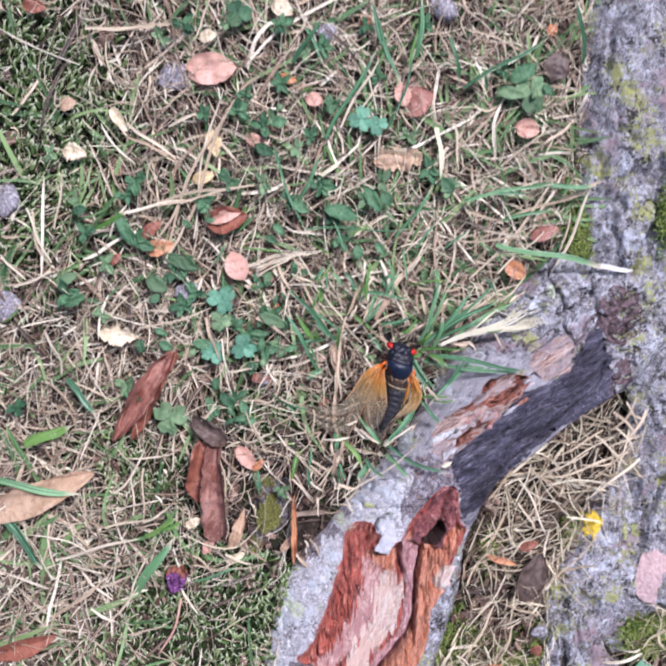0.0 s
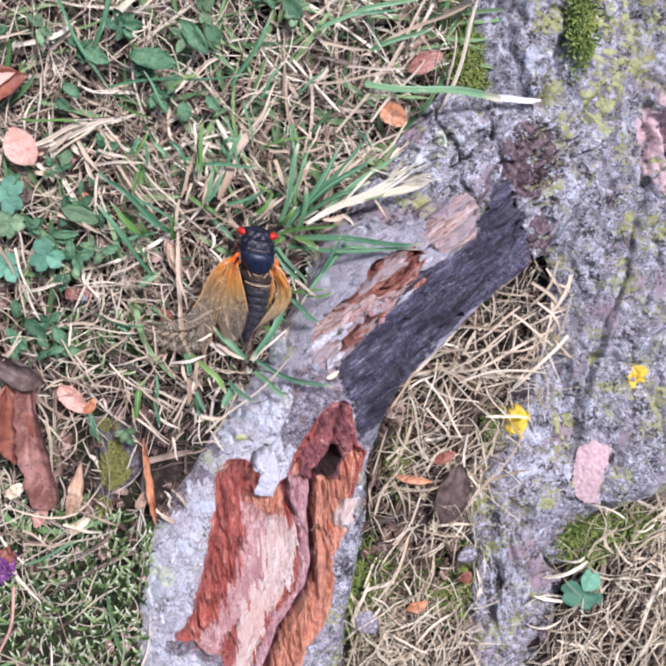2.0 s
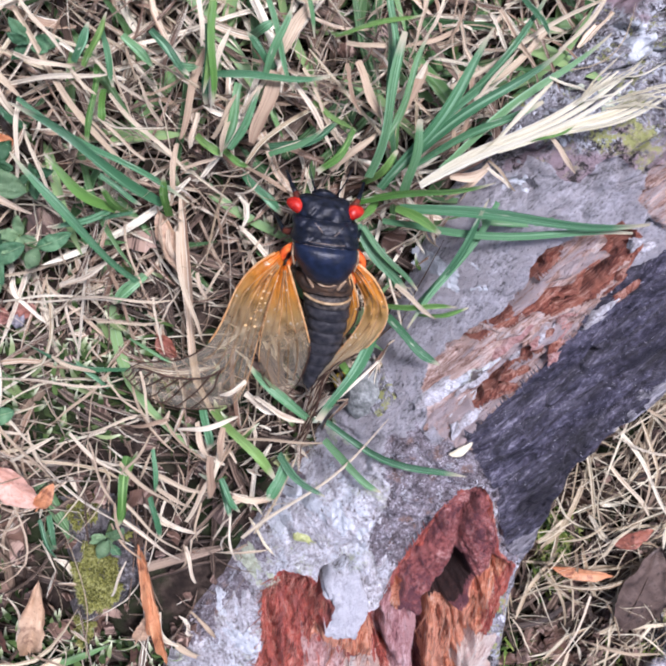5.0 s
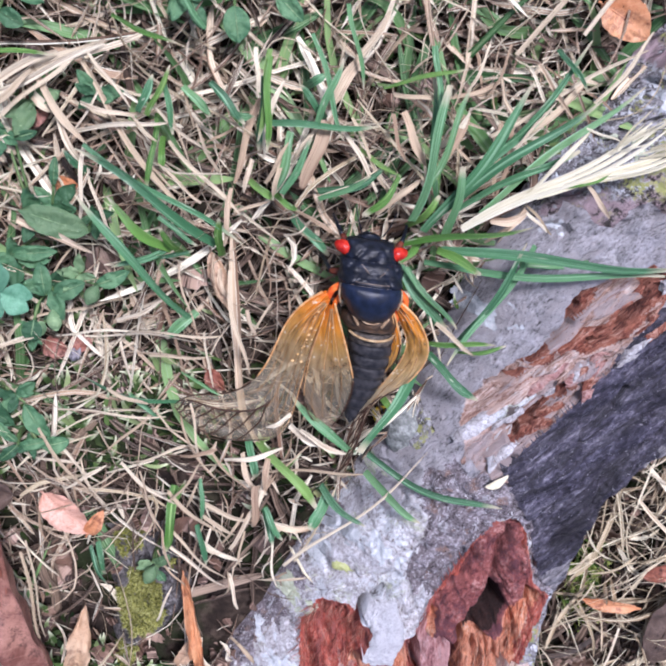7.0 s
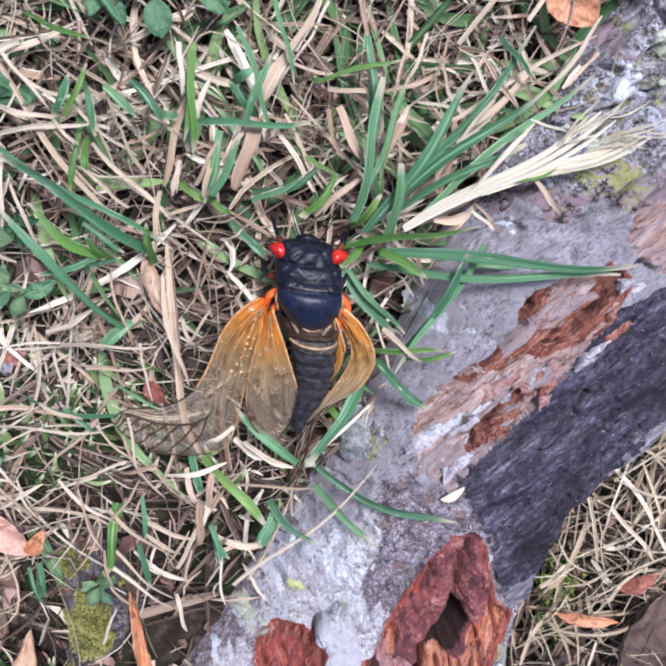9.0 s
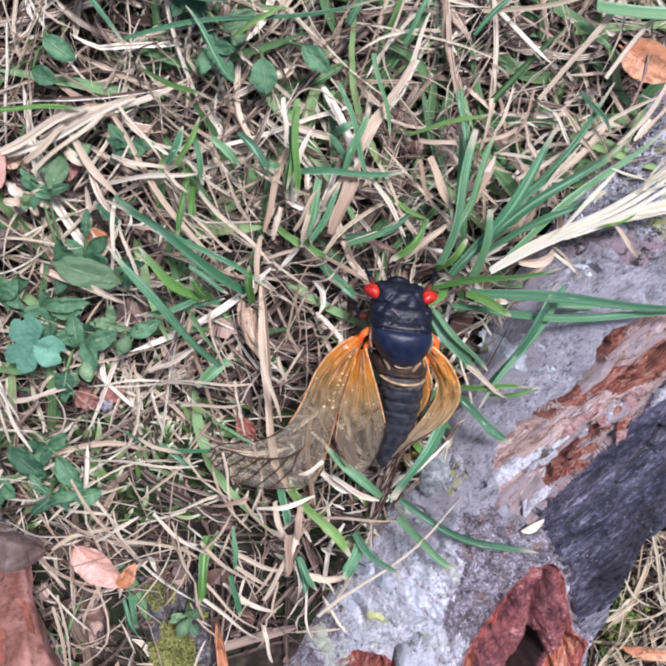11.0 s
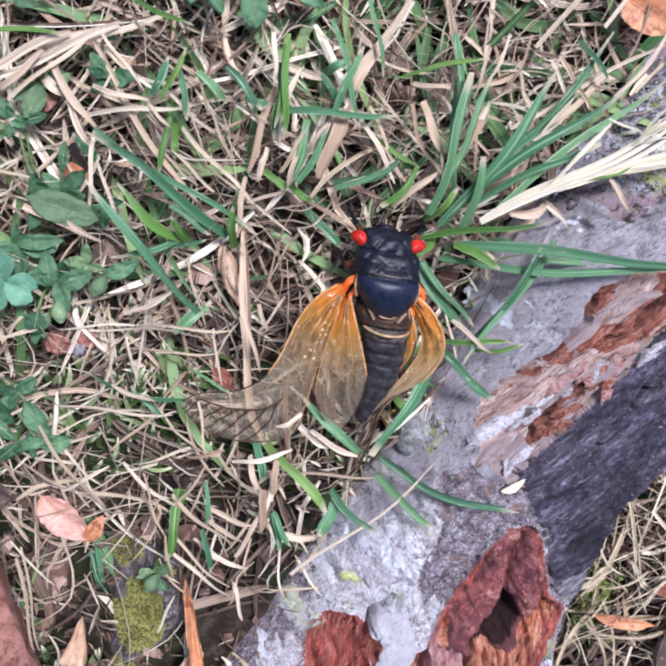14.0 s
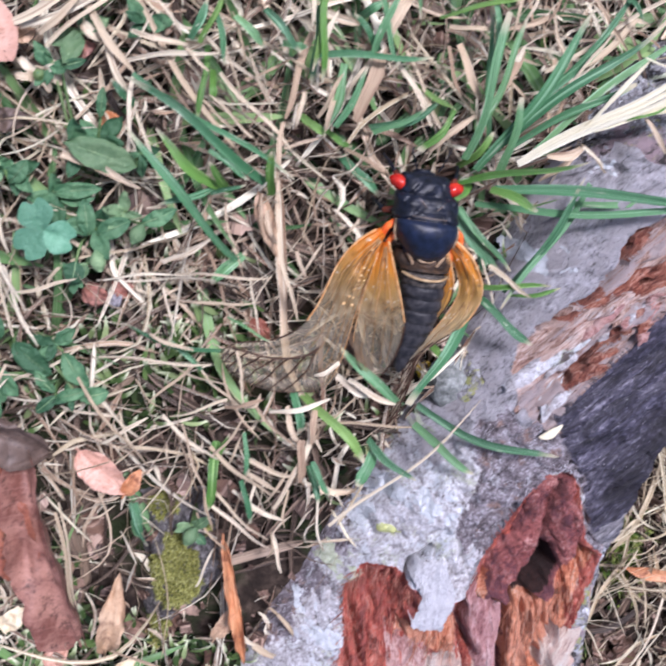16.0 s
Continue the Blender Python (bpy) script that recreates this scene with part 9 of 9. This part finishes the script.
    for y, z, w in ((-4.05, 12.16, 4.2), (-4.62, 12.05, 4.3)):
        bar("collar_rim", [(0.65 + w * c, y, z + 3.62 * (1 - abs(c) ** 2.8) ** (1 / 2.8)) for c in (-0.94, -0.8, -0.5, -0.2, 0.2, 0.5, 0.8, 0.94)], 0.11, 0.11, FURROW, "pale rim of the collar")
    # abdomen, ring by ring
    n = 9
    for k in range(n):
        t0, t1 = k / n, (k + 1) / n
        rows = []
        for t, g in ((t0, 0.90), (t0 + 0.15 / n, 0.99), (t0 + 0.6 / n, 1.03), (t0 + 0.92 / n, 1.0), (t1 + 0.1 / n, 0.84)):
            y = -10.8 - 18.4 * t
            x = 2.0 + 2.0 * math.sin(math.pi * min(1, t * 1.25) * 0.62) - 1.2 * t**2
            w = (3.8 - 1.4 * t - 1.3 * t**3) * g * (0.88 if k == 0 else 1)
            rows.append((x, y, 9.6 - 3.6 * t, w, w * 0.92, 0.92))
        solid("abdomen_segment", rows, DOWN if k < 2 else ABDOMEN, "greyish downy first segments" if k < 2 else "dull black ringed segment", 24)
    for y, x, w in ((-12.7, 2.6, 3.78),):
        a = np.linspace(0.25, np.pi - 0.25, 9)
        c = np.stack([x + w * np.cos(a), y - 0.9 * np.sin(a), 9.35 + w * 0.96 * np.sin(a)], -1)
        v, f = tube(c, 0.22, 0.22, 16, 5)
        part("pale_band", mesh_of("pale_band", v, f, BAND), top, "thin yellowish band")
    solid("ovipositor_tip", ((2.9, -28.6, 6.0, 1.2, 1.1, 1), (2.7, -29.6, 5.8, 0.7, 0.7, 1), (2.6, -30.3, 5.7, 0.2, 0.2, 1)), ABDOMEN)
    for side in (-1, 1):
        bm = bmesh.new()
        bmesh.ops.create_uvsphere(bm, u_segments=20, v_segments=14, radius=1)
        for q in bm.verts:
            q.co = Vector((q.co.x * (1.62 - 0.3 * q.co.y), q.co.y * 1.05, q.co.z * 1.2)) * MM
        me = bpy.data.meshes.new("eye")
        bm.to_mesh(me)
        bm.free()
        me.polygons.foreach_set("use_smooth", [True] * len(me.polygons))
        me.materials.append(EYE)
        e = part("eye", me, top, "bulging glossy red eye")
        e.matrix_basis = pose((0.05 + side * 4.05) * MM, 0.1 * MM, 11.9 * MM, 0, side * 16, side * 24)
        v, f = tube(((side * 1.6, 2.2, 11.0), (side * 2.4, 4.0, 11.2), (side * 3.2, 6.2, 10.6)), 0.14, 0.05, 8, 5)
        part("antenna", mesh_of("antenna", v, f, BLACK), top, "short bristle antenna")
        # wing roots
        v, f = tube(((0.9 + side * 4.4, -5.6, 12.2), (0.9 + side * 5.6, -6.6, 12.0), (0.9 + side * 6.0, -8.2, 11.4)), 0.62, 0.5, 8, 8)
        part("wing_root", mesh_of("wing_root", v, f, AMBER), top, "bright orange wing root")
        v, f = tube(((0.9 + side * 4.2, -7.6, 11.6), (1.0 + side * 4.9, -9.0, 11.2), (1.2 + side * 4.9, -11.0, 10.6)), 0.55, 0.3, 8, 8)
        part("wing_root", mesh_of("wing_root", v, f, AMBER), top, "bright orange wing root")
        # legs: thigh and shin, three on a side
        for y0, kx, ky, fx, fy in ((-1.5, 4.6, 1.2, 5.9, 3.2), (-4.0, 5.4, -4.6, 6.6, -3.4), (-7.0, 5.6, -8.8, 7.4, -13.0)):
            v, f = tube(((0.4 + side * 3.2, y0, 9.0), (0.4 + side * kx * 0.8, (y0 + ky) / 2, 9.6), (0.4 + side * kx, ky, 8.6)), 0.75, 0.5, 8, 7)
            thigh = part("leg", mesh_of("leg", v, f, LEG), top, "dark red-brown jointed leg")
            v, f = tube(((0.4 + side * kx, ky, 8.6), (0.4 + side * (kx + fx) / 2, (ky + fy) / 2, 6.6), (0.4 + side * fx, fy, 3.6)), 0.42, 0.2, 8, 6)
            part("shin", mesh_of("shin", v, f, BLACK), thigh, "thin dark shin")
    wing("forewing", ((-5.6, -6.9, 11.6), (-8.5, -9.3, 11.6), (-10.8, -13.2, 11.0), (-12.4, -19.5, 10.2), (-14.6, -24.1, 9.2), (-18.5, -27.0, 8.0), (-23.6, -28.4, 6.8), (-26.0, -30.6, 6.0)),
         ((-4.6, -8.6, 11.0), (-5.4, -13, 10.2), (-6.2, -18.2, 9.2), (-6.8, -25, 8.0), (-8.3, -33.6, 6.4), (-16.5, -35.8, 5.8), (-23.0, -34.0, 5.6), (-26.0, -31.0, 5.8)), top, "crumpled amber forewing with a bent smoky tip", 3, glints=((0.10, 0.34, 0.55, 0.80, 9), (0.22, 0.36, 0.85, 0.55, 5)))
    wing("hindwing", ((-4.2, -8.4, 11.8), (-2.2, -12.9, 11.2), (0.2, -18.6, 10.2), (1.5, -22.7, 9.0), (0.9, -28.0, 7.6), (-0.5, -31.4, 6.4)),
         ((-4.9, -9.0, 11.4), (-5.6, -14.0, 10.8), (-6.2, -20.0, 9.8), (-5.8, -26.2, 8.2), (-3.6, -30.2, 6.8), (-1.4, -31.6, 6.4)), top, "folded amber hindwing", 5, 60, 22, 0.55, 0.8, 4, HIND_WING)
    wing("forewing", ((5.6, -7.0, 12.0), (8.7, -9.1, 12.2), (11.3, -12.8, 11.4), (12.1, -16.2, 10.2), (10.6, -20.4, 9.2), (6.8, -24.0, 8.4), (5.0, -27.6, 7.4), (4.5, -33.0, 6.4), (3.4, -40.0, 5.0)),
         ((5.2, -8.2, 11.2), (6.4, -10.4, 10.6), (8.4, -13.4, 9.6), (8.6, -16.6, 9.2), (6.9, -20.6, 8.8), (4.9, -24.4, 8.0), (3.2, -28.0, 7.0), (3.0, -33.4, 6.0), (2.4, -41.0, 4.6)), top, "shrivelled amber forewing folded on edge", 7, 80, 18, 0.8, 0.66, 2, FOLDED_WING)
    wing("hindwing", ((5.0, -8.6, 11.4), (6.2, -11.0, 11.0), (7.4, -14.0, 10.4), (7.4, -17.0, 9.8), (5.8, -20.6, 9.2)),
         ((4.6, -9.2, 10.6), (5.2, -11.6, 9.8), (5.9, -14.4, 9.0), (6.0, -16.8, 8.8), (5.4, -20.4, 8.6)), top, "narrow bright orange hindwing", 9, 34, 10, 0.3, 0.95, 2, FOLDED_WING)
    return top


CICADA = make_cicada()


def motions():
    """The cicada stays where it lies."""
    still = CICADA.matrix_basis.copy()
    walk(CICADA, [(0.0, still), (16.0, still)])


motions()
